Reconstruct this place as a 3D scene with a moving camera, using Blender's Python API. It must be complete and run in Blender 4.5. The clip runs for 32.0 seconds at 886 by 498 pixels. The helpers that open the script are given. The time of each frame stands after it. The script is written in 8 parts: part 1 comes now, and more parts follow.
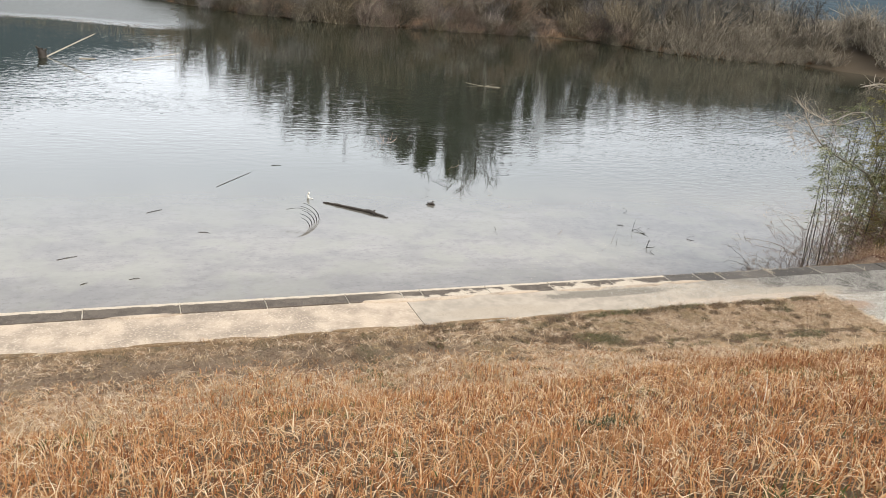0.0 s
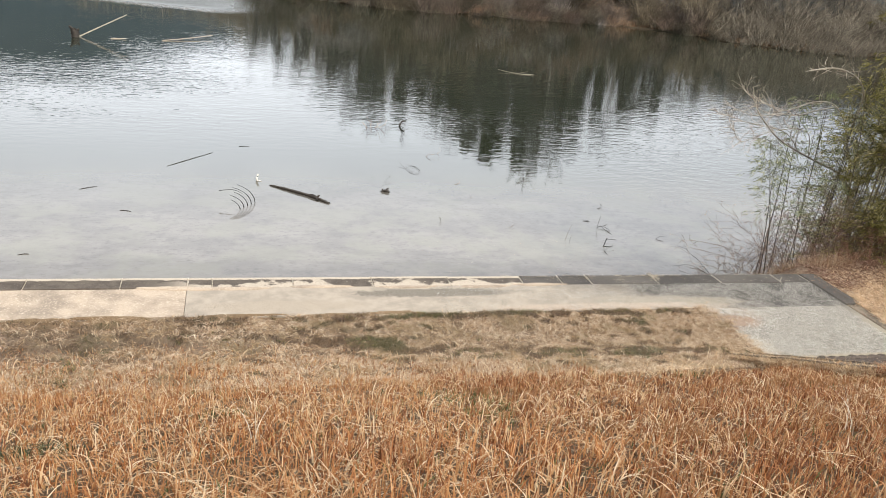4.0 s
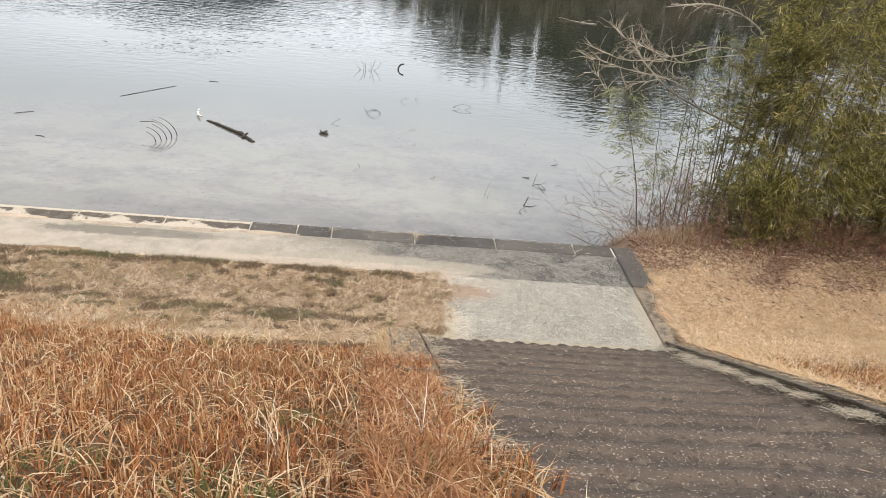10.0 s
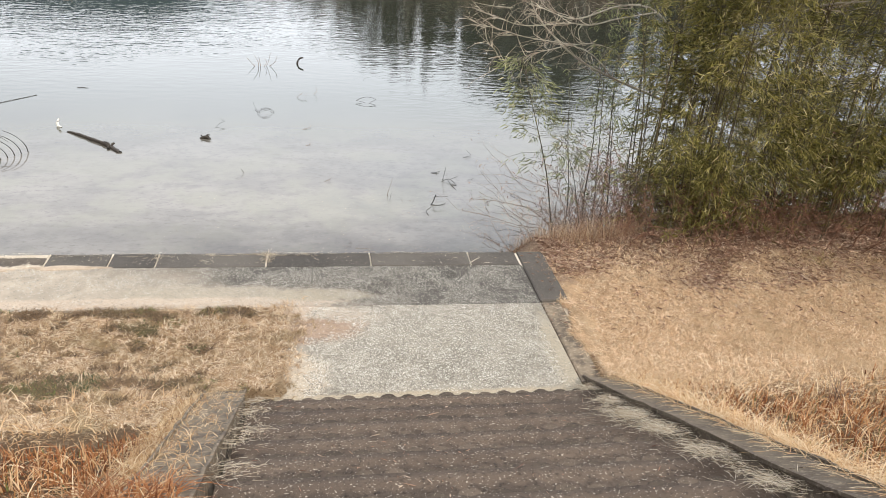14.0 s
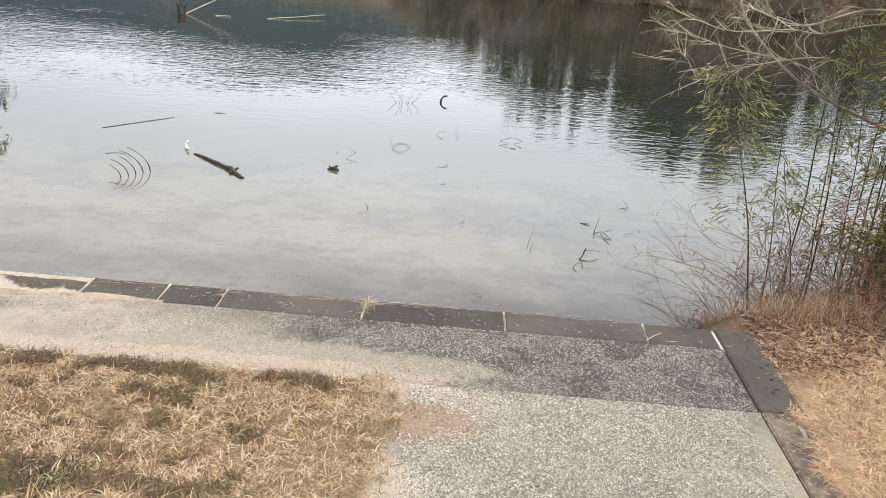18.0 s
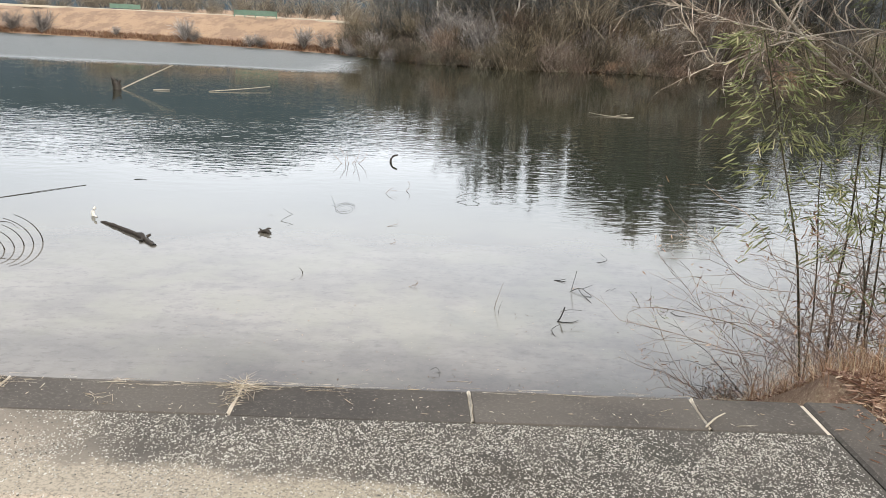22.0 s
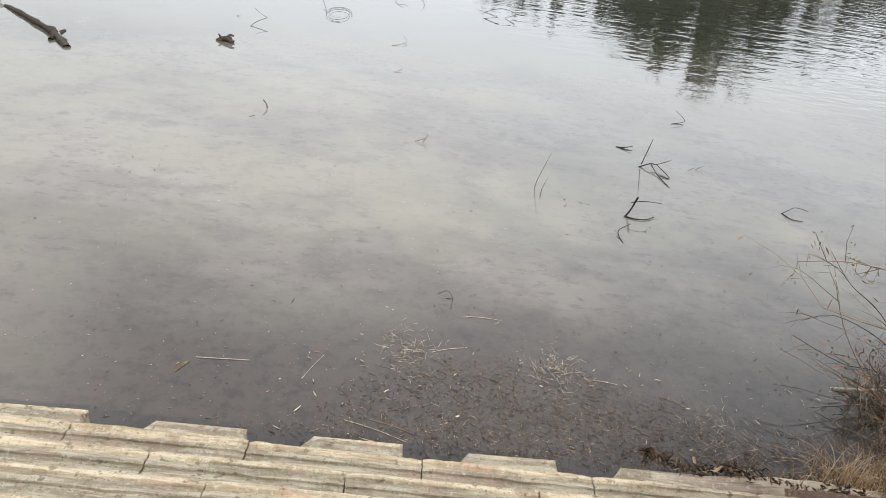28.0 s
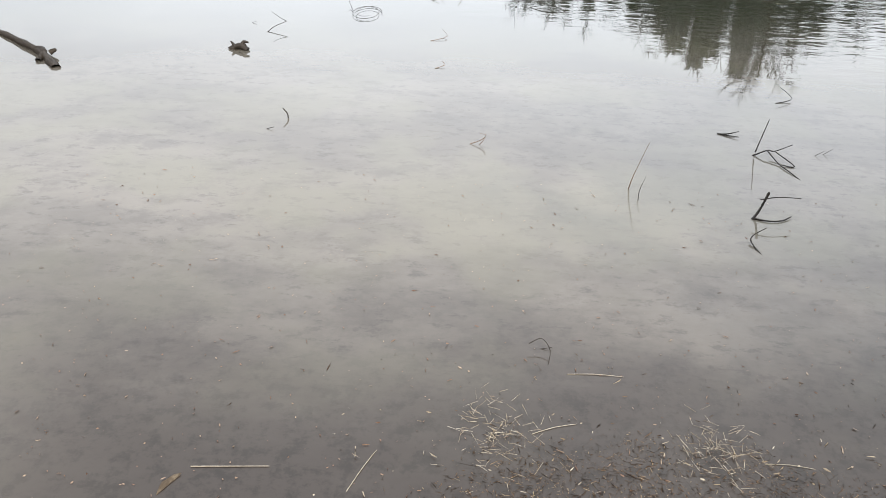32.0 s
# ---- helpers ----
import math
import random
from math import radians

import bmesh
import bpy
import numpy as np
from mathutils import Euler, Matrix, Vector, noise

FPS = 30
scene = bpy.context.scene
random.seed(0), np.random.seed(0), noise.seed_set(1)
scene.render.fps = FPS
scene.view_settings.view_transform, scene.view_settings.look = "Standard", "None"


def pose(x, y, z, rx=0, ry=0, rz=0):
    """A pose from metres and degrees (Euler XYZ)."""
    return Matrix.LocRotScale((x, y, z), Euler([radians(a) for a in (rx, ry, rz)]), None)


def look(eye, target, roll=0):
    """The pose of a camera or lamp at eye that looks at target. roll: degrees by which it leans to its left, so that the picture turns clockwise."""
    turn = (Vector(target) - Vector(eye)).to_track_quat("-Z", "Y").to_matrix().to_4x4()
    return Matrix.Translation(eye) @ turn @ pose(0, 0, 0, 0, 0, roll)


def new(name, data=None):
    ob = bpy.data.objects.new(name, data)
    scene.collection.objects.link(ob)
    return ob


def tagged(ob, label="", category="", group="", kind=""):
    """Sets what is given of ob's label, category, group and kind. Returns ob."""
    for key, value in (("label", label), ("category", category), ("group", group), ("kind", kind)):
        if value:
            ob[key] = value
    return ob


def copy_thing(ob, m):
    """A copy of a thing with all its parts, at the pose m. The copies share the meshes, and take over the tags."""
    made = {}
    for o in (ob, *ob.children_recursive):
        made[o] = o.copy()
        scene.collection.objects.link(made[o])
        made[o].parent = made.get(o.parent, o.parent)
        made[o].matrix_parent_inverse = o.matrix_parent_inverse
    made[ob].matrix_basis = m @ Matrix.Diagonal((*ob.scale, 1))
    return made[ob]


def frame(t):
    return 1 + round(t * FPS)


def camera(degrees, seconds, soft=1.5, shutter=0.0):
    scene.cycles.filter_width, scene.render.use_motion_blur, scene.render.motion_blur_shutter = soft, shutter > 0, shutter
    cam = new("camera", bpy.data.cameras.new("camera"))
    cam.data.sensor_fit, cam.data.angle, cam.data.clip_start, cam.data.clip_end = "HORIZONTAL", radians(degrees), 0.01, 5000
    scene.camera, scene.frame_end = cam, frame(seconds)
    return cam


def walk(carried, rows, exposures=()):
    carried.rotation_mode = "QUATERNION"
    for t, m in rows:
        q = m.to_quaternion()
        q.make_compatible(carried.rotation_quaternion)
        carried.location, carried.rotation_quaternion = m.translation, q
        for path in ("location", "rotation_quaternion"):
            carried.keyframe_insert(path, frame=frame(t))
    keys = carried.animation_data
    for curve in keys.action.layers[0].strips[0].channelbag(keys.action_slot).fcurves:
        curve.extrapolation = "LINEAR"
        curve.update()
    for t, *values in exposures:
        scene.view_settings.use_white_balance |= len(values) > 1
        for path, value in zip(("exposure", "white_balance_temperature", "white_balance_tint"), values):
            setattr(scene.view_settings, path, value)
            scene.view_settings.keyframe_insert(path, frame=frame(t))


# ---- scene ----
cam = camera(59.7, 32.0, soft=0.85)
METRES, EYE, TILT, LEAN, TURN = 26.4, 7.96, -20.52, -6.17, -21.4
ROWS = [
    (0.0, 0.0, 0.0, 0.0, 0.0, 0.0, -0.0),
    (0.5, 0.0213, 0.007, -0.0003, 4.13, -0.33, -0.8),
    (1.0, 0.0447, 0.0132, 0.0005, 8.23, 1.51, -1.23),
    (1.5, 0.0643, 0.0215, 0.0015, 10.3, 3.39, -2.31),
    (2.0, 0.0866, 0.0278, 0.0022, 11.61, 3.45, -3.46),
    (2.5, 0.1066, 0.0362, 0.0022, 12.11, 3.37, -4.59),
    (3.0, 0.1284, 0.0438, 0.0023, 10.57, 2.44, -3.93),
    (3.5, 0.1503, 0.0527, 0.002, 8.76, 0.59, -2.34),
    (4.0, 0.1722, 0.062, 0.0032, 6.75, -0.8, -2.45),
    (4.5, 0.1927, 0.0705, 0.0046, 6.2, -0.4, -3.59),
    (6.5, 0.28, 0.1018, 0.0068, 6.21, 0.48, -0.45),
    (7.0, 0.2991, 0.1098, 0.0089, 15.22, 0.28, -3.77),
    (7.5, 0.3171, 0.1165, 0.0098, 22.95, -1.07, -7.21),
    (8.0, 0.3347, 0.1248, 0.0085, 12.46, -4.41, -4.46),
    (8.5, 0.3564, 0.1313, 0.0088, 9.07, -2.89, -0.41),
    (9.0, 0.3736, 0.141, 0.0101, 8.99, -3.56, -1.38),
    (9.5, 0.3921, 0.1513, 0.0134, 13.2, -3.45, -4.5),
    (10.0, 0.4045, 0.1662, 0.0164, 17.32, -4.93, -6.36),
    (10.5, 0.4147, 0.1792, 0.0201, 19.73, -5.03, -9.17),
    (11.0, 0.4217, 0.1932, 0.0233, 19.93, -3.36, -11.57),
    (11.5, 0.4227, 0.206, 0.0251, 18.58, -4.55, -8.46),
    (12.0, 0.4248, 0.2202, 0.0229, 16.84, -4.82, -4.07),
    (12.5, 0.4233, 0.2334, 0.0215, 12.14, -7.75, -2.26),
    (13.0, 0.4184, 0.244, 0.0214, 11.03, -3.95, -2.23),
    (13.5, 0.4169, 0.257, 0.0192, 12.17, -3.95, -1.37),
    (14.0, 0.4146, 0.268, 0.0202, 12.85, -4.75, -2.47),
    (14.5, 0.4083, 0.2796, 0.0193, 13.97, -4.47, -3.54),
    (16.5, 0.3945, 0.3296, 0.015, 17.86, -1.36, -6.23),
    (17.0, 0.39, 0.3412, 0.0129, 19.52, -1.49, -6.53),
    (17.5, 0.3843, 0.3548, 0.0127, 21.37, -0.36, -5.85),
    (18.0, 0.3802, 0.367, 0.0114, 22.89, -1.32, -6.69),
    (18.5, 0.3729, 0.378, 0.009, 20.03, -1.64, -7.15),
    (19.0, 0.3695, 0.3903, 0.0076, 18.03, -1.32, -5.67),
    (19.5, 0.366, 0.4038, 0.0088, 17.35, -0.42, -5.67),
    (20.0, 0.3597, 0.4153, 0.0076, 15.93, 1.69, -4.68),
    (20.5, 0.3585, 0.4276, 0.0052, 16.97, 2.31, -3.13),
    (21.0, 0.3566, 0.4385, 0.0053, 16.94, 3.28, -4.09),
    (21.5, 0.3512, 0.4507, 0.0061, 17.85, 6.14, -4.7),
    (22.0, 0.3494, 0.4651, 0.002, 20.15, 4.76, -4.07),
    (22.5, 0.3473, 0.4741, 0.0018, 18.81, 3.43, -4.65),
    (23.0, 0.3424, 0.4847, 0.0008, 18.23, 3.65, -4.42),
    (23.5, 0.3408, 0.498, -0.0023, 19.76, 3.06, -4.16),
    (24.0, 0.3369, 0.5081, -0.0014, 21.01, 2.95, -5.81),
    (24.5, 0.3278, 0.5242, 0.0019, 21.69, 2.93, -5.3),
    (25.0, 0.3235, 0.5396, 0.0064, 22.92, 1.57, -5.77),
    (25.5, 0.3173, 0.5523, 0.0097, 24.29, -0.94, -8.02),
    (27.5, 0.2893, 0.5957, 0.0267, 24.8, -7.15, -11.31),
    (28.0, 0.287, 0.6047, 0.0275, 20.41, -8.97, -9.02),
    (28.5, 0.2853, 0.6163, 0.0316, 23.25, -12.8, -8.77),
    (29.0, 0.2812, 0.6225, 0.0313, 23.38, -12.69, -8.51),
    (29.5, 0.2739, 0.6295, 0.0293, 20.63, -11.04, -7.01),
    (30.0, 0.2706, 0.636, 0.0277, 20.5, -9.93, -6.45),
    (30.5, 0.2689, 0.6445, 0.0255, 20.75, -9.18, -5.09),
    (31.0, 0.2632, 0.6519, 0.0225, 20.12, -9.78, -5.76),
    (31.5, 0.2567, 0.6593, 0.0221, 20.45, -8.96, -6.01),
    (32.0, 0.2525, 0.6696, 0.0188, 22.94, -7.95, -4.83),
]
walk(cam, [(t, pose(0, 0, EYE, TILT, LEAN, TURN) @ pose(METRES * x, METRES * y, METRES * z, 90 + pitch, roll, yaw)) for t, x, y, z, yaw, pitch, roll in ROWS],
     exposures=[(0, -0.05), (4, -0.02), (7, -0.02), (8, -0.1), (9, -0.08), (12, 0.06), (14, 0.05), (18, -0.06), (23, -0.05), (25, 0.03), (28, 0.0), (29, 0.12), (30, 0.03), (32, 0.0)])

# world, sun
SUN_ELEV, SUN_AZ = 36.0, 158.0     # degrees; azimuth clockwise from +y
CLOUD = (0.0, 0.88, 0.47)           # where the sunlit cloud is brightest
world = bpy.data.worlds.new("sky")
scene.world = world
world.use_nodes = True
wn, wl = world.node_tree.nodes, world.node_tree.links
wn.clear()
w_out = wn.new("ShaderNodeOutputWorld")
w_bg = wn.new("ShaderNodeBackground")
w_sky = wn.new("ShaderNodeTexSky")
w_sky.sky_type = "NISHITA"
w_sky.sun_disc = False
w_sky.sun_elevation, w_sky.sun_rotation = radians(SUN_ELEV), radians(SUN_AZ)
w_co = wn.new("ShaderNodeTexCoord")
w_map = wn.new("ShaderNodeMapping")
w_map.inputs["Scale"].default_value = (1.0, 1.0, 2.6)
w_noise = wn.new("ShaderNodeTexNoise")
w_noise.inputs["Scale"].default_value = 1.9
w_noise.inputs["Detail"].default_value = 3.0
w_noise.inputs["Roughness"].default_value = 0.55
w_ramp = wn.new("ShaderNodeValToRGB")
w_ramp.color_ramp.elements[0].position, w_ramp.color_ramp.elements[1].position = 0.30, 0.66
w_ramp.color_ramp.elements[0].color, w_ramp.color_ramp.elements[1].color = (0.86, 0.86, 0.86, 1), (1, 1, 1, 1)
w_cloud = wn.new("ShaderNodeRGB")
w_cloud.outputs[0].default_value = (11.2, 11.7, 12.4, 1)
w_mix = wn.new("ShaderNodeMix")
w_mix.data_type = "RGBA"
wl.new(w_co.outputs["Generated"], w_map.inputs["Vector"])
wl.new(w_map.outputs["Vector"], w_noise.inputs["Vector"])
wl.new(w_noise.outputs["Fac"], w_ramp.inputs["Fac"])
wl.new(w_ramp.outputs["Color"], w_mix.inputs["Factor"])
wl.new(w_sky.outputs["Color"], w_mix.inputs["A"])
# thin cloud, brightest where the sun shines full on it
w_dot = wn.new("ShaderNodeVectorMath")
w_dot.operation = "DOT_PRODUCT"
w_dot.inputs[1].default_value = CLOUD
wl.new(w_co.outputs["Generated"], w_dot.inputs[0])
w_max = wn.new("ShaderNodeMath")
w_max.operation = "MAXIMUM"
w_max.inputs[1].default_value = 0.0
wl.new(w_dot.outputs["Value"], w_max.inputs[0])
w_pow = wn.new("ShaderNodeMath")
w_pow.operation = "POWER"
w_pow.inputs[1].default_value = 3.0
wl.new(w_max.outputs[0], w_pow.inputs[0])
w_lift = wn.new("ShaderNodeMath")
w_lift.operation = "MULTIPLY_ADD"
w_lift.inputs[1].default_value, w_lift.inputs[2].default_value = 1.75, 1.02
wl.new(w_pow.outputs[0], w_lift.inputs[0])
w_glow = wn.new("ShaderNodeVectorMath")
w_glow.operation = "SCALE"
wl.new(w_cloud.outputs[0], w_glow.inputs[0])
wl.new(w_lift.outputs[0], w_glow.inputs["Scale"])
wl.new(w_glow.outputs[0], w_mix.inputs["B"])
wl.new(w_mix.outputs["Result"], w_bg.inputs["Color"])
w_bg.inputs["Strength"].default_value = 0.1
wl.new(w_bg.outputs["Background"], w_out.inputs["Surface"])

sun = new("sun", bpy.data.lights.new("sun", "SUN"))
sun.data.energy, sun.data.angle, sun.data.color = 3.5, radians(2.0), (1.0, 0.92, 0.80)
_s = Vector((math.sin(radians(SUN_AZ)) * math.cos(radians(SUN_ELEV)), math.cos(radians(SUN_AZ)) * math.cos(radians(SUN_ELEV)), math.sin(radians(SUN_ELEV))))
sun.matrix_world = look(_s * 60, (0, 0, 0))

# ---------------------------------------------------------------- materials
def mix_rgb(nt, fac, a, b, mode="MIX"):
    n = nt.nodes.new("ShaderNodeMix")
    n.data_type, n.blend_type = "RGBA", mode
    for sock, v in (("Factor", fac), ("A", a), ("B", b)):
        if isinstance(v, bpy.types.NodeSocket):
            nt.links.new(v, n.inputs[sock])
        elif isinstance(v, tuple):
            n.inputs[sock].default_value = (*v, 1)
        else:
            n.inputs[sock].default_value = v
    return n.outputs["Result"]


def calc(nt, op, a, b=0.0):
    n = nt.nodes.new("ShaderNodeMath")
    n.operation = op
    for i, v in enumerate((a, b)):
        if isinstance(v, bpy.types.NodeSocket):
            nt.links.new(v, n.inputs[i])
        else:
            n.inputs[i].default_value = v
    return n.outputs[0]


def span(nt, v, lo, hi, a=0.0, b=1.0):
    n = nt.nodes.new("ShaderNodeMapRange")
    n.interpolation_type = "SMOOTHSTEP"
    nt.links.new(v, n.inputs["Value"])
    for k, x in (("From Min", lo), ("From Max", hi), ("To Min", a), ("To Max", b)):
        n.inputs[k].default_value = x
    return n.outputs["Result"]


def noise_of(nt, vec, scale, detail=4.0, rough=0.6, stretch=None):
    if stretch:
        m = nt.nodes.new("ShaderNodeMapping")
        m.inputs["Scale"].default_value = stretch
        nt.links.new(vec, m.inputs["Vector"])
        vec = m.outputs["Vector"]
    n = nt.nodes.new("ShaderNodeTexNoise")
    n.inputs["Scale"].default_value, n.inputs["Detail"].default_value, n.inputs["Roughness"].default_value = scale, detail, rough
    nt.links.new(vec, n.inputs["Vector"])
    return n.outputs["Fac"]


def start(name):
    m = bpy.data.materials.new(name)
    m.use_nodes = True
    nt = m.node_tree
    bsdf = nt.nodes["Principled BSDF"]
    pos = nt.nodes.new("ShaderNodeNewGeometry").outputs["Position"]
    return m, nt, bsdf, pos


def bumped(nt, bsdf, height, strength, dist):
    b = nt.nodes.new("ShaderNodeBump")
    b.inputs["Strength"].default_value, b.inputs["Distance"].default_value = strength, dist
    nt.links.new(height, b.inputs["Height"])
    nt.links.new(b.outputs["Normal"], bsdf.inputs["Normal"])


def surface(name, c1, c2, c3, coarse=1.2, fine=28.0, rough=0.85, bump=0.5, dist=0.01, vary=None, amount=0.35, spec=0.3, fleck=None, fleck_at=0.62):
    """Two colours at a coarse scale, a third in fine grains, flecks, and a lightness of its own for each object or island."""
    m, nt, bsdf, pos = start(name)
    big = noise_of(nt, pos, coarse, 5)
    small = noise_of(nt, pos, fine, 4, 0.7)
    col = mix_rgb(nt, span(nt, big, 0.36, 0.64), c1, c2)
    col = mix_rgb(nt, span(nt, small, 0.5, 0.7), col, c3)
    if fleck:
        col = mix_rgb(nt, span(nt, noise_of(nt, pos, fine * 2.3, 2, 0.5), fleck_at, fleck_at + 0.05), col, fleck)
    if vary:
        r = nt.nodes.new("ShaderNodeObjectInfo").outputs["Random"] if vary == "object" else nt.nodes.new("ShaderNodeNewGeometry").outputs["Random Per Island"]
        v = nt.nodes.new("ShaderNodeHueSaturation")
        nt.links.new(span(nt, r, 0, 1, 1 - amount, 1 + amount), v.inputs["Value"])
        nt.links.new(col, v.inputs["Color"])
        col = v.outputs["Color"]
    nt.links.new(col, bsdf.inputs["Base Color"])
    bsdf.inputs["Roughness"].default_value = rough
    bsdf.inputs["Specular IOR Level"].default_value = spec
    if bump:
        bumped(nt, bsdf, calc(nt, "ADD", small, calc(nt, "MULTIPLY", big, 2.0)), bump, dist)
    return m


def leafy(name, stops, rough=0.6, patch=None, patch_scale=0.5, translucent=0.25, per_object=0.0):
    """Blades, leaves and twigs: each island takes a colour of the ramp, shifted in patches."""
    m, nt, bsdf, pos = start(name)
    r = nt.nodes.new("ShaderNodeNewGeometry").outputs["Random Per Island"]
    ramp = nt.nodes.new("ShaderNodeValToRGB")
    el = ramp.color_ramp.elements
    while len(el) < len(stops):
        el.new(0.5)
    for e, (p, c) in zip(el, stops):
        e.position, e.color = p, (*c, 1)
    nt.links.new(r, ramp.inputs["Fac"])
    col = ramp.outputs["Color"]
    if patch:
        col = mix_rgb(nt, span(nt, noise_of(nt, pos, patch_scale, 4), 0.48, 0.68, 0.0, 0.75), col, patch)
    col = mix_rgb(nt, span(nt, noise_of(nt, pos, 9.0, 3), 0.3, 0.7, 0.0, 0.5), col, mix_rgb(nt, 1.0, col, (0.62, 0.6, 0.55), "MULTIPLY"))
    if per_object:
        v = nt.nodes.new("ShaderNodeHueSaturation")
        o = nt.nodes.new("ShaderNodeObjectInfo").outputs["Random"]
        nt.links.new(span(nt, o, 0, 1, 1 - per_object, 1 + per_object), v.inputs["Value"])
        nt.links.new(calc(nt, "ADD", 0.65, calc(nt, "MULTIPLY", calc(nt, "FRACT", calc(nt, "MULTIPLY", o, 7.31)), 0.4)), v.inputs["Saturation"])
        nt.links.new(col, v.inputs["Color"])
        col = v.outputs["Color"]
    nt.links.new(col, bsdf.inputs["Base Color"])
    bsdf.inputs["Roughness"].default_value = rough
    bsdf.inputs["Specular IOR Level"].default_value = 0.25
    if translucent:
        t = nt.nodes.new("ShaderNodeBsdfTranslucent")
        nt.links.new(col, t.inputs["Color"])
        mx = nt.nodes.new("ShaderNodeMixShader")
        mx.inputs[0].default_value = translucent
        nt.links.new(bsdf.outputs[0], mx.inputs[1])
        nt.links.new(t.outputs[0], mx.inputs[2])
        nt.links.new(mx.outputs[0], nt.nodes["Material Output"].inputs["Surface"])
    return m


# dry grass and earth
M_GRASS = leafy("dry_grass", [(0.0, (0.17, 0.066, 0.028)), (0.2, (0.34, 0.13, 0.05)), (0.5, (0.53, 0.235, 0.09)), (0.8, (0.70, 0.405, 0.188)), (1.0, (0.84, 0.65, 0.42))], patch=(0.49, 0.25, 0.11), patch_scale=0.7, translucent=0.35)
M_STUBBLE = leafy("short_dry_grass", [(0.0, (0.15, 0.085, 0.045)), (0.3, (0.42, 0.25, 0.12)), (0.65, (0.60, 0.41, 0.23)), (1.0, (0.82, 0.66, 0.45))], patch=(0.30, 0.175, 0.085), patch_scale=1.1, translucent=0.3)
M_GREEN = leafy("green_blades", [(0.0, (0.075, 0.095, 0.03)), (0.6, (0.145, 0.16, 0.05)), (1.0, (0.29, 0.265, 0.10))])
M_MIXED = leafy("half_green_grass", [(0.0, (0.16, 0.12, 0.045)), (0.4, (0.30, 0.24, 0.085)), (0.75, (0.46, 0.34, 0.15)), (1.0, (0.70, 0.55, 0.33))])
M_STRAW = leafy("pale_straw", [(0.0, (0.42, 0.325, 0.225)), (0.5, (0.70, 0.595, 0.455)), (1.0, (0.88, 0.81, 0.69))], translucent=0.15)


def make_terrace(name, dust_x0, dust_x1, dark, lean_y, blots=()):
    """Pebble concrete under dust that thins out along the terrace."""
    m, nt, bsdf, pos = start(name)
    sep = nt.nodes.new("ShaderNodeSeparateXYZ")
    nt.links.new(pos, sep.inputs[0])
    big, mid, fine = noise_of(nt, pos, 0.9, 6, 0.65), noise_of(nt, pos, 3.5, 5, 0.7), noise_of(nt, pos, 60.0, 4, 0.75)
    stone = mix_rgb(nt, span(nt, mid, 0.4, 0.62), dark, tuple(c * 1.45 for c in dark))
    stone = mix_rgb(nt, span(nt, fine, 0.52, 0.68), stone, tuple(c * 2.0 for c in dark))
    sand = mix_rgb(nt, span(nt, mid, 0.35, 0.65), (0.40, 0.338, 0.268), (0.30, 0.257, 0.206))
    sand = mix_rgb(nt, span(nt, fine, 0.55, 0.7, 0, 0.6), sand, (0.28, 0.24, 0.18))
    along = calc(nt, "ADD", sep.outputs["X"], calc(nt, "MULTIPLY", sep.outputs["Y"], lean_y))
    dust = span(nt, calc(nt, "ADD", along, calc(nt, "MULTIPLY", big, (dust_x1 - dust_x0) * 1.6)), dust_x0 + (dust_x1 - dust_x0) * 0.8, dust_x1 + (dust_x1 - dust_x0) * 0.8, 1.0, 0.0)
    col = mix_rgb(nt, dust, stone, sand)
    # washed-in earth: round stains with ragged rims
    rag = calc(nt, "ADD", calc(nt, "MULTIPLY", noise_of(nt, pos, 4.5, 6, 0.7), 1.3), calc(nt, "MULTIPLY", noise_of(nt, pos, 26.0, 4, 0.7), 0.5))
    for bx, by, rx, ry, tint in blots:
        ex = calc(nt, "DIVIDE", calc(nt, "SUBTRACT", sep.outputs["X"], bx), rx)
        ey = calc(nt, "DIVIDE", calc(nt, "SUBTRACT", sep.outputs["Y"], by), ry)
        d = calc(nt, "SQRT", calc(nt, "ADD", calc(nt, "MULTIPLY", ex, ex), calc(nt, "MULTIPLY", ey, ey)))
        col = mix_rgb(nt, span(nt, calc(nt, "ADD", d, rag), 1.6, 2.05, 0.92, 0.0), col, mix_rgb(nt, span(nt, fine, 0.45, 0.62), tint, tuple(c * 0.6 for c in tint)))
    nt.links.new(col, bsdf.inputs["Base Color"])
    bsdf.inputs["Roughness"].default_value = 0.9
    bsdf.inputs["Specular IOR Level"].default_value = 0.25
    bumped(nt, bsdf, fine, 0.5, 0.006)
    return m


EARTH, PINK = (0.33, 0.235, 0.17), (0.47, 0.375, 0.29)
M_TERRACE = make_terrace("dusty_pebble_screed", 31.0, 34.0, (0.060, 0.054, 0.047), 2.0, [(11.6, 10.2, 1.1, 0.2, (0.36, 0.312, 0.245)), (14.3, 10.6, 0.3, 0.16, (0.07, 0.065, 0.055)), (10.4, 10.02, 1.6, 0.12, PINK), (12.3, 9.98, 0.9, 0.16, PINK), (12.9, 10.15, 0.7, 0.14, (0.34, 0.295, 0.225)), (13.6, 10.3, 0.35, 0.2, (0.075, 0.066, 0.055)), (8.0, 10.6, 1.4, 0.16, (0.20, 0.175, 0.14)), (5.6, 10.2, 1.2, 0.2, (0.40, 0.335, 0.26))])
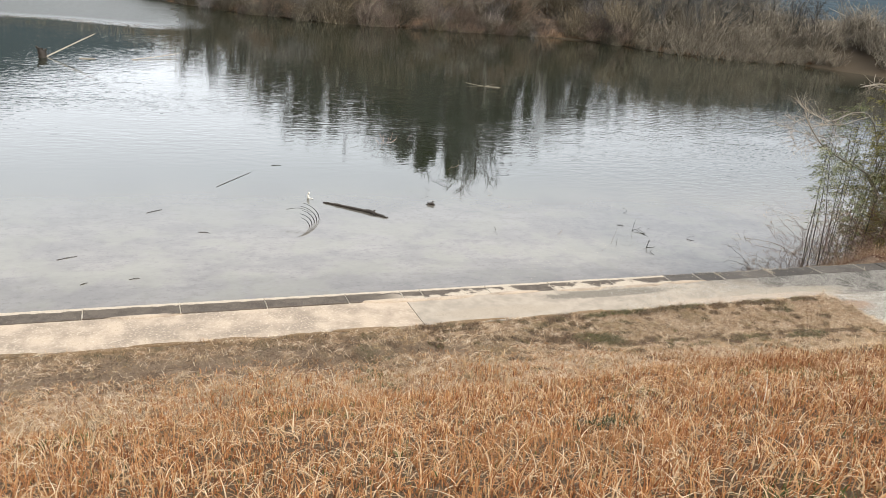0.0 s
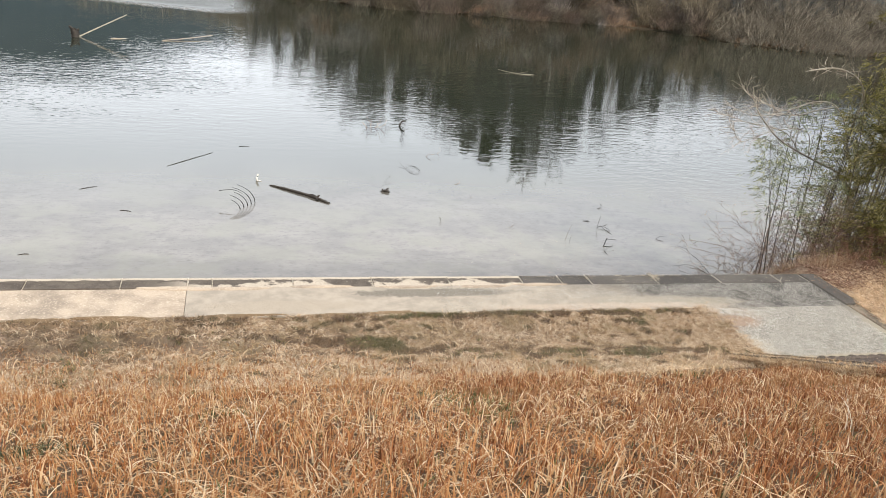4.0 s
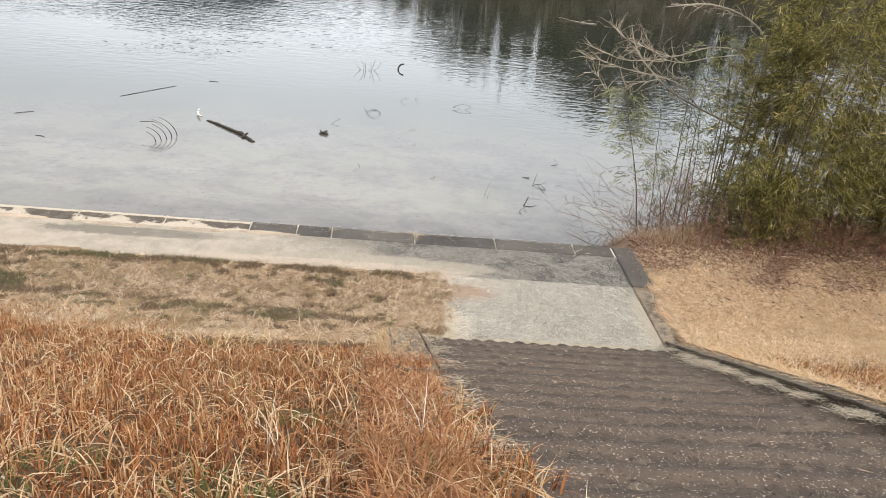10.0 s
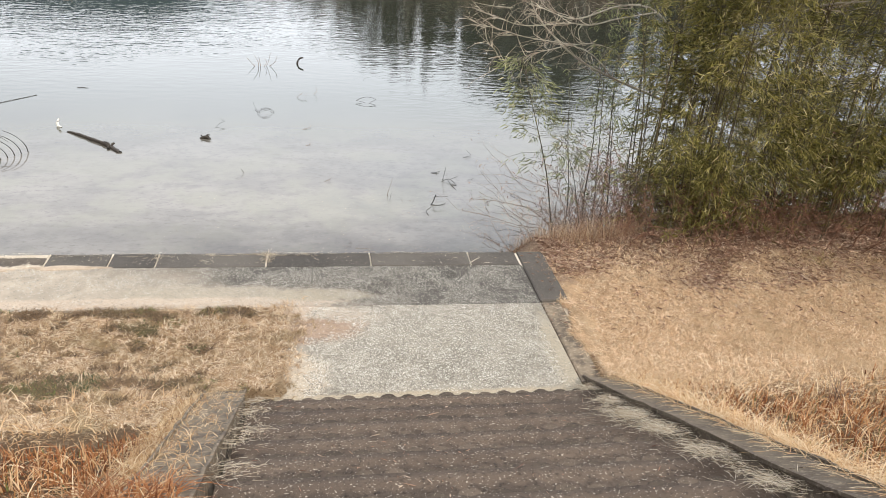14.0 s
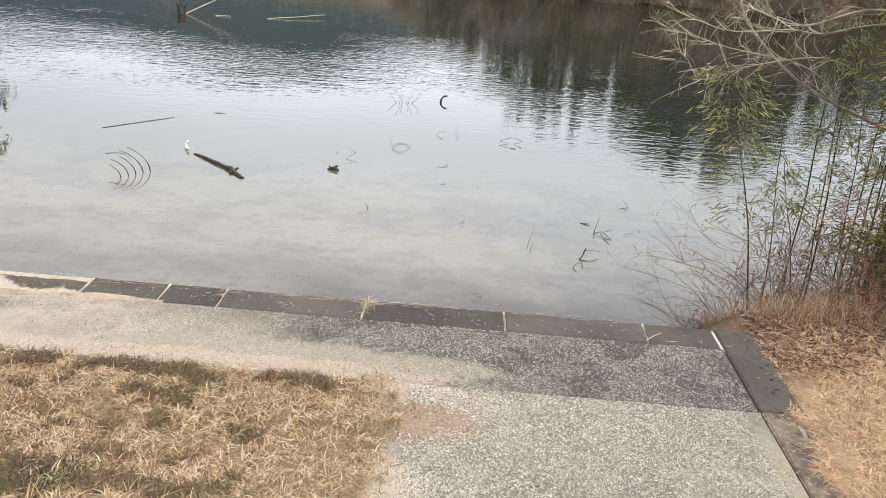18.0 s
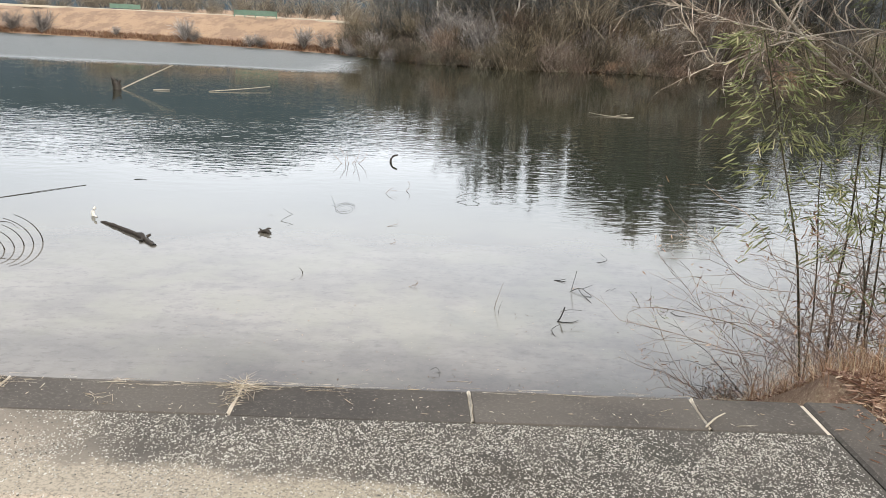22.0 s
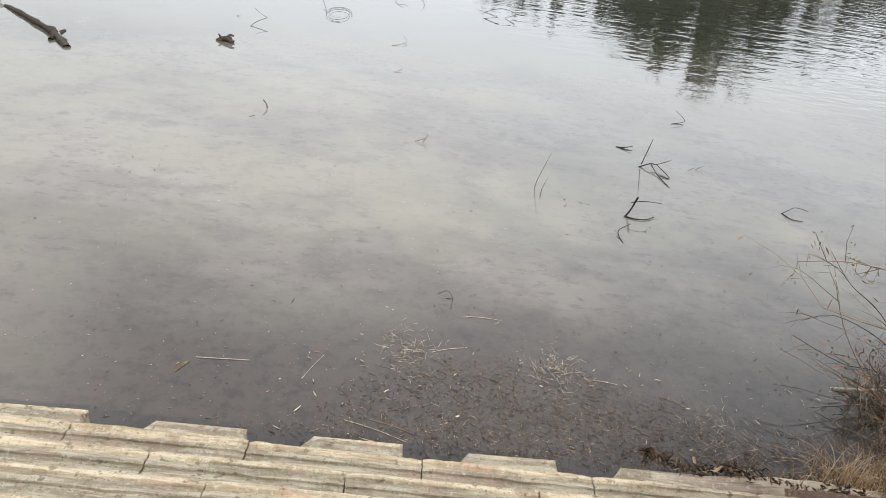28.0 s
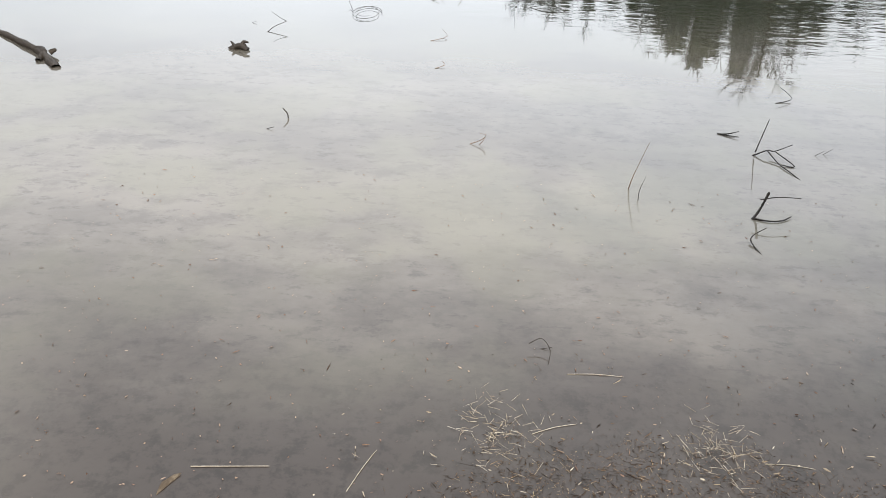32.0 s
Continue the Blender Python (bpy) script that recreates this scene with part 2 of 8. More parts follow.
M_LANDING = make_terrace("dusty_pebble_landing", 12.3, 12.8, (0.195, 0.174, 0.142), 0.0, [(12.6, 9.62, 0.85, 0.42, PINK), (12.62, 8.55, 0.36, 0.46, (0.47, 0.395, 0.305)), (14.0, 8.14, 3.2, 0.14, (0.40, 0.33, 0.24)), (12.74, 9.40, 0.66, 0.28, EARTH), (15.35, 8.7, 0.16, 0.9, (0.36, 0.31, 0.235))])
M_LITTER = leafy("fallen_leaves", [(0.0, (0.13, 0.07, 0.05)), (0.35, (0.28, 0.16, 0.11)), (0.75, (0.44, 0.29, 0.21)), (1.0, (0.64, 0.50, 0.38))])
M_SCREE = leafy("wet_litter", [(0.0, (0.03, 0.02, 0.013)), (0.5, (0.095, 0.06, 0.038)), (0.85, (0.25, 0.16, 0.095)), (1.0, (0.62, 0.48, 0.30))], rough=0.6)


def make_ground():
    m, nt, bsdf, pos = start("earth_and_thatch")
    sep = nt.nodes.new("ShaderNodeSeparateXYZ")
    nt.links.new(pos, sep.inputs[0])
    big = noise_of(nt, pos, 0.55, 6, 0.65)
    mid = noise_of(nt, pos, 3.2, 5, 0.7)
    fine = noise_of(nt, pos, 42.0, 4, 0.75)
    col = mix_rgb(nt, span(nt, big, 0.4, 0.62), (0.27, 0.18, 0.105), (0.37, 0.262, 0.165))
    lawn = span(nt, sep.outputs["X"], 15.6, 16.0)
    col = mix_rgb(nt, lawn, col, mix_rgb(nt, span(nt, big, 0.4, 0.62), (0.58, 0.39, 0.235), (0.66, 0.475, 0.30)))
    # darker ground under the slope's tall grass: root shade put into the colour
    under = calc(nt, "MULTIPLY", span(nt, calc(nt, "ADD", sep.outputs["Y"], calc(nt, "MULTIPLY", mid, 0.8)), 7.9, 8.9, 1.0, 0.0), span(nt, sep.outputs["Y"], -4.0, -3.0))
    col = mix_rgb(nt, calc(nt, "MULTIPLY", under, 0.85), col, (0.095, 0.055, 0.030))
    # leaf mould under the bamboo
    mould = calc(nt, "MULTIPLY", span(nt, calc(nt, "ADD", sep.outputs["Y"], calc(nt, "MULTIPLY", mid, 1.6)), 10.9, 11.5), span(nt, sep.outputs["X"], 15.5, 15.8))
    mould = calc(nt, "MULTIPLY", mould, span(nt, sep.outputs["Y"], 17.0, 19.0, 1.0, 0.0))
    col = mix_rgb(nt, mould, col, mix_rgb(nt, span(nt, mid, 0.4, 0.6), (0.17, 0.105, 0.075), (0.26, 0.175, 0.125)))
    # a trodden line of bare soil along the foot of the bank
    trod = calc(nt, "MULTIPLY", span(nt, calc(nt, "ADD", sep.outputs["Y"], calc(nt, "MULTIPLY", big, 0.9)), 8.9, 9.25), span(nt, sep.outputs["Y"], 9.5, 9.85, 1.0, 0.0))
    trod = calc(nt, "MULTIPLY", trod, span(nt, sep.outputs["X"], 8.0, 11.5, 1.0, 0.0))
    col = mix_rgb(nt, calc(nt, "MULTIPLY", trod, 0.9), col, mix_rgb(nt, span(nt, mid, 0.4, 0.6), (0.12, 0.082, 0.056), (0.25, 0.185, 0.135)))
    col = mix_rgb(nt, calc(nt, "MULTIPLY", span(nt, mid, 0.53, 0.66, 0, 0.85), span(nt, sep.outputs["X"], 15.0, 16.0, 1.0, 0.3)), col, (0.19, 0.135, 0.085))
    col = mix_rgb(nt, span(nt, fine, 0.5, 0.75, 0, 0.7), col, (0.60, 0.485, 0.32))
    col = mix_rgb(nt, calc(nt, "MULTIPLY", span(nt, noise_of(nt, pos, 30.0, 2), 0.58, 0.68, 0, 0.8), span(nt, sep.outputs["X"], 15.6, 16.0, 1.0, 0.6)), col, (0.14, 0.09, 0.05))
    # dull winter turf across the pond
    over = span(nt, sep.outputs["Y"], 30.0, 40.0)
    col = mix_rgb(nt, calc(nt, "MULTIPLY", over, 0.85), col, mix_rgb(nt, span(nt, noise_of(nt, pos, 0.35, 6, 0.7), 0.42, 0.6), (0.40, 0.275, 0.185), (0.27, 0.185, 0.135)))
    # leaf mould and painted shade under the far thicket, but for a trodden clearing
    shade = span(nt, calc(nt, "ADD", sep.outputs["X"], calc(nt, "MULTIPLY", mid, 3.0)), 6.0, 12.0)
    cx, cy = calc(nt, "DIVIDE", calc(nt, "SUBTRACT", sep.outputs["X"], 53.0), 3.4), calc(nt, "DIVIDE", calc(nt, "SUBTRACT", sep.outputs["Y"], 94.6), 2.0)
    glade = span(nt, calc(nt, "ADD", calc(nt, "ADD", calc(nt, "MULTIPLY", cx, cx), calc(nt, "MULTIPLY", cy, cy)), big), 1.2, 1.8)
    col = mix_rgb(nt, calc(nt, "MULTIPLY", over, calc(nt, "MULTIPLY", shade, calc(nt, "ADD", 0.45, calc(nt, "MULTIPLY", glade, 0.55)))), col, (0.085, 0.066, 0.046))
    # the same mould and painted shade on the near point
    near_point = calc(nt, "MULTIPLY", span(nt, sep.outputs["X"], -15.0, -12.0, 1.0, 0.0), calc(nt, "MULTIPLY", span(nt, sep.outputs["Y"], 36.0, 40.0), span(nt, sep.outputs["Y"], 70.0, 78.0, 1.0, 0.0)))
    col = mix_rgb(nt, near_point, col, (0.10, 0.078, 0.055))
    nt.links.new(col, bsdf.inputs["Base Color"])
    bsdf.inputs["Roughness"].default_value = 0.95
    bsdf.inputs["Specular IOR Level"].default_value = 0.1
    bumped(nt, bsdf, calc(nt, "ADD", fine, calc(nt, "MULTIPLY", mid, 2.0)), 0.9, 0.05)
    return m


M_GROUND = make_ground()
# masonry
M_DRY_WOOD = surface("bleached_driftwood", (0.50, 0.44, 0.35), (0.38, 0.33, 0.26), (0.60, 0.54, 0.45), 6.0, 40, 0.8, 0.5, 0.005)
M_SAND = surface("sandy_screed", (0.46, 0.365, 0.275), (0.27, 0.215, 0.165), (0.54, 0.45, 0.35), 1.9, 30, 0.9, 0.4, 0.006, fleck=(0.30, 0.25, 0.17))
M_JOINT = surface("joint_fill", (0.58, 0.51, 0.42), (0.40, 0.34, 0.26), (0.72, 0.66, 0.56), 3.0, 60, 0.95, 0.6, 0.006)
M_BEAM = surface("weathered_beam_concrete", (0.082, 0.071, 0.060), (0.058, 0.050, 0.043), (0.112, 0.098, 0.083), 1.6, 45, 0.85, 0.5, 0.004, "object", 0.18, fleck=(0.22, 0.19, 0.155), fleck_at=0.68)


def make_pale_beam():
    """Dark beams with a paler lip along the water and dust blown over their inner edge."""
    m, nt, bsdf, pos = start("pale_lipped_beam")
    sep = nt.nodes.new("ShaderNodeSeparateXYZ")
    nt.links.new(pos, sep.inputs[0])
    big, mid, fine = noise_of(nt, pos, 1.1, 5, 0.65), noise_of(nt, pos, 4.5, 5, 0.7), noise_of(nt, pos, 48.0, 4, 0.75)
    dark = mix_rgb(nt, span(nt, mid, 0.4, 0.62), (0.115, 0.094, 0.074), (0.075, 0.060, 0.048))
    dark = mix_rgb(nt, span(nt, fine, 0.54, 0.68), dark, (0.17, 0.142, 0.113))
    pale = mix_rgb(nt, span(nt, fine, 0.45, 0.65), (0.50, 0.425, 0.335), (0.36, 0.30, 0.235))
    lip = span(nt, calc(nt, "ADD", sep.outputs["Y"], calc(nt, "MULTIPLY", mid, 0.16)), 11.205, 11.225)
    sandy = span(nt, sep.outputs["X"], 3.6, 4.6)
    blown = calc(nt, "ADD", sep.outputs["Y"], calc(nt, "MULTIPLY", calc(nt, "SUBTRACT", big, 0.5), -1.5))
    blown = calc(nt, "MULTIPLY", span(nt, calc(nt, "ADD", blown, calc(nt, "MULTIPLY", mid, 0.12)), 10.98, 11.06, 1.0, 0.0), sandy)
    both = calc(nt, "MAXIMUM", lip, blown)
    nt.links.new(mix_rgb(nt, calc(nt, "MULTIPLY", both, 0.95), dark, pale), bsdf.inputs["Base Color"])
    bsdf.inputs["Roughness"].default_value = 0.9
    bsdf.inputs["Specular IOR Level"].default_value = 0.25
    bumped(nt, bsdf, calc(nt, "ADD", fine, both), 0.5, 0.006)
    return m


M_BEAM_PALE = make_pale_beam()
M_PEBBLE = leafy("river_pebbles", [(0.0, (0.08, 0.073, 0.064)), (0.2, (0.20, 0.187, 0.165)), (0.42, (0.34, 0.32, 0.285)), (1.0, (0.62, 0.59, 0.54))], rough=0.7, translucent=0)
M_PEBBLE_DUSTY = leafy("dusty_pebbles", [(0.0, (0.075, 0.069, 0.061)), (0.35, (0.18, 0.166, 0.145)), (0.52, (0.52, 0.485, 0.435)), (1.0, (0.82, 0.785, 0.72))], rough=0.8, translucent=0)
M_STAKE = surface("worn_stake_concrete", (0.070, 0.052, 0.038), (0.092, 0.068, 0.050), (0.046, 0.034, 0.026), 2.0, 40, 0.9, 0.6, 0.006, "object", 0.25, fleck=(0.26, 0.22, 0.17), fleck_at=0.64)
M_TREAD = surface("trodden_step_soil", (0.092, 0.066, 0.049), (0.128, 0.092, 0.067), (0.054, 0.039, 0.030), 1.4, 26, 0.95, 1.0, 0.02, fleck=(0.40, 0.34, 0.27), fleck_at=0.63)
M_CURB = surface("stained_curb_concrete", (0.150, 0.118, 0.086), (0.085, 0.065, 0.049), (0.22, 0.18, 0.135), 2.6, 24, 0.92, 1.0, 0.012, "object", 0.1)


def make_moss():
    """Dark block tops with patches of rust-brown and green moss and pale crumbs."""
    m, nt, bsdf, pos = start("mossy_block_top")
    big, mid, fine = noise_of(nt, pos, 8.0, 6, 0.7), noise_of(nt, pos, 14.0, 5, 0.7), noise_of(nt, pos, 55.0, 4, 0.75)
    col = mix_rgb(nt, span(nt, mid, 0.4, 0.6), (0.060, 0.050, 0.042), (0.105, 0.088, 0.072))
    col = mix_rgb(nt, span(nt, big, 0.50, 0.60, 0, 0.85), col, (0.128, 0.076, 0.046))
    col = mix_rgb(nt, span(nt, noise_of(nt, pos, 10.0, 6, 0.7), 0.53, 0.61, 0, 0.85), col, (0.082, 0.088, 0.032))
    col = mix_rgb(nt, span(nt, fine, 0.5, 0.66, 0, 0.6), col, (0.045, 0.037, 0.03))
    col = mix_rgb(nt, span(nt, noise_of(nt, pos, 90.0, 2, 0.5), 0.66, 0.70), col, (0.46, 0.41, 0.33))
    nt.links.new(col, bsdf.inputs["Base Color"])
    bsdf.inputs["Roughness"].default_value = 0.95
    bsdf.inputs["Specular IOR Level"].default_value = 0.15
    bumped(nt, bsdf, calc(nt, "ADD", fine, mid), 0.9, 0.015)
    return m


M_MOSS = make_moss()


def make_block():
    """Cast blocks with streaks along their length, lichen and brown stains."""
    m, nt, bsdf, pos = start("lichen_step_block")
    streak = noise_of(nt, pos, 1.0, 4, 0.65, (2.2, 22.0, 22.0))
    big, fine = noise_of(nt, pos, 1.7, 6, 0.7), noise_of(nt, pos, 30.0, 5, 0.75)
    col = mix_rgb(nt, span(nt, streak, 0.40, 0.60), (0.42, 0.345, 0.24), (0.68, 0.585, 0.43))
    col = mix_rgb(nt, span(nt, big, 0.52, 0.62, 0, 0.8), col, (0.37, 0.29, 0.20))
    col = mix_rgb(nt, span(nt, fine, 0.54, 0.64, 0, 0.85), col, (0.74, 0.68, 0.56))
    col = mix_rgb(nt, span(nt, noise_of(nt, pos, 17.0, 3), 0.60, 0.68, 0, 0.7), col, (0.19, 0.15, 0.095))
    col = mix_rgb(nt, span(nt, noise_of(nt, pos, 2.6, 5, 0.7), 0.53, 0.63, 0, 0.6), col, (0.52, 0.365, 0.27))
    col = mix_rgb(nt, span(nt, noise_of(nt, pos, 9.0, 6, 0.75), 0.57, 0.63, 0, 0.8), col, (0.58, 0.54, 0.38))
    col = mix_rgb(nt, span(nt, noise_of(nt, pos, 60.0, 4, 0.7), 0.56, 0.66, 0, 0.7), col, (0.17, 0.135, 0.085))
    nt.links.new(col, bsdf.inputs["Base Color"])
    bsdf.inputs["Roughness"].default_value = 0.92
    bsdf.inputs["Specular IOR Level"].default_value = 0.2
    bumped(nt, bsdf, calc(nt, "ADD", streak, calc(nt, "MULTIPLY", fine, 1.4)), 1.0, 0.02)
    return m


M_BLOCK = make_block()
# plants
M_BAMBOO_LEAF = leafy("bamboo_leaves", [(0.0, (0.055, 0.055, 0.014)), (0.35, (0.185, 0.168, 0.042)), (0.75, (0.37, 0.325, 0.092)), (0.93, (0.51, 0.44, 0.165)), (1.0, (0.74, 0.63, 0.36))], rough=0.45, patch=(0.135, 0.115, 0.034), patch_scale=0.9, translucent=0.4)
M_SAGE_LEAF = leafy("sage_bamboo_leaves", [(0.0, (0.09, 0.105, 0.045)), (0.5, (0.24, 0.26, 0.12)), (0.9, (0.40, 0.41, 0.21)), (1.0, (0.60, 0.55, 0.34))], rough=0.45, translucent=0.35)
M_DARK_CULM = surface("dark_bamboo_culm", (0.075, 0.068, 0.040), (0.05, 0.042, 0.03), (0.13, 0.11, 0.06), 5.0, 40, 0.5, 0.2, 0.003, "object", 0.3)
M_CULM = surface("bamboo_culm", (0.10, 0.078, 0.036), (0.06, 0.046, 0.024), (0.17, 0.13, 0.06), 3.0, 30, 0.5, 0.2, 0.004, "island", 0.3)
M_TWIG = leafy("brown_twigs", [(0.0, (0.08, 0.052, 0.038)), (0.5, (0.22, 0.145, 0.105)), (1.0, (0.45, 0.33, 0.24))], translucent=0)
M_RUST_TWIG = leafy("rusty_twigs", [(0.0, (0.075, 0.034, 0.022)), (0.6, (0.20, 0.10, 0.062)), (1.0, (0.38, 0.23, 0.14))], translucent=0)
M_RUST_LEAF = leafy("rusty_dead_leaves", [(0.0, (0.06, 0.028, 0.02)), (0.5, (0.19, 0.092, 0.058)), (1.0, (0.37, 0.215, 0.135))], translucent=0.2)
M_PALE_TWIG = leafy("pale_willow_twigs", [(0.0, (0.20, 0.15, 0.12)), (0.5, (0.40, 0.33, 0.27)), (1.0, (0.60, 0.54, 0.45))], translucent=0)
M_TWIG_BRUSH = leafy("dark_brush_twigs", [(0.0, (0.06, 0.043, 0.032)), (0.6, (0.13, 0.10, 0.07)), (1.0, (0.34, 0.27, 0.18))], translucent=0)
M_PALE_BRANCH = surface("pale_willow_bark", (0.43, 0.39, 0.32), (0.29, 0.25, 0.20), (0.56, 0.52, 0.44), 4.0, 40, 0.8, 0.4, 0.005)
M_OLIVE = leafy("dull_olive_leaves", [(0.0, (0.05, 0.045, 0.022)), (0.6, (0.115, 0.105, 0.05)), (1.0, (0.22, 0.19, 0.09))])
M_REED = leafy("dry_reeds", [(0.0, (0.21, 0.105, 0.06)), (0.5, (0.37, 0.23, 0.14)), (1.0, (0.58, 0.45, 0.31))])
M_BARK = surface("grey_bark", (0.085, 0.078, 0.068), (0.12, 0.108, 0.095), (0.055, 0.05, 0.043), 1.5, 14, 0.9, 0.6, 0.02)
M_FAR_TWIG = leafy("bare_crown_twigs", [(0.0, (0.060, 0.064, 0.066)), (0.5, (0.118, 0.122, 0.122)), (1.0, (0.20, 0.198, 0.188))], translucent=0, per_object=0.35)
M_FAR_SHRUB = leafy("thicket_twigs", [(0.0, (0.075, 0.060, 0.042)), (0.5, (0.175, 0.142, 0.10)), (0.85, (0.30, 0.25, 0.17)), (1.0, (0.42, 0.36, 0.26))], translucent=0, per_object=0.45)
M_CONIFER = leafy("conifer_needles", [(0.0, (0.022, 0.036, 0.018)), (0.6, (0.05, 0.064, 0.028)), (1.0, (0.095, 0.10, 0.045))], translucent=0)
M_WET_WOOD = surface("wet_driftwood", (0.032, 0.026, 0.021), (0.055, 0.044, 0.035), (0.020, 0.016, 0.013), 6.0, 40, 0.75, 0.8, 0.012, spec=0.25)
M_TWIG_DARK = surface("black_wet_twig", (0.025, 0.02, 0.016), (0.04, 0.032, 0.026), (0.06, 0.05, 0.04), 8.0, 50, 0.6, 0.3, 0.003, spec=0.4)
M_NET = surface("green_netting", (0.14, 0.22, 0.17), (0.17, 0.26, 0.20), (0.10, 0.17, 0.13), 0.8, 10, 0.8, 0.2, 0.01)
M_ROAD = surface("pale_road", (0.52, 0.46, 0.36), (0.45, 0.39, 0.30), (0.58, 0.52, 0.42), 0.3, 5, 0.9, 0.3, 0.01)
# distance haze is mixed into the hillside's blue-grey colours
M_HILL = surface("hazy_wooded_hillside", (0.056, 0.078, 0.092), (0.074, 0.096, 0.112), (0.042, 0.060, 0.072), 0.02, 0.25, 0.95, 0.8, 3.0, spec=0.0)


def make_water():
    m, nt, bsdf, pos = start("pond_water")
    sep = nt.nodes.new("ShaderNodeSeparateXYZ")
    nt.links.new(pos, sep.inputs[0])
    y = sep.outputs["Y"]
    big = noise_of(nt, pos, 0.35, 6, 0.65, (1.0, 1.6, 1.0))
    mid = noise_of(nt, pos, 2.0, 9, 0.72, (1.0, 1.25, 1.0))
    silt = mix_rgb(nt, span(nt, big, 0.38, 0.62), (0.140, 0.124, 0.108), (0.195, 0.174, 0.150))
    silt = mix_rgb(nt, span(nt, mid, 0.47, 0.64, 0, 0.5), silt, (0.092, 0.080, 0.071))
    silt = mix_rgb(nt, span(nt, noise_of(nt, pos, 6.5, 6, 0.75, (0.7, 1.2, 1.0)), 0.53, 0.63, 0, 0.5), silt, (0.066, 0.058, 0.053))
    silt = mix_rgb(nt, span(nt, noise_of(nt, pos, 0.5, 3, 0.6), 0.45, 0.60, 0, 0.6), silt, (0.190, 0.178, 0.135))
    shore = calc(nt, "MAXIMUM", span(nt, calc(nt, "ADD", y, calc(nt, "MULTIPLY", big, 3.0)), 17.0, 20.5), span(nt, calc(nt, "ADD", sep.outputs["X"], calc(nt, "MULTIPLY", big, 2.0)), 10.4, 12.6, 0.75, 0.0))
    col = mix_rgb(nt, shore, mix_rgb(nt, span(nt, noise_of(nt, pos, 7.0, 7, 0.75), 0.46, 0.62), (0.050, 0.040, 0.034), (0.030, 0.024, 0.020)), silt)
    nt.links.new(col, bsdf.inputs["Base Color"])
    bsdf.inputs["IOR"].default_value = 1.333
    bsdf.inputs["Specular IOR Level"].default_value = 0.5
    # deep water is dark
    deep = mix_rgb(nt, span(nt, y, 18.5, 29.0), col, (0.022, 0.025, 0.016))
    nt.links.new(deep, bsdf.inputs["Base Color"])
    # ripples grow towards the open water; a gust roughens the far arm
    w1 = noise_of(nt, pos, 3.0, 2.0, 0.5, (0.45, 1.0, 1.0))
    w2 = noise_of(nt, pos, 7.0, 1.0, 0.5, (0.45, 1.0, 1.0))
    calm = noise_of(nt, pos, 0.12, 3, 0.6, (0.5, 1.0, 1.0))
    windward = calc(nt, "ADD", y, calc(nt, "MULTIPLY", calc(nt, "MAXIMUM", calc(nt, "SUBTRACT", sep.outputs["X"], 13.5), 0.0), 0.8))
    amp = calc(nt, "MULTIPLY", span(nt, windward, 24.5, 37.0, 0.015, 1.1), span(nt, calm, 0.36, 0.6, 0.4, 1.0))
    lee = span(nt, calc(nt, "ADD", y, calc(nt, "MULTIPLY", calm, 8.0)), 42.0, 62.0, 1.0, 0.36)
    gust = calc(nt, "MULTIPLY", span(nt, calc(nt, "ADD", y, calc(nt, "MULTIPLY", calm, 5.0)), 72.0, 80.0), span(nt, calc(nt, "ADD", sep.outputs["X"], calc(nt, "MULTIPLY", calm, 6.0)), 5.0, 13.0, 1.0, 0.0))
    amp = calc(nt, "ADD", calc(nt, "MULTIPLY", amp, lee), calc(nt, "MULTIPLY", gust, 5.0))
    nt.links.new(calc(nt, "ADD", 0.02, calc(nt, "MULTIPLY", gust, 0.42)), bsdf.inputs["Roughness"])
    bumped(nt, bsdf, calc(nt, "MULTIPLY", calc(nt, "ADD", w1, calc(nt, "MULTIPLY", w2, 0.3)), amp), 1.0, 0.015)
    return m


M_WATER = make_water()

# ---------------------------------------------------------------- mesh tools
rng = np.random.default_rng(7)


def np_mesh(name, parts, smooth=False):
    """A mesh from (vertices, faces) arrays; each faces array has one row a face."""
    verts, loops, starts, off, at = [], [], [], 0, 0
    for v, f in parts:
        if len(f) == 0:
            continue
        verts.append(v)
        loops.append((f + off).ravel())
        starts.append(at + np.arange(len(f)) * f.shape[1])
        off += len(v)
        at += f.size
    me = bpy.data.meshes.new(name)
    v, l, s = np.concatenate(verts), np.concatenate(loops), np.concatenate(starts)
    me.vertices.add(len(v))
    me.vertices.foreach_set("co", v.astype(np.float32).ravel())
    me.loops.add(len(l))
    me.loops.foreach_set("vertex_index", l.astype(np.int32))
    me.polygons.add(len(s))
    me.polygons.foreach_set("loop_start", s.astype(np.int32))
    me.update(calc_edges=True)
    if smooth:
        me.polygons.foreach_set("use_smooth", np.ones(len(s), dtype=bool))
    return me


def thing(name, label="", category="", group="", kind="", at=(0, 0, 0), data=None, material=None):
    ob = new(name, data)
    ob.location = at
    if material:
        ob.data.materials.append(material)
    return tagged(ob, label, category, group, kind)


def part(name, data, material, parent, label="", kind="", at=(0, 0, 0), turn=(0, 0, 0)):
    """Links a mesh or a bmesh as one object under a thing or a part."""
    if isinstance(data, bmesh.types.BMesh):
        me = bpy.data.meshes.new(name)
        data.to_mesh(me)
        data.free()
        data = me
    if material and not data.materials:
        data.materials.append(material)
    ob = new(name, data)
    ob.parent = parent
    ob.location = at
    ob.rotation_euler = [radians(a) for a in turn]
    return tagged(ob, label, kind=kind)


def unit(v):
    return v / np.maximum(np.linalg.norm(v, axis=-1, keepdims=True), 1e-9)


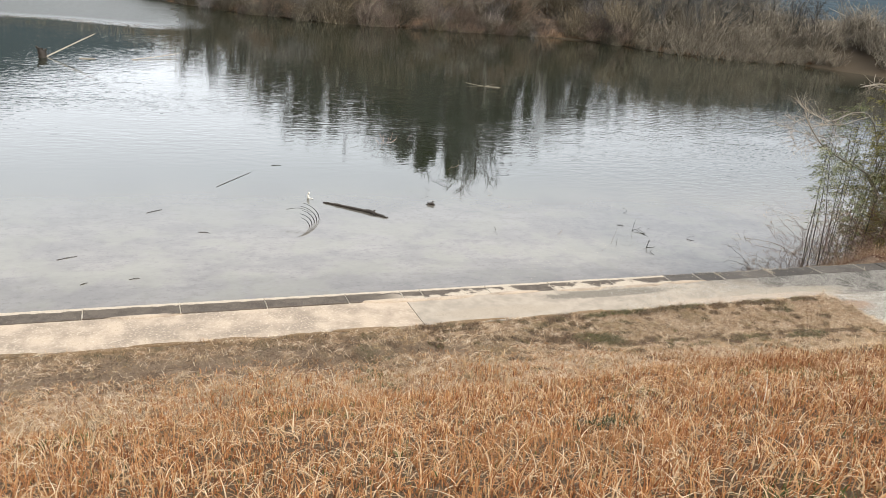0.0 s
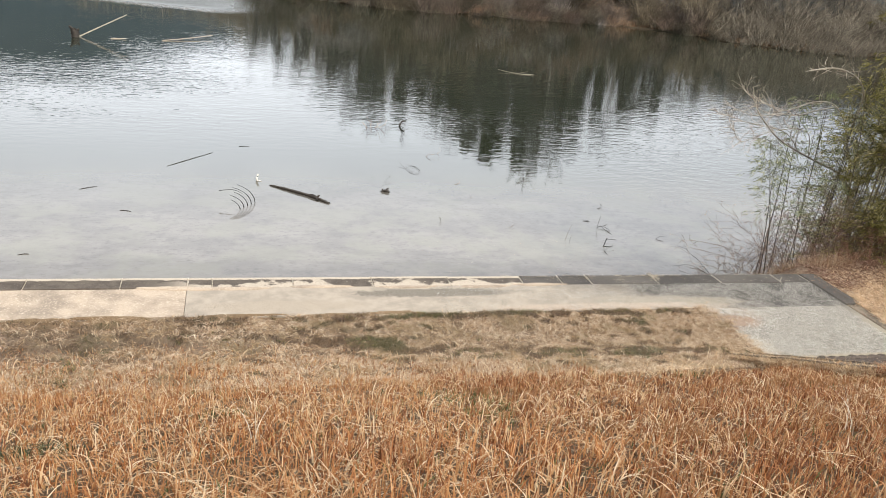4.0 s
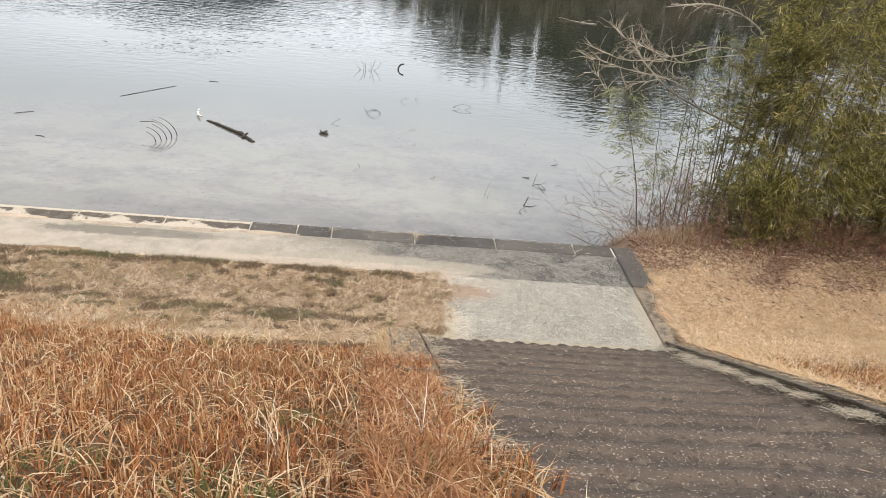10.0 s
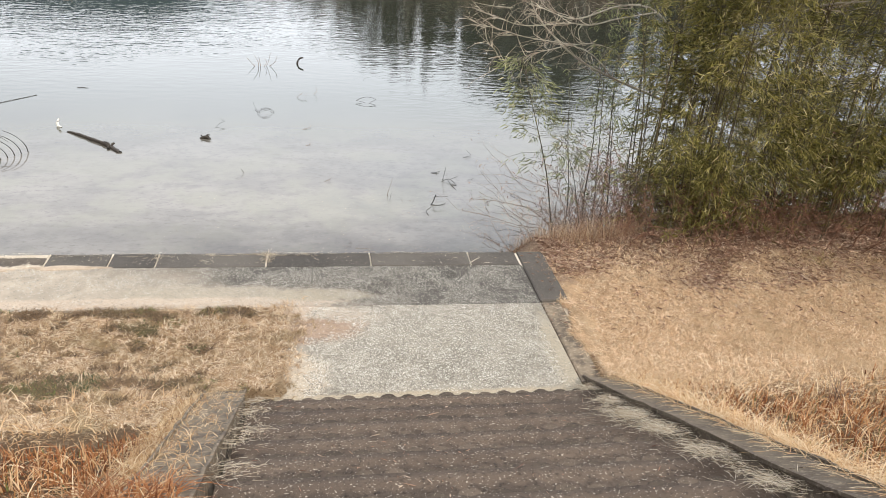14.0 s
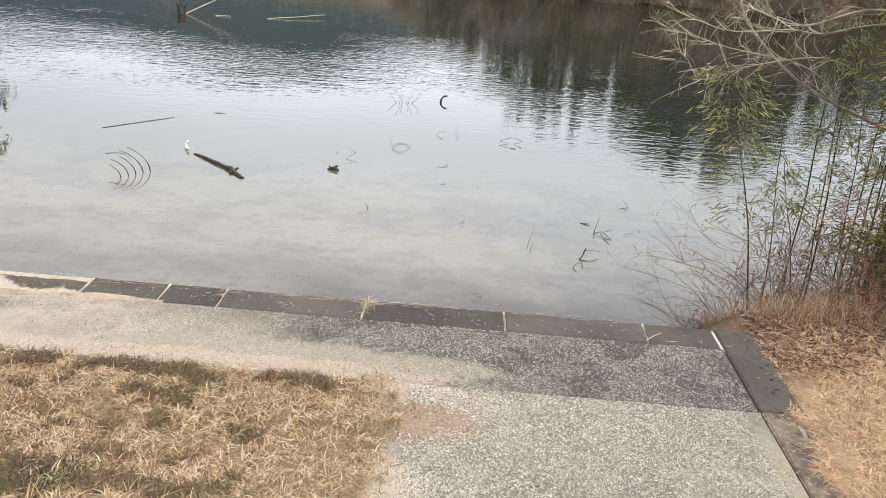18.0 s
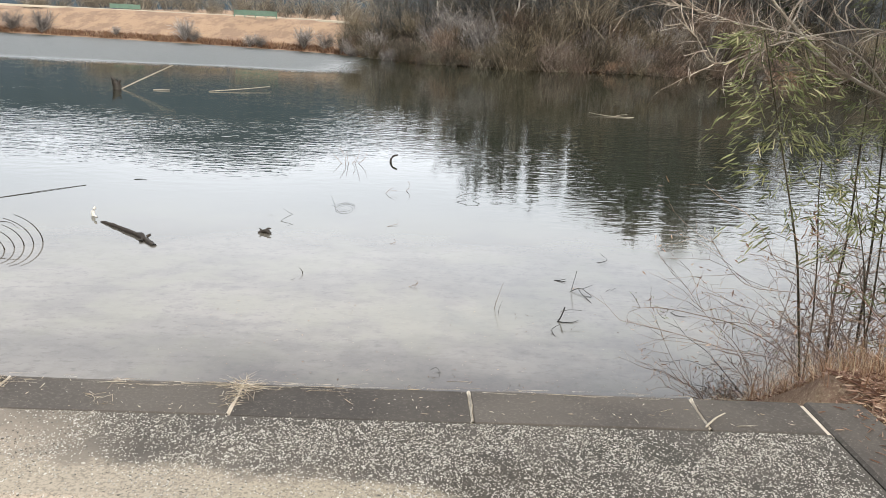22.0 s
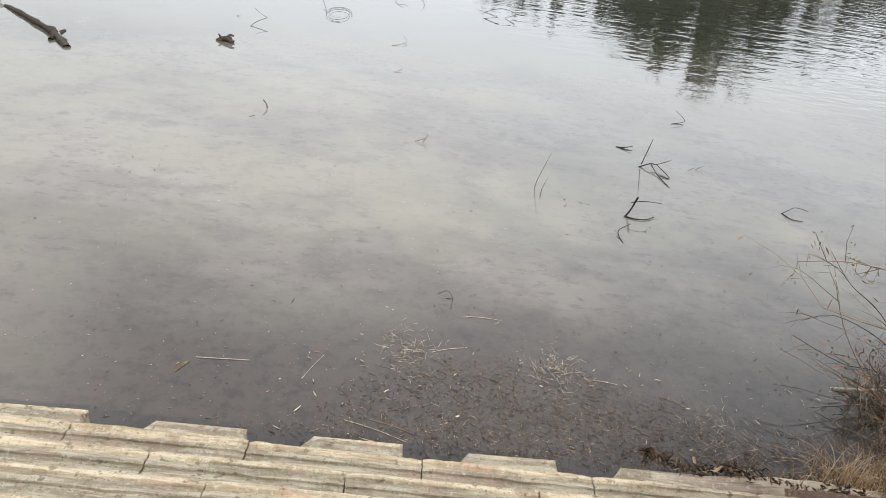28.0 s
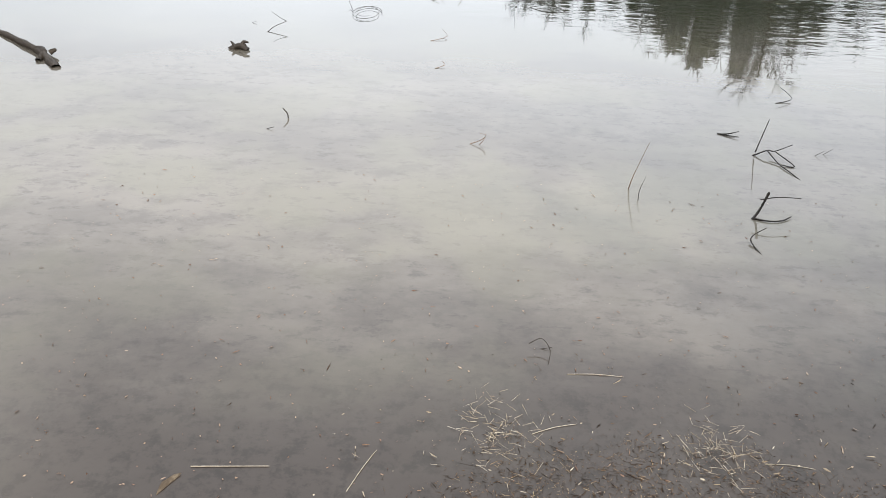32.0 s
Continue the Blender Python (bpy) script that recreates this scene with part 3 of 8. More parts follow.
def blades(base, length, width, lean, segs=3, up=1.0, droop=0.6):
    """Ribbons that rise from base, lean to a chance side and droop at the tip."""
    n = len(base)
    a = rng.uniform(0, 2 * np.pi, n)
    side_way = np.stack([np.cos(a), np.sin(a), np.zeros(n)], 1)
    lean_way = np.stack([-np.sin(a), np.cos(a), np.zeros(n)], 1)
    a2 = a + rng.uniform(-0.9, 0.9, n)
    lean_way = np.stack([-np.sin(a2), np.cos(a2), np.zeros(n)], 1)
    k = np.linspace(0, 1, segs + 1)
    rows = []
    for s in k:
        rise = np.zeros((n, 3))
        rise[:, 2] = length * (s - droop * lean * s ** 2.2) * up
        p = base + rise + lean_way * (length * lean * (0.2 * s + 0.8 * s ** 2.3))[:, None]
        w = (width * (1 - 0.88 * s ** 1.5) / 2)[:, None]
        rows += [p - side_way * w, p + side_way * w]
    v = np.stack(rows, 1).reshape(-1, 3)
    per = 2 * (segs + 1)
    quad = np.array([[2 * i, 2 * i + 1, 2 * i + 3, 2 * i + 2] for i in range(segs)])
    return v, (quad[None] + per * np.arange(n)[:, None, None]).reshape(-1, 4)


def leaves(base, way, length, width, fold=0.15):
    """Folded lance-shaped leaves, six corners each."""
    n = len(base)
    way = unit(way)
    side = unit(np.cross(way, rng.normal(size=(n, 3))))
    nor = np.cross(way, side)
    L, W = length[:, None], width[:, None]
    v = np.stack([base, base + way * L * 0.35 + side * W / 2 + nor * W * fold, base + way * L * 0.8 + side * W * 0.28, base + way * L - nor * L * 0.08,
                  base + way * L * 0.8 - side * W * 0.28, base + way * L * 0.35 - side * W / 2 + nor * W * fold], 1).reshape(-1, 3)
    f = np.array([[0, 1, 2, 3], [0, 3, 4, 5]])
    return v, (f[None] + 6 * np.arange(n)[:, None, None]).reshape(-1, 4)


def tubes(p0, p1, r0, r1, sides=4):
    """Tapered open tubes from p0 to p1."""
    p0, p1 = np.asarray(p0, float), np.asarray(p1, float)
    r0, r1 = np.asarray(r0, float), np.asarray(r1, float)
    n = len(p0)
    d = unit(p1 - p0)
    ref = np.where(np.abs(d[:, 2:3]) > 0.9, np.array([[1.0, 0, 0]]), np.array([[0, 0, 1.0]]))
    u = unit(np.cross(d, ref))
    w = np.cross(d, u)
    rings = []
    for p, r in ((p0, r0), (p1, r1)):
        for i in range(sides):
            a = 2 * np.pi * i / sides
            rings.append(p + (u * np.cos(a) + w * np.sin(a)) * r[:, None])
    v = np.stack(rings, 1).reshape(-1, 3)
    f = np.array([[i, (i + 1) % sides, sides + (i + 1) % sides, sides + i] for i in range(sides)])
    return v, (f[None] + 2 * sides * np.arange(n)[:, None, None]).reshape(-1, 4)


def rope(pts, r0, r1, sides=6, knobby=0.0):
    """One closed limb along a smooth line through pts, thinning from r0 to r1."""
    pts = [Vector(p) for p in pts]
    fine = []
    for i in range(len(pts) - 1):
        a, b = pts[i], pts[i + 1]
        pa, pb = pts[max(i - 1, 0)], pts[min(i + 2, len(pts) - 1)]
        for k in range(4):
            t = k / 4
            fine.append(0.5 * ((2 * a) + (b - pa) * t + (2 * pa - 5 * a + 4 * b - pb) * t * t + (3 * a - pa - 3 * b + pb) * t ** 3))
    fine.append(pts[-1])
    n = len(fine)
    rings = []
    for i, p in enumerate(fine):
        d = (fine[min(i + 1, n - 1)] - fine[max(i - 1, 0)]).normalized()
        u = d.cross(Vector((0, 0, 1)) if abs(d.z) < 0.9 else Vector((1, 0, 0))).normalized()
        w = d.cross(u)
        r = (r0 + (r1 - r0) * i / (n - 1)) * (1 + knobby * noise.noise(p * 9))
        for k in range(sides):
            a = 2 * math.pi * k / sides
            rings.append(p + (u * math.cos(a) + w * math.sin(a)) * r * (1 + knobby * noise.noise(p * 23 + Vector((k, 0, 0)))))
    v = np.array([tuple(q) for q in rings])
    f = np.array([[i * sides + k, i * sides + (k + 1) % sides, (i + 1) * sides + (k + 1) % sides, (i + 1) * sides + k] for i in range(n - 1) for k in range(sides)])
    return v, f


def block(x0, x1, y0, y1, z0, z1, bevel=0.012, rough=0.004, cuts=0):
    """A worn block."""
    bm = bmesh.new()
    bmesh.ops.create_cube(bm, size=1)
    for v in bm.verts:
        v.co = Vector(((x0 + x1) / 2 + v.co.x * (x1 - x0), (y0 + y1) / 2 + v.co.y * (y1 - y0), (z0 + z1) / 2 + v.co.z * (z1 - z0)))
    if cuts:
        e = [e for e in bm.edges if abs((e.verts[0].co - e.verts[1].co).x) > 0.9 * (x1 - x0)]
        bmesh.ops.subdivide_edges(bm, edges=e, cuts=cuts)
    if bevel:
        e = [e for e in bm.edges if len(e.link_faces) == 2 and e.calc_face_angle(0) > 0.5]
        bmesh.ops.bevel(bm, geom=e, offset=bevel, segments=1, affect="EDGES", profile=0.6)
    if rough:
        for v in bm.verts:
            v.co += noise.noise_vector(v.co * 5.3) * rough
    return bm

# ---------------------------------------------------------------- the lie of the land
PAVE = 2.68                      # paved terrace above the water
CREST = 6.45                     # top of the bank
FOOT_Y, TOP_Y = 8.15, 0.62       # foot and head of the grass slope
POND = [(-48, 15.1), (16.4, 15.1), (19.0, 15.7), (24, 16.4), (34, 20), (60, 34), (86, 55), (92, 72), (84, 81), (72, 80), (64, 83), (58, 91), (50, 92.5), (42, 91),
        (30, 90), (21, 89), (13, 92), (6, 99), (0, 105), (-17, 113), (-40, 119), (-62, 122), (-66, 104), (-38, 76), (-21, 60), (-16.3, 51), (-17, 44), (-27, 39), (-44, 30)]


def inside_and_distance(x, y):
    """Whether a place lies in the pond, and how far it is from the shore."""
    inside = np.zeros(x.shape, bool)
    best = np.full(x.shape, 1e9)
    for (ax, ay), (bx, by) in zip(POND, POND[1:] + POND[:1]):
        with np.errstate(divide="ignore", invalid="ignore"):
            cross = ((ay > y) != (by > y)) & (x < (bx - ax) * (y - ay) / (by - ay) + ax)
        inside ^= cross
        t = np.clip(((x - ax) * (bx - ax) + (y - ay) * (by - ay)) / ((bx - ax) ** 2 + (by - ay) ** 2), 0, 1)
        best = np.minimum(best, np.hypot(x - ax - t * (bx - ax), y - ay - t * (by - ay)))
    return inside, best


def bank_profile(y):
    return np.interp(y, [-40, -14, -4, TOP_Y - 0.5, TOP_Y + 0.5, FOOT_Y - 0.5, FOOT_Y + 0.6, 9.9], [2.0, 2.2, 6.3, CREST, CREST - 0.27, 2.95, 2.672, 2.668])


def land(x, y):
    x, y = np.asarray(x, float), np.asarray(y, float)
    inside, d = inside_and_distance(x, y)
    near = bank_profile(y)
    paved = np.interp(y, [9.9, 9.96, 11.45, 15.0, 15.4], [2.655, 2.5, 2.35, -0.75, -1.0])
    west = np.where(y > 9.9, paved, near)
    cut = (x > np.where(y < 8.2, 12.1, 12.55)) & (x < 15.7) & (y < 9.9)
    west = np.where(cut, near - 0.42, west)
    east = np.where(y < 9.0, near, np.minimum(2.66, 0.05 + 0.75 * d))
    mixed = np.where(x < 15.72, west, east)
    far = np.minimum(0.05 + 0.42 * d, 3.7) + np.clip((d - 40) * 0.01, 0, 6)
    h = np.where(y < 15.4 + np.clip(x - 16, 0, 60) * 0.4, mixed, far)
    h = np.where((x < -44) & (y > 12), np.minimum(far, 3.0), h)
    bed = -np.minimum(0.15 + 0.2 * d, 2.5)
    return np.where(inside, np.minimum(bed, np.where(y < 15.4, paved, 0)), h)


def lumps(x, y):
    return np.array([noise.noise(Vector((a * 1.7, b * 1.7, 0))) * 0.035 + noise.noise(Vector((a * 0.4, b * 0.4, 5))) * 0.05 for a, b in zip(x.ravel(), y.ravel())]).reshape(x.shape)


def make_land():
    xs = np.unique(np.concatenate([[-3000, -1200, -500, -250], np.arange(-160, -20, 8.0), np.arange(-20, -6, 1.0), np.arange(-6, 27, 0.22), np.arange(27, 60, 3.0), np.arange(60, 180, 8.0), [250, 500, 1200, 3000]]))
    ys = np.unique(np.concatenate([[-3000, -1200, -400, -150, -60], np.arange(-40, -4, 4.0), np.arange(-4, 16, 0.22), np.arange(16, 30, 1.0), np.arange(30, 80, 4.0), np.arange(80, 135, 2.0), np.arange(135, 200, 10.0), [300, 600, 1200, 3000]]))
    X, Y = np.meshgrid(xs, ys)
    Z = land(X, Y)
    grassy = (X > -6) & (X < 27) & (Y > -4) & (Y < np.where(X > 15.75, 14.0, 9.6))
    Z = Z + np.where(grassy, lumps(X, Y), 0)
    w = len(xs)
    i = np.arange(len(ys) - 1)[:, None] * w + np.arange(w - 1)[None]
    f = np.stack([i, i + 1, i + 1 + w, i + w], -1).reshape(-1, 4)
    return np_mesh("ground", [(np.stack([X, Y, Z], -1).reshape(-1, 3), f)], True)


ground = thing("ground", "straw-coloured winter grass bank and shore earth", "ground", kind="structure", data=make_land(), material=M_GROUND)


def make_water_sheet():
    xs = np.concatenate([np.arange(-90, -30, 10.0), np.arange(-30, 40, 2.0), np.arange(40, 121, 10.0)])
    ys = np.concatenate([np.arange(13.2, 60, 1.2), np.arange(60, 141, 5.0)])
    X, Y = np.meshgrid(xs, ys)
    w = len(xs)
    i = np.arange(len(ys) - 1)[:, None] * w + np.arange(w - 1)[None]
    f = np.stack([i, i + 1, i + 1 + w, i + w], -1).reshape(-1, 4)
    return np_mesh("water", [(np.stack([X, Y, X * 0], -1).reshape(-1, 3), f)], True)


water = thing("water", "calm grey pond water with murky brown shallows", "water", kind="structure", data=make_water_sheet(), material=M_WATER)


# ---------------------------------------------------------------- terrace, beams and steps
def slab(x0, x1, y0, y1, z, thick=0.14):
    return block(x0, x1, y0, y1, z - thick, z, 0.003, 0.002)


terrace = thing("pavement", "concrete lakeside terrace with exposed pebbles and sandy screed", "pavement", kind="structure")
part("screed_strip", slab(-30, 4.194, 9.93, 10.84, PAVE - 0.004), M_SAND, terrace, "pale sandy screed strip")
part("aggregate_slab", slab(4.2, 15.42, 9.885, 10.853, PAVE), M_TERRACE, terrace, "dark slab with white pebbles under pale dust")
part("aggregate_slab", slab(12.42, 15.42, 8.12, 9.885, PAVE - 0.001), M_LANDING, terrace, "dusty grey pebble slab")
part("joint_bed", slab(-30, 15.8, 10.84, 11.205, PAVE - 0.012, 0.25), M_JOINT, terrace, "pale grit between the beams")
part("joint_bed", slab(15.42, 15.8, 8.2, 10.84, PAVE - 0.03, 0.25), M_JOINT, terrace, "pale grit between the beams")


def strip_cover(p):
    """How many pebbles of the strip show through dust and trodden dirt."""
    along = p.x + 2.0 * (p.y - 10.35) - 1.8 * math.exp(-((p.x - 11.6) / 0.9) ** 2 - ((p.y - 10.2) / 0.2) ** 2) + 1.7 * noise.noise(Vector((p.x * 0.9, p.y * 3.2, 1))) + 0.7 * noise.noise(p * 5)
    dirt = noise.noise(Vector((p.x * 2.1, p.y * 2.8, 7))) + 0.6 * noise.noise(Vector((p.x * 6.5, p.y * 6.5, 4)))
    return float(0.85 * np.interp(along, [8.5, 11.2, 12.9], [0.16, 0.5, 1.0]) * np.interp(dirt, [-0.45, 0.05], [0.3, 1.0]))


def landing_cover(p):
    """Pebbles of the landing, buried under the earth tongue, the sandy rims and patches of dust."""
    rag = 0.3 * noise.noise(p * 4.5) + 0.15 * noise.noise(p * 14)
    tongue = 1.0 - math.hypot((p.x - 12.72) / 0.5, (p.y - 9.42) / 0.22) + rag
    rim = max(1.0 - (p.x - 12.42) / 0.35, 1.0 - (p.y - 8.12) / 0.16, 1.0 - (15.42 - p.x) / 0.14) + rag
    dust = noise.noise(Vector((p.x * 1.4, p.y * 1.9, 17))) + 0.5 * noise.noise(p * 5)
    return float(np.interp(max(tongue, rim), [-0.1, 0.25], [1.0, 0.08]) * np.interp(dust, [-0.3, 0.3], [1.0, 0.78]))


def pebbles(n, x0, x1, y0, y1, z, size, thin=None):
    """Flattened six-cornered pebbles half sunk in the slab; thin: the share that shows at a place."""
    c = np.stack([rng.uniform(x0, x1, n), rng.uniform(y0, y1, n), np.full(n, z)], 1)
    if thin:
        k = np.array([thin(p) for p in map(Vector, c)])
        c = c[rng.uniform(size=n) < k]
        n = len(c)
    a = rng.uniform(0, 2 * np.pi, n)
    u, w = np.stack([np.cos(a), np.sin(a), a * 0], 1), np.stack([-np.sin(a), np.cos(a), a * 0], 1)
    s = (size * rng.lognormal(0, 0.24, n))[:, None]
    q = s * rng.uniform(0.45, 0.8, n)[:, None]
    top = np.array([[0, 0, 1.0]]) * (s * 0.28)
    low = np.array([[0, 0, -1.0]]) * (s * 0.2)
    v = np.stack([c + u * s / 2 + low, c + w * q / 2 + low, c - u * s / 2 + low, c - w * q / 2 + low, c + u * s * 0.22 + w * q * 0.2 + top, c - u * s * 0.25 - w * q * 0.15 + top], 1).reshape(-1, 3)
    f = np.array([[0, 1, 4], [1, 2, 5], [1, 5, 4], [2, 3, 5], [3, 0, 4], [3, 4, 5]])
    return v, (f[None] + 6 * np.arange(n)[:, None, None]).reshape(-1, 3)


part("pebbles", np_mesh("pebbles", [pebbles(92000, 8.0, 15.4, 9.89, 10.845, PAVE, 0.0125, strip_cover)], True), M_PEBBLE, terrace, "white river pebbles", kind="stuff")
part("pebbles", np_mesh("pebbles", [pebbles(72000, 12.45, 15.4, 8.14, 9.884, PAVE, 0.0112, landing_cover)], True), M_PEBBLE_DUSTY, terrace, "small grey river pebbles", kind="stuff")

M_CURB_PALE = surface("bleached_curb_concrete", (0.22, 0.172, 0.122), (0.10, 0.078, 0.058), (0.33, 0.265, 0.195), 5.5, 26, 0.92, 1.0, 0.012, "object", 0.1)
beam = thing("edge_beam", "weathered concrete edge beams along the terrace", "kerb", kind="structure")
cuts = [-11.0, -9.7, -8.4, -7.1, -5.8, -4.5, -3.25, -1.95, -0.65, 0.68, 1.95, 3.25, 4.2, 4.56, 5.78, 7.05, 8.35, 9.64, 10.36, 10.9, 12.2, 13.49, 14.77, 15.41]
for i, (a, b) in enumerate(zip(cuts, cuts[1:])):
    pale = b < 9.7
    g = (0.010, 0.007, 0.009)[i % 3]
    part("beam", block(a + g, b - g, 10.855, 11.215, PAVE - 0.3, PAVE + 0.002 + rng.uniform(-0.004, 0.004), 0.006, 0.006, 3), M_BEAM_PALE if pale else M_BEAM, beam)
for a, b, mt in ((9.93, 11.22, M_BEAM), (8.3, 9.9, M_CURB_PALE)):
    part("beam", block(15.435, 15.79 if a > 9 else 15.66, a, b, PAVE - 0.3, PAVE + 0.01, 0.016, 0.008, 2), mt, beam)



def joint_crust(x, k):
    """Crumbling pale grit that fills a joint, wider here and there."""
    bm = bmesh.new()
    rows = []
    for i in range(15):
        y = 10.86 + 0.35 * i / 14
        w = 0.009 + 0.022 * max(0.0, noise.noise(Vector((y * 9, k * 3.1, 1)))) + 0.014 * (i in (0, 13, 14))
        c = x + 0.012 * noise.noise(Vector((y * 7, k * 5.3, 2)))
        z = PAVE + 0.003 + 0.006 * noise.noise(Vector((y * 21, k, 3)))
        rows.append([bm.verts.new((c - w * (1 + 0.5 * noise.noise(Vector((y * 30, k, 5)))), y, PAVE - 0.012)), bm.verts.new((c, y, z + 0.006)), bm.verts.new((c + w * (1 + 0.5 * noise.noise(Vector((y * 30, k, 8)))), y, PAVE - 0.012))])
    for a, b in zip(rows, rows[1:]):
        for j in range(2):
            bm.faces.new((a[j], a[j + 1], b[j + 1], b[j]))
    return bm


for k, x in enumerate(cuts[1:-1]):
    part("joint_crust", joint_crust(x, k), M_JOINT, beam)
twig = thing("dry_twig", "small pale forked twig lying across the edge beam", "twig", at=(14.76, 10.9, PAVE + 0.012))
part("stem", np_mesh("stem", [rope([(-0.02, -0.03, 0.0), (0.06, 0.05, 0.012), (0.14, 0.12, 0.008)], 0.006, 0.004, 5, 0.2)], True), M_DRY_WOOD, twig)

# stairway with rows of upright stakes
stairs = thing("stairway", "dark stairway of worn stake risers with trodden soil treads", "stairs", kind="structure")
RUN, RISE, STEPS = 0.446, 0.2245, 17


def stake_mesh(k):
    bm = bmesh.new()
    r, n = 0.093, 9
    rings = []
    for z, s in ((-0.36, 1.0), (-0.02, 1.0), (0.0, 0.86)):
        rings.append([bm.verts.new((r * s * math.cos(2 * math.pi * i / n), r * s * math.sin(2 * math.pi * i / n), z + 0.006 * noise.noise(Vector((i, k * 7, z * 9))))) for i in range(n)])
    for a, b in zip(rings, rings[1:]):
        for i in range(n):
            bm.faces.new((a[i], a[(i + 1) % n], b[(i + 1) % n], b[i]))
    tip = bm.verts.new((0, 0, 0.006))
    for i in range(n):
        bm.faces.new((rings[-1][i], rings[-1][(i + 1) % n], tip))
    me = bpy.data.meshes.new("stake")
    bm.to_mesh(me)
    bm.free()
    return me


stake_shapes = [stake_mesh(k) for k in range(4)]


def tread_mesh(y, z, x0=12.22, x1=15.47):
    """A soil tread that sags to the front between its stakes."""
    bm = bmesh.new()
    nx, ny = 26, 5
    grid = []
    for j in range(ny + 1):
        row = []
        for i in range(nx + 1):
            px, py = x0 + (x1 - x0) * i / nx, y + 0.032 - (RUN + 0.02) * j / ny
            pz = z + 0.006 - 0.008 * (j == 0) + 0.012 * math.sin(math.pi * j / ny) + 0.045 * (j / ny) ** 1.5 + 0.014 * (j / ny) * noise.noise(Vector((px * 2.3, py * 2.3, 3))) + 0.008 * (j > 0) * noise.noise(Vector((px * 9, py * 9, 3)))
            row.append(bm.verts.new((px, py, pz)))
        grid.append(row)
    for j in range(ny):
        for i in range(nx):
            bm.faces.new((grid[j][i], grid[j + 1][i], grid[j + 1][i + 1], grid[j][i + 1]))
    for j in (0, ny):
        low = [bm.verts.new((v.co.x, v.co.y - 0.05, z - 0.32)) for v in grid[j]]
        for i in range(nx):
            bm.faces.new((grid[j][i], grid[j][i + 1], low[i + 1], low[i]))
    for f in bm.faces:
        f.smooth = True
    return bm


for s in range(STEPS):
    y, z = FOOT_Y - 0.04 - RUN * s, 2.715 + RISE * s
    part("tread", tread_mesh(y, z), M_TREAD, stairs)
    for i in range(17):
        part("stake", stake_shapes[(i * 3 + s) % 4], M_STAKE, stairs, at=(12.36 + 0.1855 * i, y + rng.uniform(-0.012, 0.012), z - 0.006 + rng.uniform(-0.005, 0.004)), turn=(0, 0, rng.uniform(0, 360)))

# curbs at both sides of the stairway, in lengths
SLOPE = RISE / RUN


def sloped_curb(x0, x1, ya, yb, lift):
    """A curb length that follows the stairs from ya (lower) to yb."""
    bm = block(x0, x1, 0, 1, 0, 1, 0, 0)
    bmesh.ops.subdivide_edges(bm, edges=[e for e in bm.edges if abs((e.verts[0].co - e.verts[1].co).y) > 0.5], cuts=7)
    for v in bm.verts:
        y = ya + (yb - ya) * v.co.y
        top = 2.70 + (FOOT_Y - y) * SLOPE + lift
        v.co.z = top if v.co.z > 0.5 else top - 0.55
        v.co.y = y
    bmesh.ops.bevel(bm, geom=[e for e in bm.edges if e.calc_face_angle(0) > 0.5], offset=0.02, segments=2, affect="EDGES")
    for v in bm.verts:
        v.co += noise.noise_vector(v.co * 4.1) * 0.014 + noise.noise_vector(v.co * 13.0) * 0.012
    return bm


curbs = thing("stair_curb", "stained concrete curbs sloping beside the stairway", "kerb", kind="structure")
for a, b in ((8.2, 6.75), (6.74, 5.3), (5.29, 3.8), (3.79, 2.3), (2.29, 0.75)):
    part("curb_length", sloped_curb(11.83, 12.17, a, b, 0.125 if a > 6 else 0.02), M_CURB_PALE, curbs)
for a, b in ((8.36, 6.9), (6.89, 5.4), (5.39, 3.9), (3.89, 2.4), (2.39, 0.75)):
    part("curb_length", sloped_curb(15.47, 15.75, a, b, 0.11), M_CURB, curbs)

# stepped revetment below the beam
revet = thing("revetment", "lichen-covered concrete step blocks going down into the water", "revetment", kind="structure")
COURSES, TREAD_D, DROP = 9, 0.425, 0.29


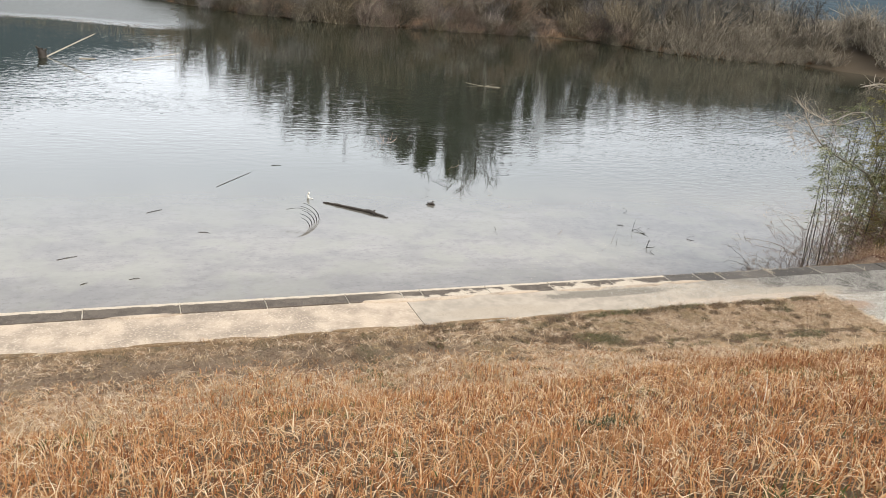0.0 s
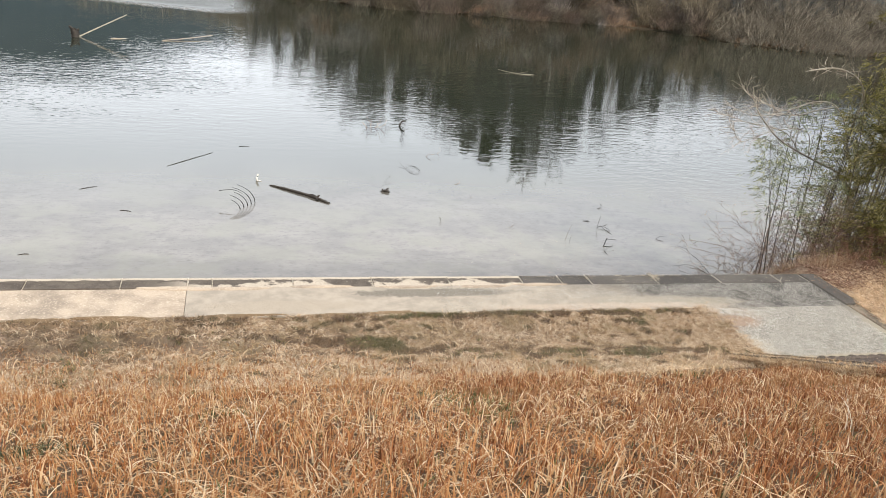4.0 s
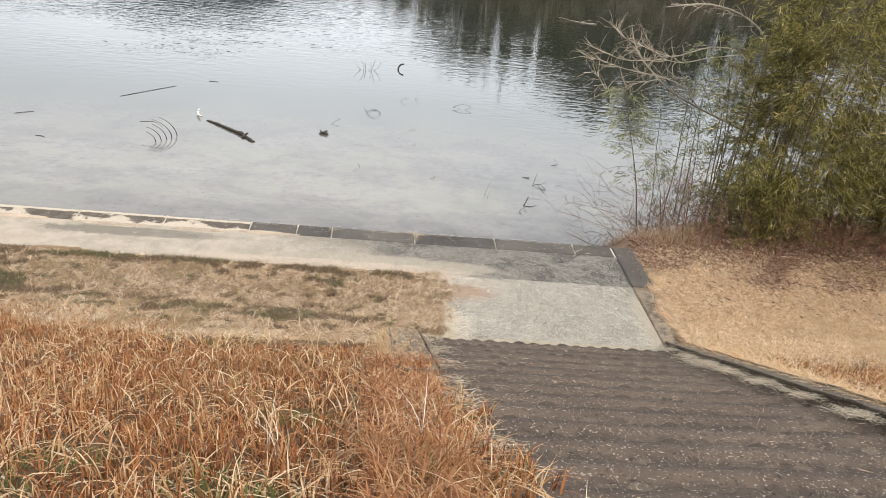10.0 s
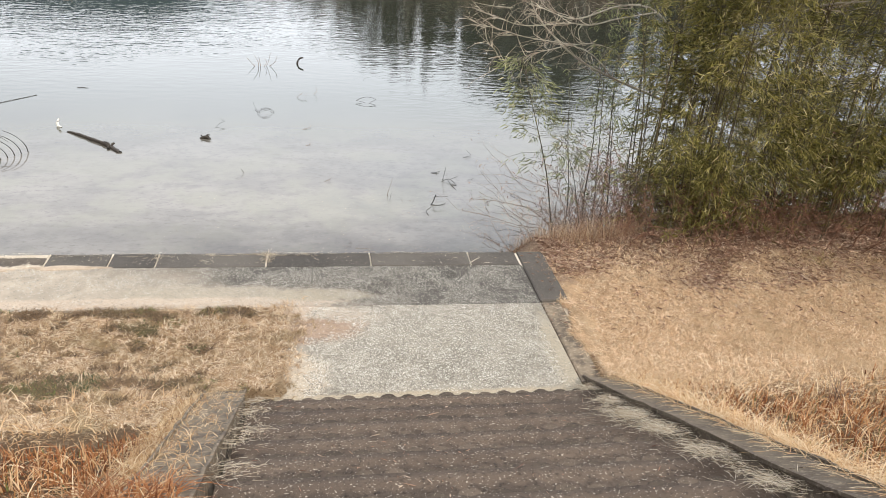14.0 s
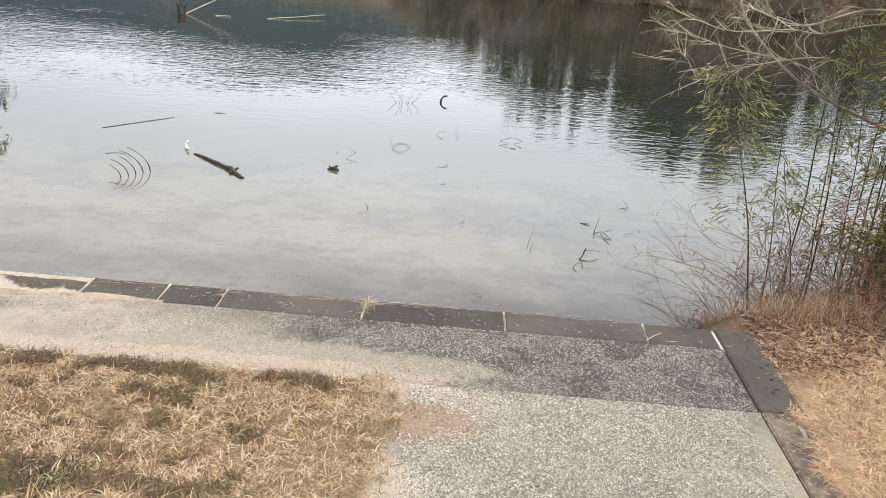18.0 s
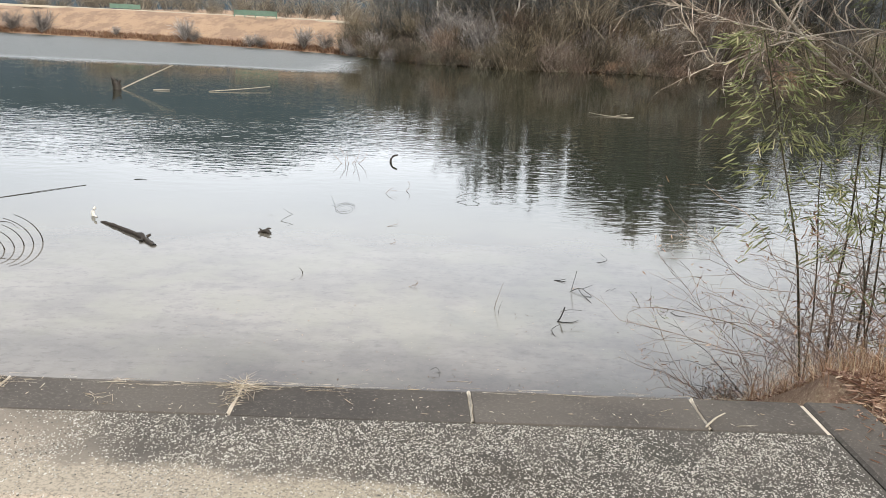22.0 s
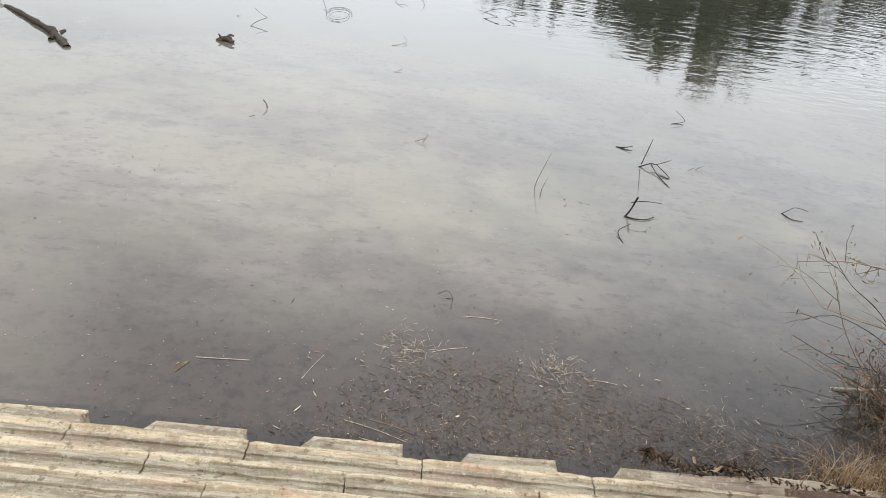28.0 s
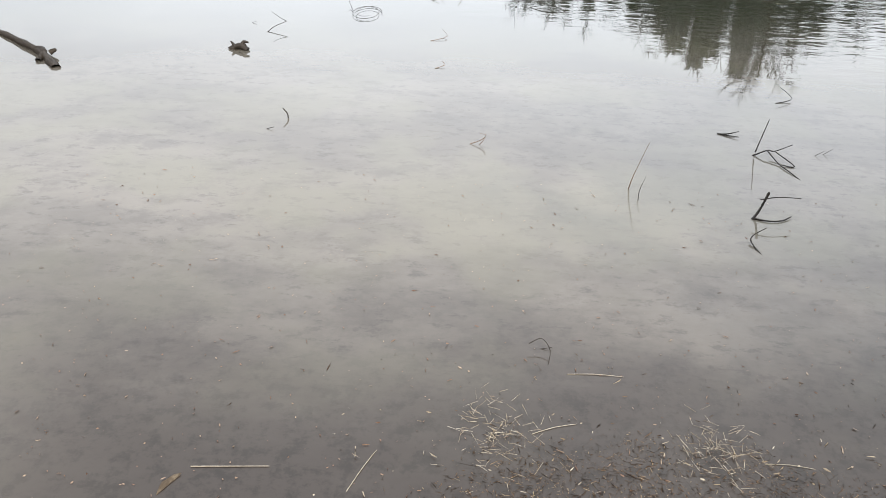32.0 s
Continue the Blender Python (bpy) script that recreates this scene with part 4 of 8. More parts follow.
def step_block(length, deep, high, k, rim=None):
    """A worn block whose front edge has fine flutes along it; rim: how deep the bare front strip of a mossy block is."""
    bm = bmesh.new()
    prof = [(-deep, -high), (-deep, 0), (-0.2, 0.0), (-0.165, 0.0), (-0.158, -0.012), (-0.128, -0.012), (-0.12, -0.001), (-0.085, -0.003), (-0.078, -0.017), (-0.052, -0.017), (-0.045, -0.006), (-0.012, -0.012), (0, -0.032), (0, -high)]
    if rim:
        prof = [(-deep, -high), (-deep, 0), (-0.3, 0.004), (-0.2, 0.0), (-0.1, 0.003), (-rim, 0.004), (-rim + 0.006, 0.008), (-0.005, 0.006), (0, -0.02), (0, -high)]
    cols = []
    for i in range(25):
        x = -length / 2 + length * i / 24
        end = min(x + length / 2, length / 2 - x)
        worn = (0.003 if rim else 0.006) * math.exp(-end / 0.02)
        cols.append([bm.verts.new((x, y + 0.008 * noise.noise(Vector((x * 5, y * 9, k))) - (worn if y > -0.02 else 0), z + 0.005 * noise.noise(Vector((x * 4, y * 7, k + 9))) + 0.007 * noise.noise(Vector((x * 17, y * 24, k))) - (worn if z > -0.1 else 0))) for y, z in prof])
    for a, b in zip(cols, cols[1:]):
        for j in range(len(prof) - 1):
            f = bm.faces.new((a[j], a[j + 1], b[j + 1], b[j]))
            f.material_index = 1 if rim and j >= 5 else 0
    bm.faces.new(cols[0])
    bm.faces.new(cols[-1][::-1])
    me = bpy.data.meshes.new("step_block")
    bmesh.ops.recalc_face_normals(bm, faces=bm.faces)
    bm.to_mesh(me)
    bm.free()
    if rim:
        me.materials.append(M_MOSS)
    me.materials.append(M_CURB if rim else M_BLOCK)
    return me


block_shapes = [step_block(1.028, 0.48, 0.34, k) for k in range(6)]
moss_shapes = [step_block(1.036, 0.53, 0.34, k + 10, 0.014) for k in range(4)]
for c in range(COURSES - 1):
    y, z = 11.62 + TREAD_D * c, 2.5 - DROP * c - (0.075 if c == 0 else 0.065 if c == 1 else 0)
    for i in range(13):
        x = 4.0 + 1.036 * i + (0.5 if c % 2 else 0.08)
        if x > 15.35 + 0.12 * c:
            continue
        if c == 0:
            part("step_block", moss_shapes[(i * 7) % 4], None, revet, at=(x, y + 0.045, z))
        else:
            part("step_block", block_shapes[(i * 5 + c) % 6], None, revet, at=(x, y + rng.uniform(-0.008, 0.006), z + rng.uniform(-0.006, 0.005)), turn=(0, 0, rng.uniform(-0.25, 0.25)))
rest = bmesh.new()
for c in range(COURSES):
    course = block(-44, 3.55 + (0.5 if c % 2 else 0.08) - 0.08, 11.15 + TREAD_D * c, 11.62 + TREAD_D * c, 2.16 - DROP * c, 2.5 - DROP * c, 0.02, 0)
    me = bpy.data.meshes.new("course")
    course.to_mesh(me)
    course.free()
    rest.from_mesh(me)
    bpy.data.meshes.remove(me)
part("step_courses", rest, M_BLOCK, revet, kind="stuff")


def tooth_mesh(k):
    """A low toothed block: slanted at one end, square at the other."""
    bm = bmesh.new()
    out = [(-0.56, 0), (-0.45, 0.16), (0.14, 0.175), (0.15, 0), (0.475, -0.01), (0.475, -0.55), (-0.56, -0.55)]
    top = [bm.verts.new((x, y, 0.012 * noise.noise(Vector((x * 5, y * 5, k))))) for x, y in out]
    low = [bm.verts.new((x * 1.01, y * 1.01, -0.5)) for x, y in out]
    bm.faces.new(top[::-1])
    n = len(out)
    for i in range(n):
        bm.faces.new((top[i], top[(i + 1) % n], low[(i + 1) % n], low[i]))
    bmesh.ops.recalc_face_normals(bm, faces=bm.faces)
    bmesh.ops.bevel(bm, geom=[e for e in bm.edges if e.verts[0].co.z > -0.1 and e.verts[1].co.z > -0.1], offset=0.014, segments=1, affect="EDGES")
    me = bpy.data.meshes.new("toothed_block")
    bm.to_mesh(me)
    bm.free()
    me.materials.append(M_BLOCK)
    return me


teeth = [tooth_mesh(k) for k in range(3)]
for i in range(12):
    x = 10.98 + 1.036 * (i - 6)
    part("toothed_block", teeth[i % 3], None, revet, at=(x, 14.83, 0.15 + rng.uniform(-0.012, 0.012)))
part("toothed_block", teeth[1], None, revet, at=(15.6, 14.825, 0.118))


# thin spills of earth that blur the terrace's edges
def soil_patch(x, y, rx, ry, high, mat, seed, z=PAVE, label="thin spill of sandy earth on the terrace"):
    bm = bmesh.new()
    rings, n = 6, 64
    rows = []
    for k in range(1, rings + 1):
        row = []
        for i in range(n):
            a = 2 * math.pi * i / n
            q = k / rings * (1 + 0.38 * noise.noise(Vector((math.cos(a) * 1.6, math.sin(a) * 1.6, seed))) + 0.22 * noise.noise(Vector((math.cos(a) * 5, math.sin(a) * 5, seed))) + 0.16 * noise.noise(Vector((math.cos(a) * 15, math.sin(a) * 15, seed))))
            h = high * (1 - (k / rings) ** 2) * (1 + 0.6 * noise.noise(Vector((q * rx * math.cos(a) * 9, q * ry * math.sin(a) * 9, seed))))
            row.append(bm.verts.new((rx * q * math.cos(a), ry * q * math.sin(a), h - (0.012 if k == rings else -0.001))))
        rows.append(row)
    top = bm.verts.new((0, 0, high))
    for i in range(n):
        bm.faces.new((top, rows[0][i], rows[0][(i + 1) % n]))
        for a, b in zip(rows, rows[1:]):
            bm.faces.new((a[i], b[i], b[(i + 1) % n], a[(i + 1) % n]))
    for f in bm.faces:
        f.smooth = True
    me = bpy.data.meshes.new("soil_spill")
    bm.to_mesh(me)
    bm.free()
    return thing("soil_spill", label, "soil", group="soil spills", kind="stuff", at=(x, y, z), data=me, material=mat)


for i, x in enumerate(np.arange(-4.5, 7.6, 0.62)):
    soil_patch(float(x) + 0.2 * math.sin(i * 2.3), 9.90 + 0.04 * math.sin(i * 1.7), 0.42, 0.05 + 0.025 * math.sin(i * 3.1), 0.010, M_GROUND, 10.0 + i, label="crumbled turf edge along the terrace")
soil_patch(15.85, 14.93, 0.8, 0.11, 0.03, M_SAND, 71.0, 0.146, "sandy earth washed onto the last step blocks")
for i, x in enumerate((0.2, 3.9, 4.4, 5.0, 6.2, 7.6, 8.9, 9.9)):
    soil_patch(x, 10.83 + 0.03 * math.sin(i * 2.0), 0.5, 0.06, 0.012, M_SAND, 50.0 + i, PAVE + 0.004, "pale dust washed against the edge beam")
for i, x in enumerate((15.56, 15.58, 15.55)):
    soil_patch(x + (0.2, 0.21, 0.36)[i], (8.6, 9.3, 10.3)[i], 0.14, 0.46, 0.02, M_GROUND, 70.0 + i, label="crumbled turf edge along the terrace")

# grit on the stair treads
c = []
for k in range(STEPS):
    y, z = FOOT_Y - 0.04 - RUN * k, 2.715 + RISE * k
    c.append(pebbles(120, 12.3, 15.4, y - RUN + 0.08, y, z + 0.016, 0.006))
bits = []
for k in range(STEPS):
    y, z = FOOT_Y - 0.04 - RUN * k, 2.715 + RISE * k
    n = 90
    p = np.stack([rng.uniform(12.3, 15.4, n), rng.uniform(y - RUN + 0.08, y, n), np.full(n, z + 0.026)], 1)
    bits.append(leaves(p, np.stack([rng.normal(size=n), rng.normal(size=n), np.zeros(n)], 1), 0.01 + rng.exponential(0.02, n), rng.uniform(0.003, 0.010, n)))
part("leaf_bits", np_mesh("leaf_bits", bits), M_LITTER, stairs, "crumbled leaf and straw bits on the treads", kind="stuff")
part("grit", np_mesh("grit", c, True), M_PEBBLE, stairs, "pale grit scattered on the treads", kind="stuff")
part("grit", np_mesh("grit", [pebbles(220, 4.3, 15.4, 10.87, 11.2, PAVE + 0.005, 0.007)], True), M_PEBBLE, beam, "pale grit scattered on the beams", kind="stuff")

# moss, leaf crumbs and straw on the block course under the beam
n = 5600
p = np.stack([rng.uniform(6.0, 15.7, n), 11.23 + 0.4 * rng.uniform(size=n), np.full(n, 2.43)], 1)
way = np.stack([rng.normal(size=n), rng.normal(size=n), rng.uniform(0, 0.5, n)], 1)
part("leaf_bits", np_mesh("leaf_bits", [leaves(p[:3600], way[:3600], 0.005 + rng.exponential(0.010, 3600), rng.uniform(0.002, 0.007, 3600))]), M_LITTER, revet, "brown leaf crumbs on the mossy course", kind="stuff")
part("moss", np_mesh("moss", [leaves(p[4100:], way[4100:] + np.array([[0, 0, 0.6]]), rng.uniform(0.008, 0.022, 1500), rng.uniform(0.004, 0.010, 1500))]), M_GREEN, revet, "tiny green moss sprigs", kind="stuff")
n = 260
p = np.stack([rng.uniform(7.0, 15.4, n), rng.uniform(10.88, 11.2, n), np.full(n, PAVE + 0.008)], 1)
part("leaf_bits", np_mesh("leaf_bits", [leaves(p, np.stack([rng.normal(size=n), rng.normal(size=n), np.zeros(n)], 1), 0.01 + rng.exponential(0.015, n), rng.uniform(0.002, 0.006, n))]), M_STRAW, beam, "pale straw bits on the beams", kind="stuff")

# ---------------------------------------------------------------- grass
def scatter(n, x0, x1, y0, y1, keep=None):
    x, y = rng.uniform(x0, x1, n), rng.uniform(y0, y1, n)
    if keep is not None:
        k = keep(x, y)
        x, y = x[k], y[k]
    z = land(x, y) + np.array([noise.noise(Vector((a * 1.7, b * 1.7, 0))) * 0.035 + noise.noise(Vector((a * 0.4, b * 0.4, 5))) * 0.05 for a, b in zip(x, y)])
    return np.stack([x, y, z - 0.01], 1)


def field(x, y, scale, seed):
    return np.array([noise.noise(Vector((a * scale, b * scale, seed))) for a, b in zip(x, y)])


def slope_end(x):
    return np.interp(x, [5.0, 7.5, 10.0], [9.1, 8.5, 8.15])


def green_spot(x, y):
    """Hollows in the bank's grass where green blades come through."""
    inside = x < -99
    for cx, cy in ((9.93, 2.52), (10.23, 2.95), (10.96, 2.58), (11.13, 2.36), (11.19, 1.84), (11.53, 1.8), (10.77, 1.9), (11.21, 3.82), (11.66, 1.62), (9.5, 2.81)):
        rx, ry = 0.26, 0.20
        inside = inside | (((x - cx) / rx) ** 2 + ((y - cy) / ry) ** 2 + 0.8 * field(x, y, 4.0, 95.0) < 1)
    return inside


def tall_grass(name, label, n, x0, x1, y0, y1, keep, height, mats):
    base = scatter(n, x0, x1, y0, y1, keep)
    over = (base[:, 0] > 11.8) & (base[:, 0] < 12.7)
    base[over, 2] = 2.70 + (FOOT_Y - base[over, 1]) * SLOPE + 0.02
    tuft = field(base[:, 0], base[:, 1], 1.3, 2.0) * 0.5 + field(base[:, 0], base[:, 1], 0.45, 8.0)
    h = height * rng.uniform(0.55, 1.15, len(base)) * (1 + 0.45 * tuft)
    h *= np.interp(slope_end(base[:, 0]) - base[:, 1], [-0.2, 1.0, 3.0, 7.0], [0.45, 0.8, 0.95, 1.1])
    w = rng.uniform(0.006, 0.014, len(base))
    lean = np.clip(rng.gamma(2.0, 0.28, len(base)), 0.05, 1.7)
    greenish = (rng.uniform(size=len(base)) < 0.035) | (green_spot(base[:, 0], base[:, 1]) & (rng.uniform(size=len(base)) < 0.6)) | ((field(base[:, 0], base[:, 1], 0.8, 31.0) > np.interp(base[:, 0], [5, 8], [0.46, 0.36])) & (rng.uniform(size=len(base)) < 0.4))
    g = thing(name, label, "grass", kind="stuff", data=np_mesh(name, [blades(base[~greenish], h[~greenish], w[~greenish], lean[~greenish], 3)]), material=mats[0])
    thing(name, "green blades among the dry grass", "grass", kind="stuff", data=np_mesh(name, [blades(base[greenish], h[greenish] * 0.8, w[greenish], lean[greenish], 3)]), material=mats[1])
    return g


def rusty(x, y):
    """Where the bank's grass is rust red rather than tan: towards the stairway, in ragged patches."""
    return (x + 2.6 * field(x, y, 0.7, 91.0) + 0.8 * field(x, y, 3.0, 92.0) > 6.6) & ~tan_foot(x, y)


def tan_foot(x, y):
    return (x > 9.3) & (y > 6.9 + 0.6 * field(x, y, 0.9, 93.0))


M_RUST_GRASS = leafy("rusty_dry_grass", [(0.0, (0.13, 0.048, 0.020)), (0.25, (0.28, 0.102, 0.038)), (0.55, (0.43, 0.178, 0.068)), (0.82, (0.60, 0.335, 0.155)), (1.0, (0.82, 0.63, 0.40))], patch=(0.33, 0.155, 0.062), patch_scale=0.9, translucent=0.33)
tall_grass("dry_grass", "tall orange-brown dry grass on the bank", 150000, -6, 9.5, 0.35, 9.4, lambda x, y: ~rusty(x, y) & (y < slope_end(x) + 0.3 * field(x, y, 0.9, 71.0)) & (x < np.interp(y, [2.0, 4.6, 5.6, 6.4], [12.4, 12.28, 12.0, 11.79]) + 0.10 * np.sin(y * 5) + 0.06 * np.sin(y * 17)) & (rng.uniform(size=x.shape) < np.interp(slope_end(x) - y, [-0.2, 0.9], [0.45, 1]) * np.clip(0.75 + 1.8 * field(x, y, 6.5, 33.0), 0.12, 1)), 0.145, (M_GRASS, M_GREEN))
tall_grass("dry_grass", "tall rust-orange dry grass on the bank beside the stairway", 120000, 4.5, 12.6, 0.35, 9.4, lambda x, y: rusty(x, y) & (y < slope_end(x) + 0.3 * field(x, y, 0.9, 71.0)) & (x < np.interp(y, [2.0, 4.6, 5.6, 6.4], [12.4, 12.28, 12.0, 11.79]) + 0.10 * np.sin(y * 5) + 0.06 * np.sin(y * 17)) & (rng.uniform(size=x.shape) < np.interp(slope_end(x) - y, [-0.2, 0.9], [0.45, 1]) * np.clip(0.75 + 1.8 * field(x, y, 6.5, 33.0), 0.12, 1)), 0.145, (M_RUST_GRASS, M_GREEN))
tall_grass("dry_grass", "short trodden dry grass along the crest of the bank", 24000, -8, 27, -3.0, 0.7, lambda x, y: (y < 0.45 + 0.1 * np.sin(x * 4)) & ~((x > 11.9) & (x < 15.8) & (y > -0.2)), 0.07, (M_GRASS, M_GREEN))
tall_grass("dry_grass", "orange-brown dry grass farther along the bank", 9000, -16, -5.8, 0.3, 9.6, lambda x, y: rng.uniform(size=x.shape) < np.interp(y, [7, 8], [1, 0.4]), 0.2, (M_GRASS, M_GREEN))
tall_grass("dry_grass", "orange dry grass beside the stairway", 46000, 15.78, 27, 0.3, 8.4, lambda x, y: (y < 7.9 + 0.25 * np.sin(x * 2.1)) & (rng.uniform(size=x.shape) < np.interp(y, [6.8, 8.2], [1, 0.4])), 0.22, (M_RUST_GRASS, M_GREEN))


def curled(name, label, n, x0, x1, y0, y1, keep, l0, l1, mat):
    """Pale blades that curl right over, above the rest."""
    base = scatter(n, x0, x1, y0, y1, keep)
    over = (base[:, 0] > 11.8) & (base[:, 0] < 12.7)
    base[over, 2] = 2.70 + (FOOT_Y - base[over, 1]) * SLOPE + 0.02
    m = len(base)
    return thing(name, label, "grass", kind="stuff", data=np_mesh(name, [blades(base, rng.uniform(l0, l1, m), rng.uniform(0.007, 0.014, m), rng.uniform(0.8, 1.7, m), 4)]), material=mat)


M_CURL = leafy("curled_pale_grass", [(0.0, (0.50, 0.29, 0.14)), (0.4, (0.70, 0.47, 0.26)), (1.0, (0.86, 0.71, 0.50))], translucent=0.35)
bank_edge = lambda x, y: (x < np.interp(y, [2.0, 4.6, 5.6, 6.4], [12.45, 12.32, 12.02, 11.8])) & (rng.uniform(size=x.shape) < np.interp(y, [2.5, 8.5], [1.0, 0.5])) & (y < slope_end(x)) & (field(x, y, 1.1, 44.0) + rng.normal(0, 0.25, x.shape) > -0.2)
litter = np.stack([rng.uniform(11.84, 12.16, 300), rng.uniform(5.6, 8.1, 300), np.zeros(300)], 1)
litter[:, 2] = 2.70 + (FOOT_Y - litter[:, 1]) * SLOPE + 0.13
thing("curb_straw", "short straw and dirt lying on the curb", "straw", kind="stuff", data=np_mesh("curb_straw", [blades(litter, rng.uniform(0.03, 0.10, 300), rng.uniform(0.004, 0.009, 300), rng.uniform(1.2, 1.7, 300), 2)]), material=M_STUBBLE)
curled("curled_grass", "pale curled grass blades over the dry bank", 38000, -6, 12.6, 0.35, 9.0, bank_edge, 0.10, 0.22, M_CURL)
curled("curled_grass", "pale curled grass blades beside the stairway", 15000, 15.85, 26, 0.5, 8.0, None, 0.10, 0.24, M_CURL)
base = np.stack([rng.uniform(15.72, 15.98, 5200), rng.uniform(1.0, 8.4, 5200), np.zeros(5200)], 1)
base[:, 2] = 2.70 + (FOOT_Y - base[:, 1]) * SLOPE + 0.06
side = np.stack([rng.uniform(11.6, 12.1, 6000), rng.uniform(1.0, 5.6, 6000), np.zeros(6000)], 1)
side[:, 2] = 2.70 + (FOOT_Y - side[:, 1]) * SLOPE + np.where(side[:, 1] > 5.3, 0.10, 0.03)
thing("matted_straw", "matted rusty straw hanging over the curb", "straw", kind="stuff", data=np_mesh("matted_straw", [blades(side, rng.uniform(0.08, 0.2, 6000), rng.uniform(0.006, 0.012, 6000), rng.uniform(0.6, 1.6, 6000), 3)]), material=M_RUST_GRASS)
verge = np.stack([rng.uniform(11.66, 11.88, 6000), rng.uniform(5.4, 8.25, 6000), np.zeros(6000)], 1)
verge[:, 2] = 2.70 + (FOOT_Y - verge[:, 1]) * SLOPE + rng.uniform(0.0, 0.09, 6000)
thing("matted_straw", "matted tan straw against the outer face of the curb", "straw", kind="stuff", data=np_mesh("matted_straw", [blades(verge, rng.uniform(0.05, 0.13, 6000), rng.uniform(0.006, 0.012, 6000), rng.uniform(0.6, 1.6, 6000), 2)]), material=M_STUBBLE)
thing("matted_straw", "matted pale straw along the outer edge of the curb", "straw", kind="stuff", data=np_mesh("matted_straw", [blades(base, rng.uniform(0.08, 0.24, 5200), rng.uniform(0.004, 0.009, 5200), rng.uniform(0.9, 1.8, 5200), 3)]), material=M_CURL)


def on_curb(x, y):
    return (x > 11.80 + 0.03 * np.sin(y * 9)) & (y < 8.2) & (y > 6.0)


def short_keep(x, y):
    edge = 9.93 + 0.10 * np.sin(x * 3.1) + 0.06 * np.sin(x * 9.0 + 1)
    tongue = (x < 12.5 + 0.05 * np.sin(y * 8)) | ((x < 13.1) & (np.abs(y - 9.35) < 0.24 - 0.2 * (x - 12.5)))
    patchy = field(x, y, 0.9, 17.0) + 0.5 * field(x, y, 3.0, 3.0)
    return (y < edge) & tongue & ~on_curb(x, y) & (rng.uniform(size=x.shape) < np.clip(0.65 + patchy * 1.3, 0.1, 1) * np.where(dark_patch(x, y) | mud_line(x, y), 0.2, 1.0))


M_LYING = leafy("lying_straw", [(0.0, (0.15, 0.085, 0.045)), (0.3, (0.38, 0.24, 0.135)), (0.65, (0.60, 0.43, 0.275)), (1.0, (0.86, 0.73, 0.55))], patch=(0.24, 0.17, 0.075), patch_scale=1.6, translucent=0.15)
M_LAWN = leafy("lawn_straw", [(0.0, (0.22, 0.135, 0.07)), (0.35, (0.61, 0.40, 0.232)), (0.7, (0.79, 0.56, 0.36)), (1.0, (0.92, 0.77, 0.57))], patch=(0.54, 0.378, 0.226), patch_scale=0.8, translucent=0.15)


def dark_patch(x, y):
    """Where dead brown thatch shows: small broken clumps, thickest along the terrace's edge and the slope's foot."""
    clump = field(x, y * 1.7, 3.2, 61.0) + 0.55 * field(x, y * 1.5, 7.5, 12.0) + 0.5 * field(x, y, 0.8, 23.0)
    return clump > 0.42 - 0.58 * np.exp(-((y - slope_end(x) - 0.22) / 0.24) ** 2) - 0.55 * np.exp(-((y - 9.76) / 0.13) ** 2) + np.interp(x, [11.9, 12.4], [0, 0.5])


def mud_line(x, y):
    """A strip of bare wet soil along the foot of the bank."""
    return (np.abs(y - 9.13 - 0.18 * field(x, y * 0, 0.7, 77.0)) < 0.11 + 0.12 * field(x, y * 2, 1.6, 78.0)) & (x < 4.7 + 1.2 * field(x, y, 1.3, 79.0))


def straw_keep(x, y):
    """Thins out raggedly over the terrace's edge and onto a tongue across the landing."""
    wob = 0.14 * field(x, y, 2.2, 51.0) + 0.10 * field(x, y, 7.0, 52.0)
    d = np.minimum(9.97 - y, (12.5 - x) * 0.6) + wob
    tongue = 0.12 - np.hypot((x - 12.6) / 1.9, y - 9.42) + wob
    d = np.where(on_curb(x, y), -9.0, np.maximum(d, tongue))
    return rng.uniform(size=x.shape) < np.clip(0.5 + d * 5.0, 0.0, 1.0) * np.clip(0.55 + 2.0 * field(x, y, 10.0, 56.0) + 0.8 * field(x, y, 3.0, 57.0), 0.06, 1) * np.where(dark_patch(x, y), 0.10, 1.0) * np.where(mud_line(x, y), 0.06, 1.0)


def lawn_keep(x, y):
    return rng.uniform(size=x.shape) < np.interp(y + 0.35 * field(x, y, 1.2, 54.0), [8.2, 10.4, 11.2], [0.75, 1.0, 0.15])


def stubble(name, label, n, x0, x1, y0, y1, keep, h0, h1, mat, lean0=0.5, lean1=1.5, w0=0.005, w1=0.012):
    base = scatter(n, x0, x1, y0, y1, keep)
    base[:, 2] = np.maximum(base[:, 2], land(base[:, 0], base[:, 1]))
    inside = (base[:, 0] > 12.42) & (base[:, 0] < 15.7) & (base[:, 1] > 8.1)
    base[inside, 2] = PAVE + 0.002
    m = len(base)
    return thing(name, label, "grass", kind="stuff", data=np_mesh(name, [blades(base, rng.uniform(h0, h1, m), rng.uniform(w0, w1, m), rng.uniform(lean0, lean1, m), 2)]), material=mat)


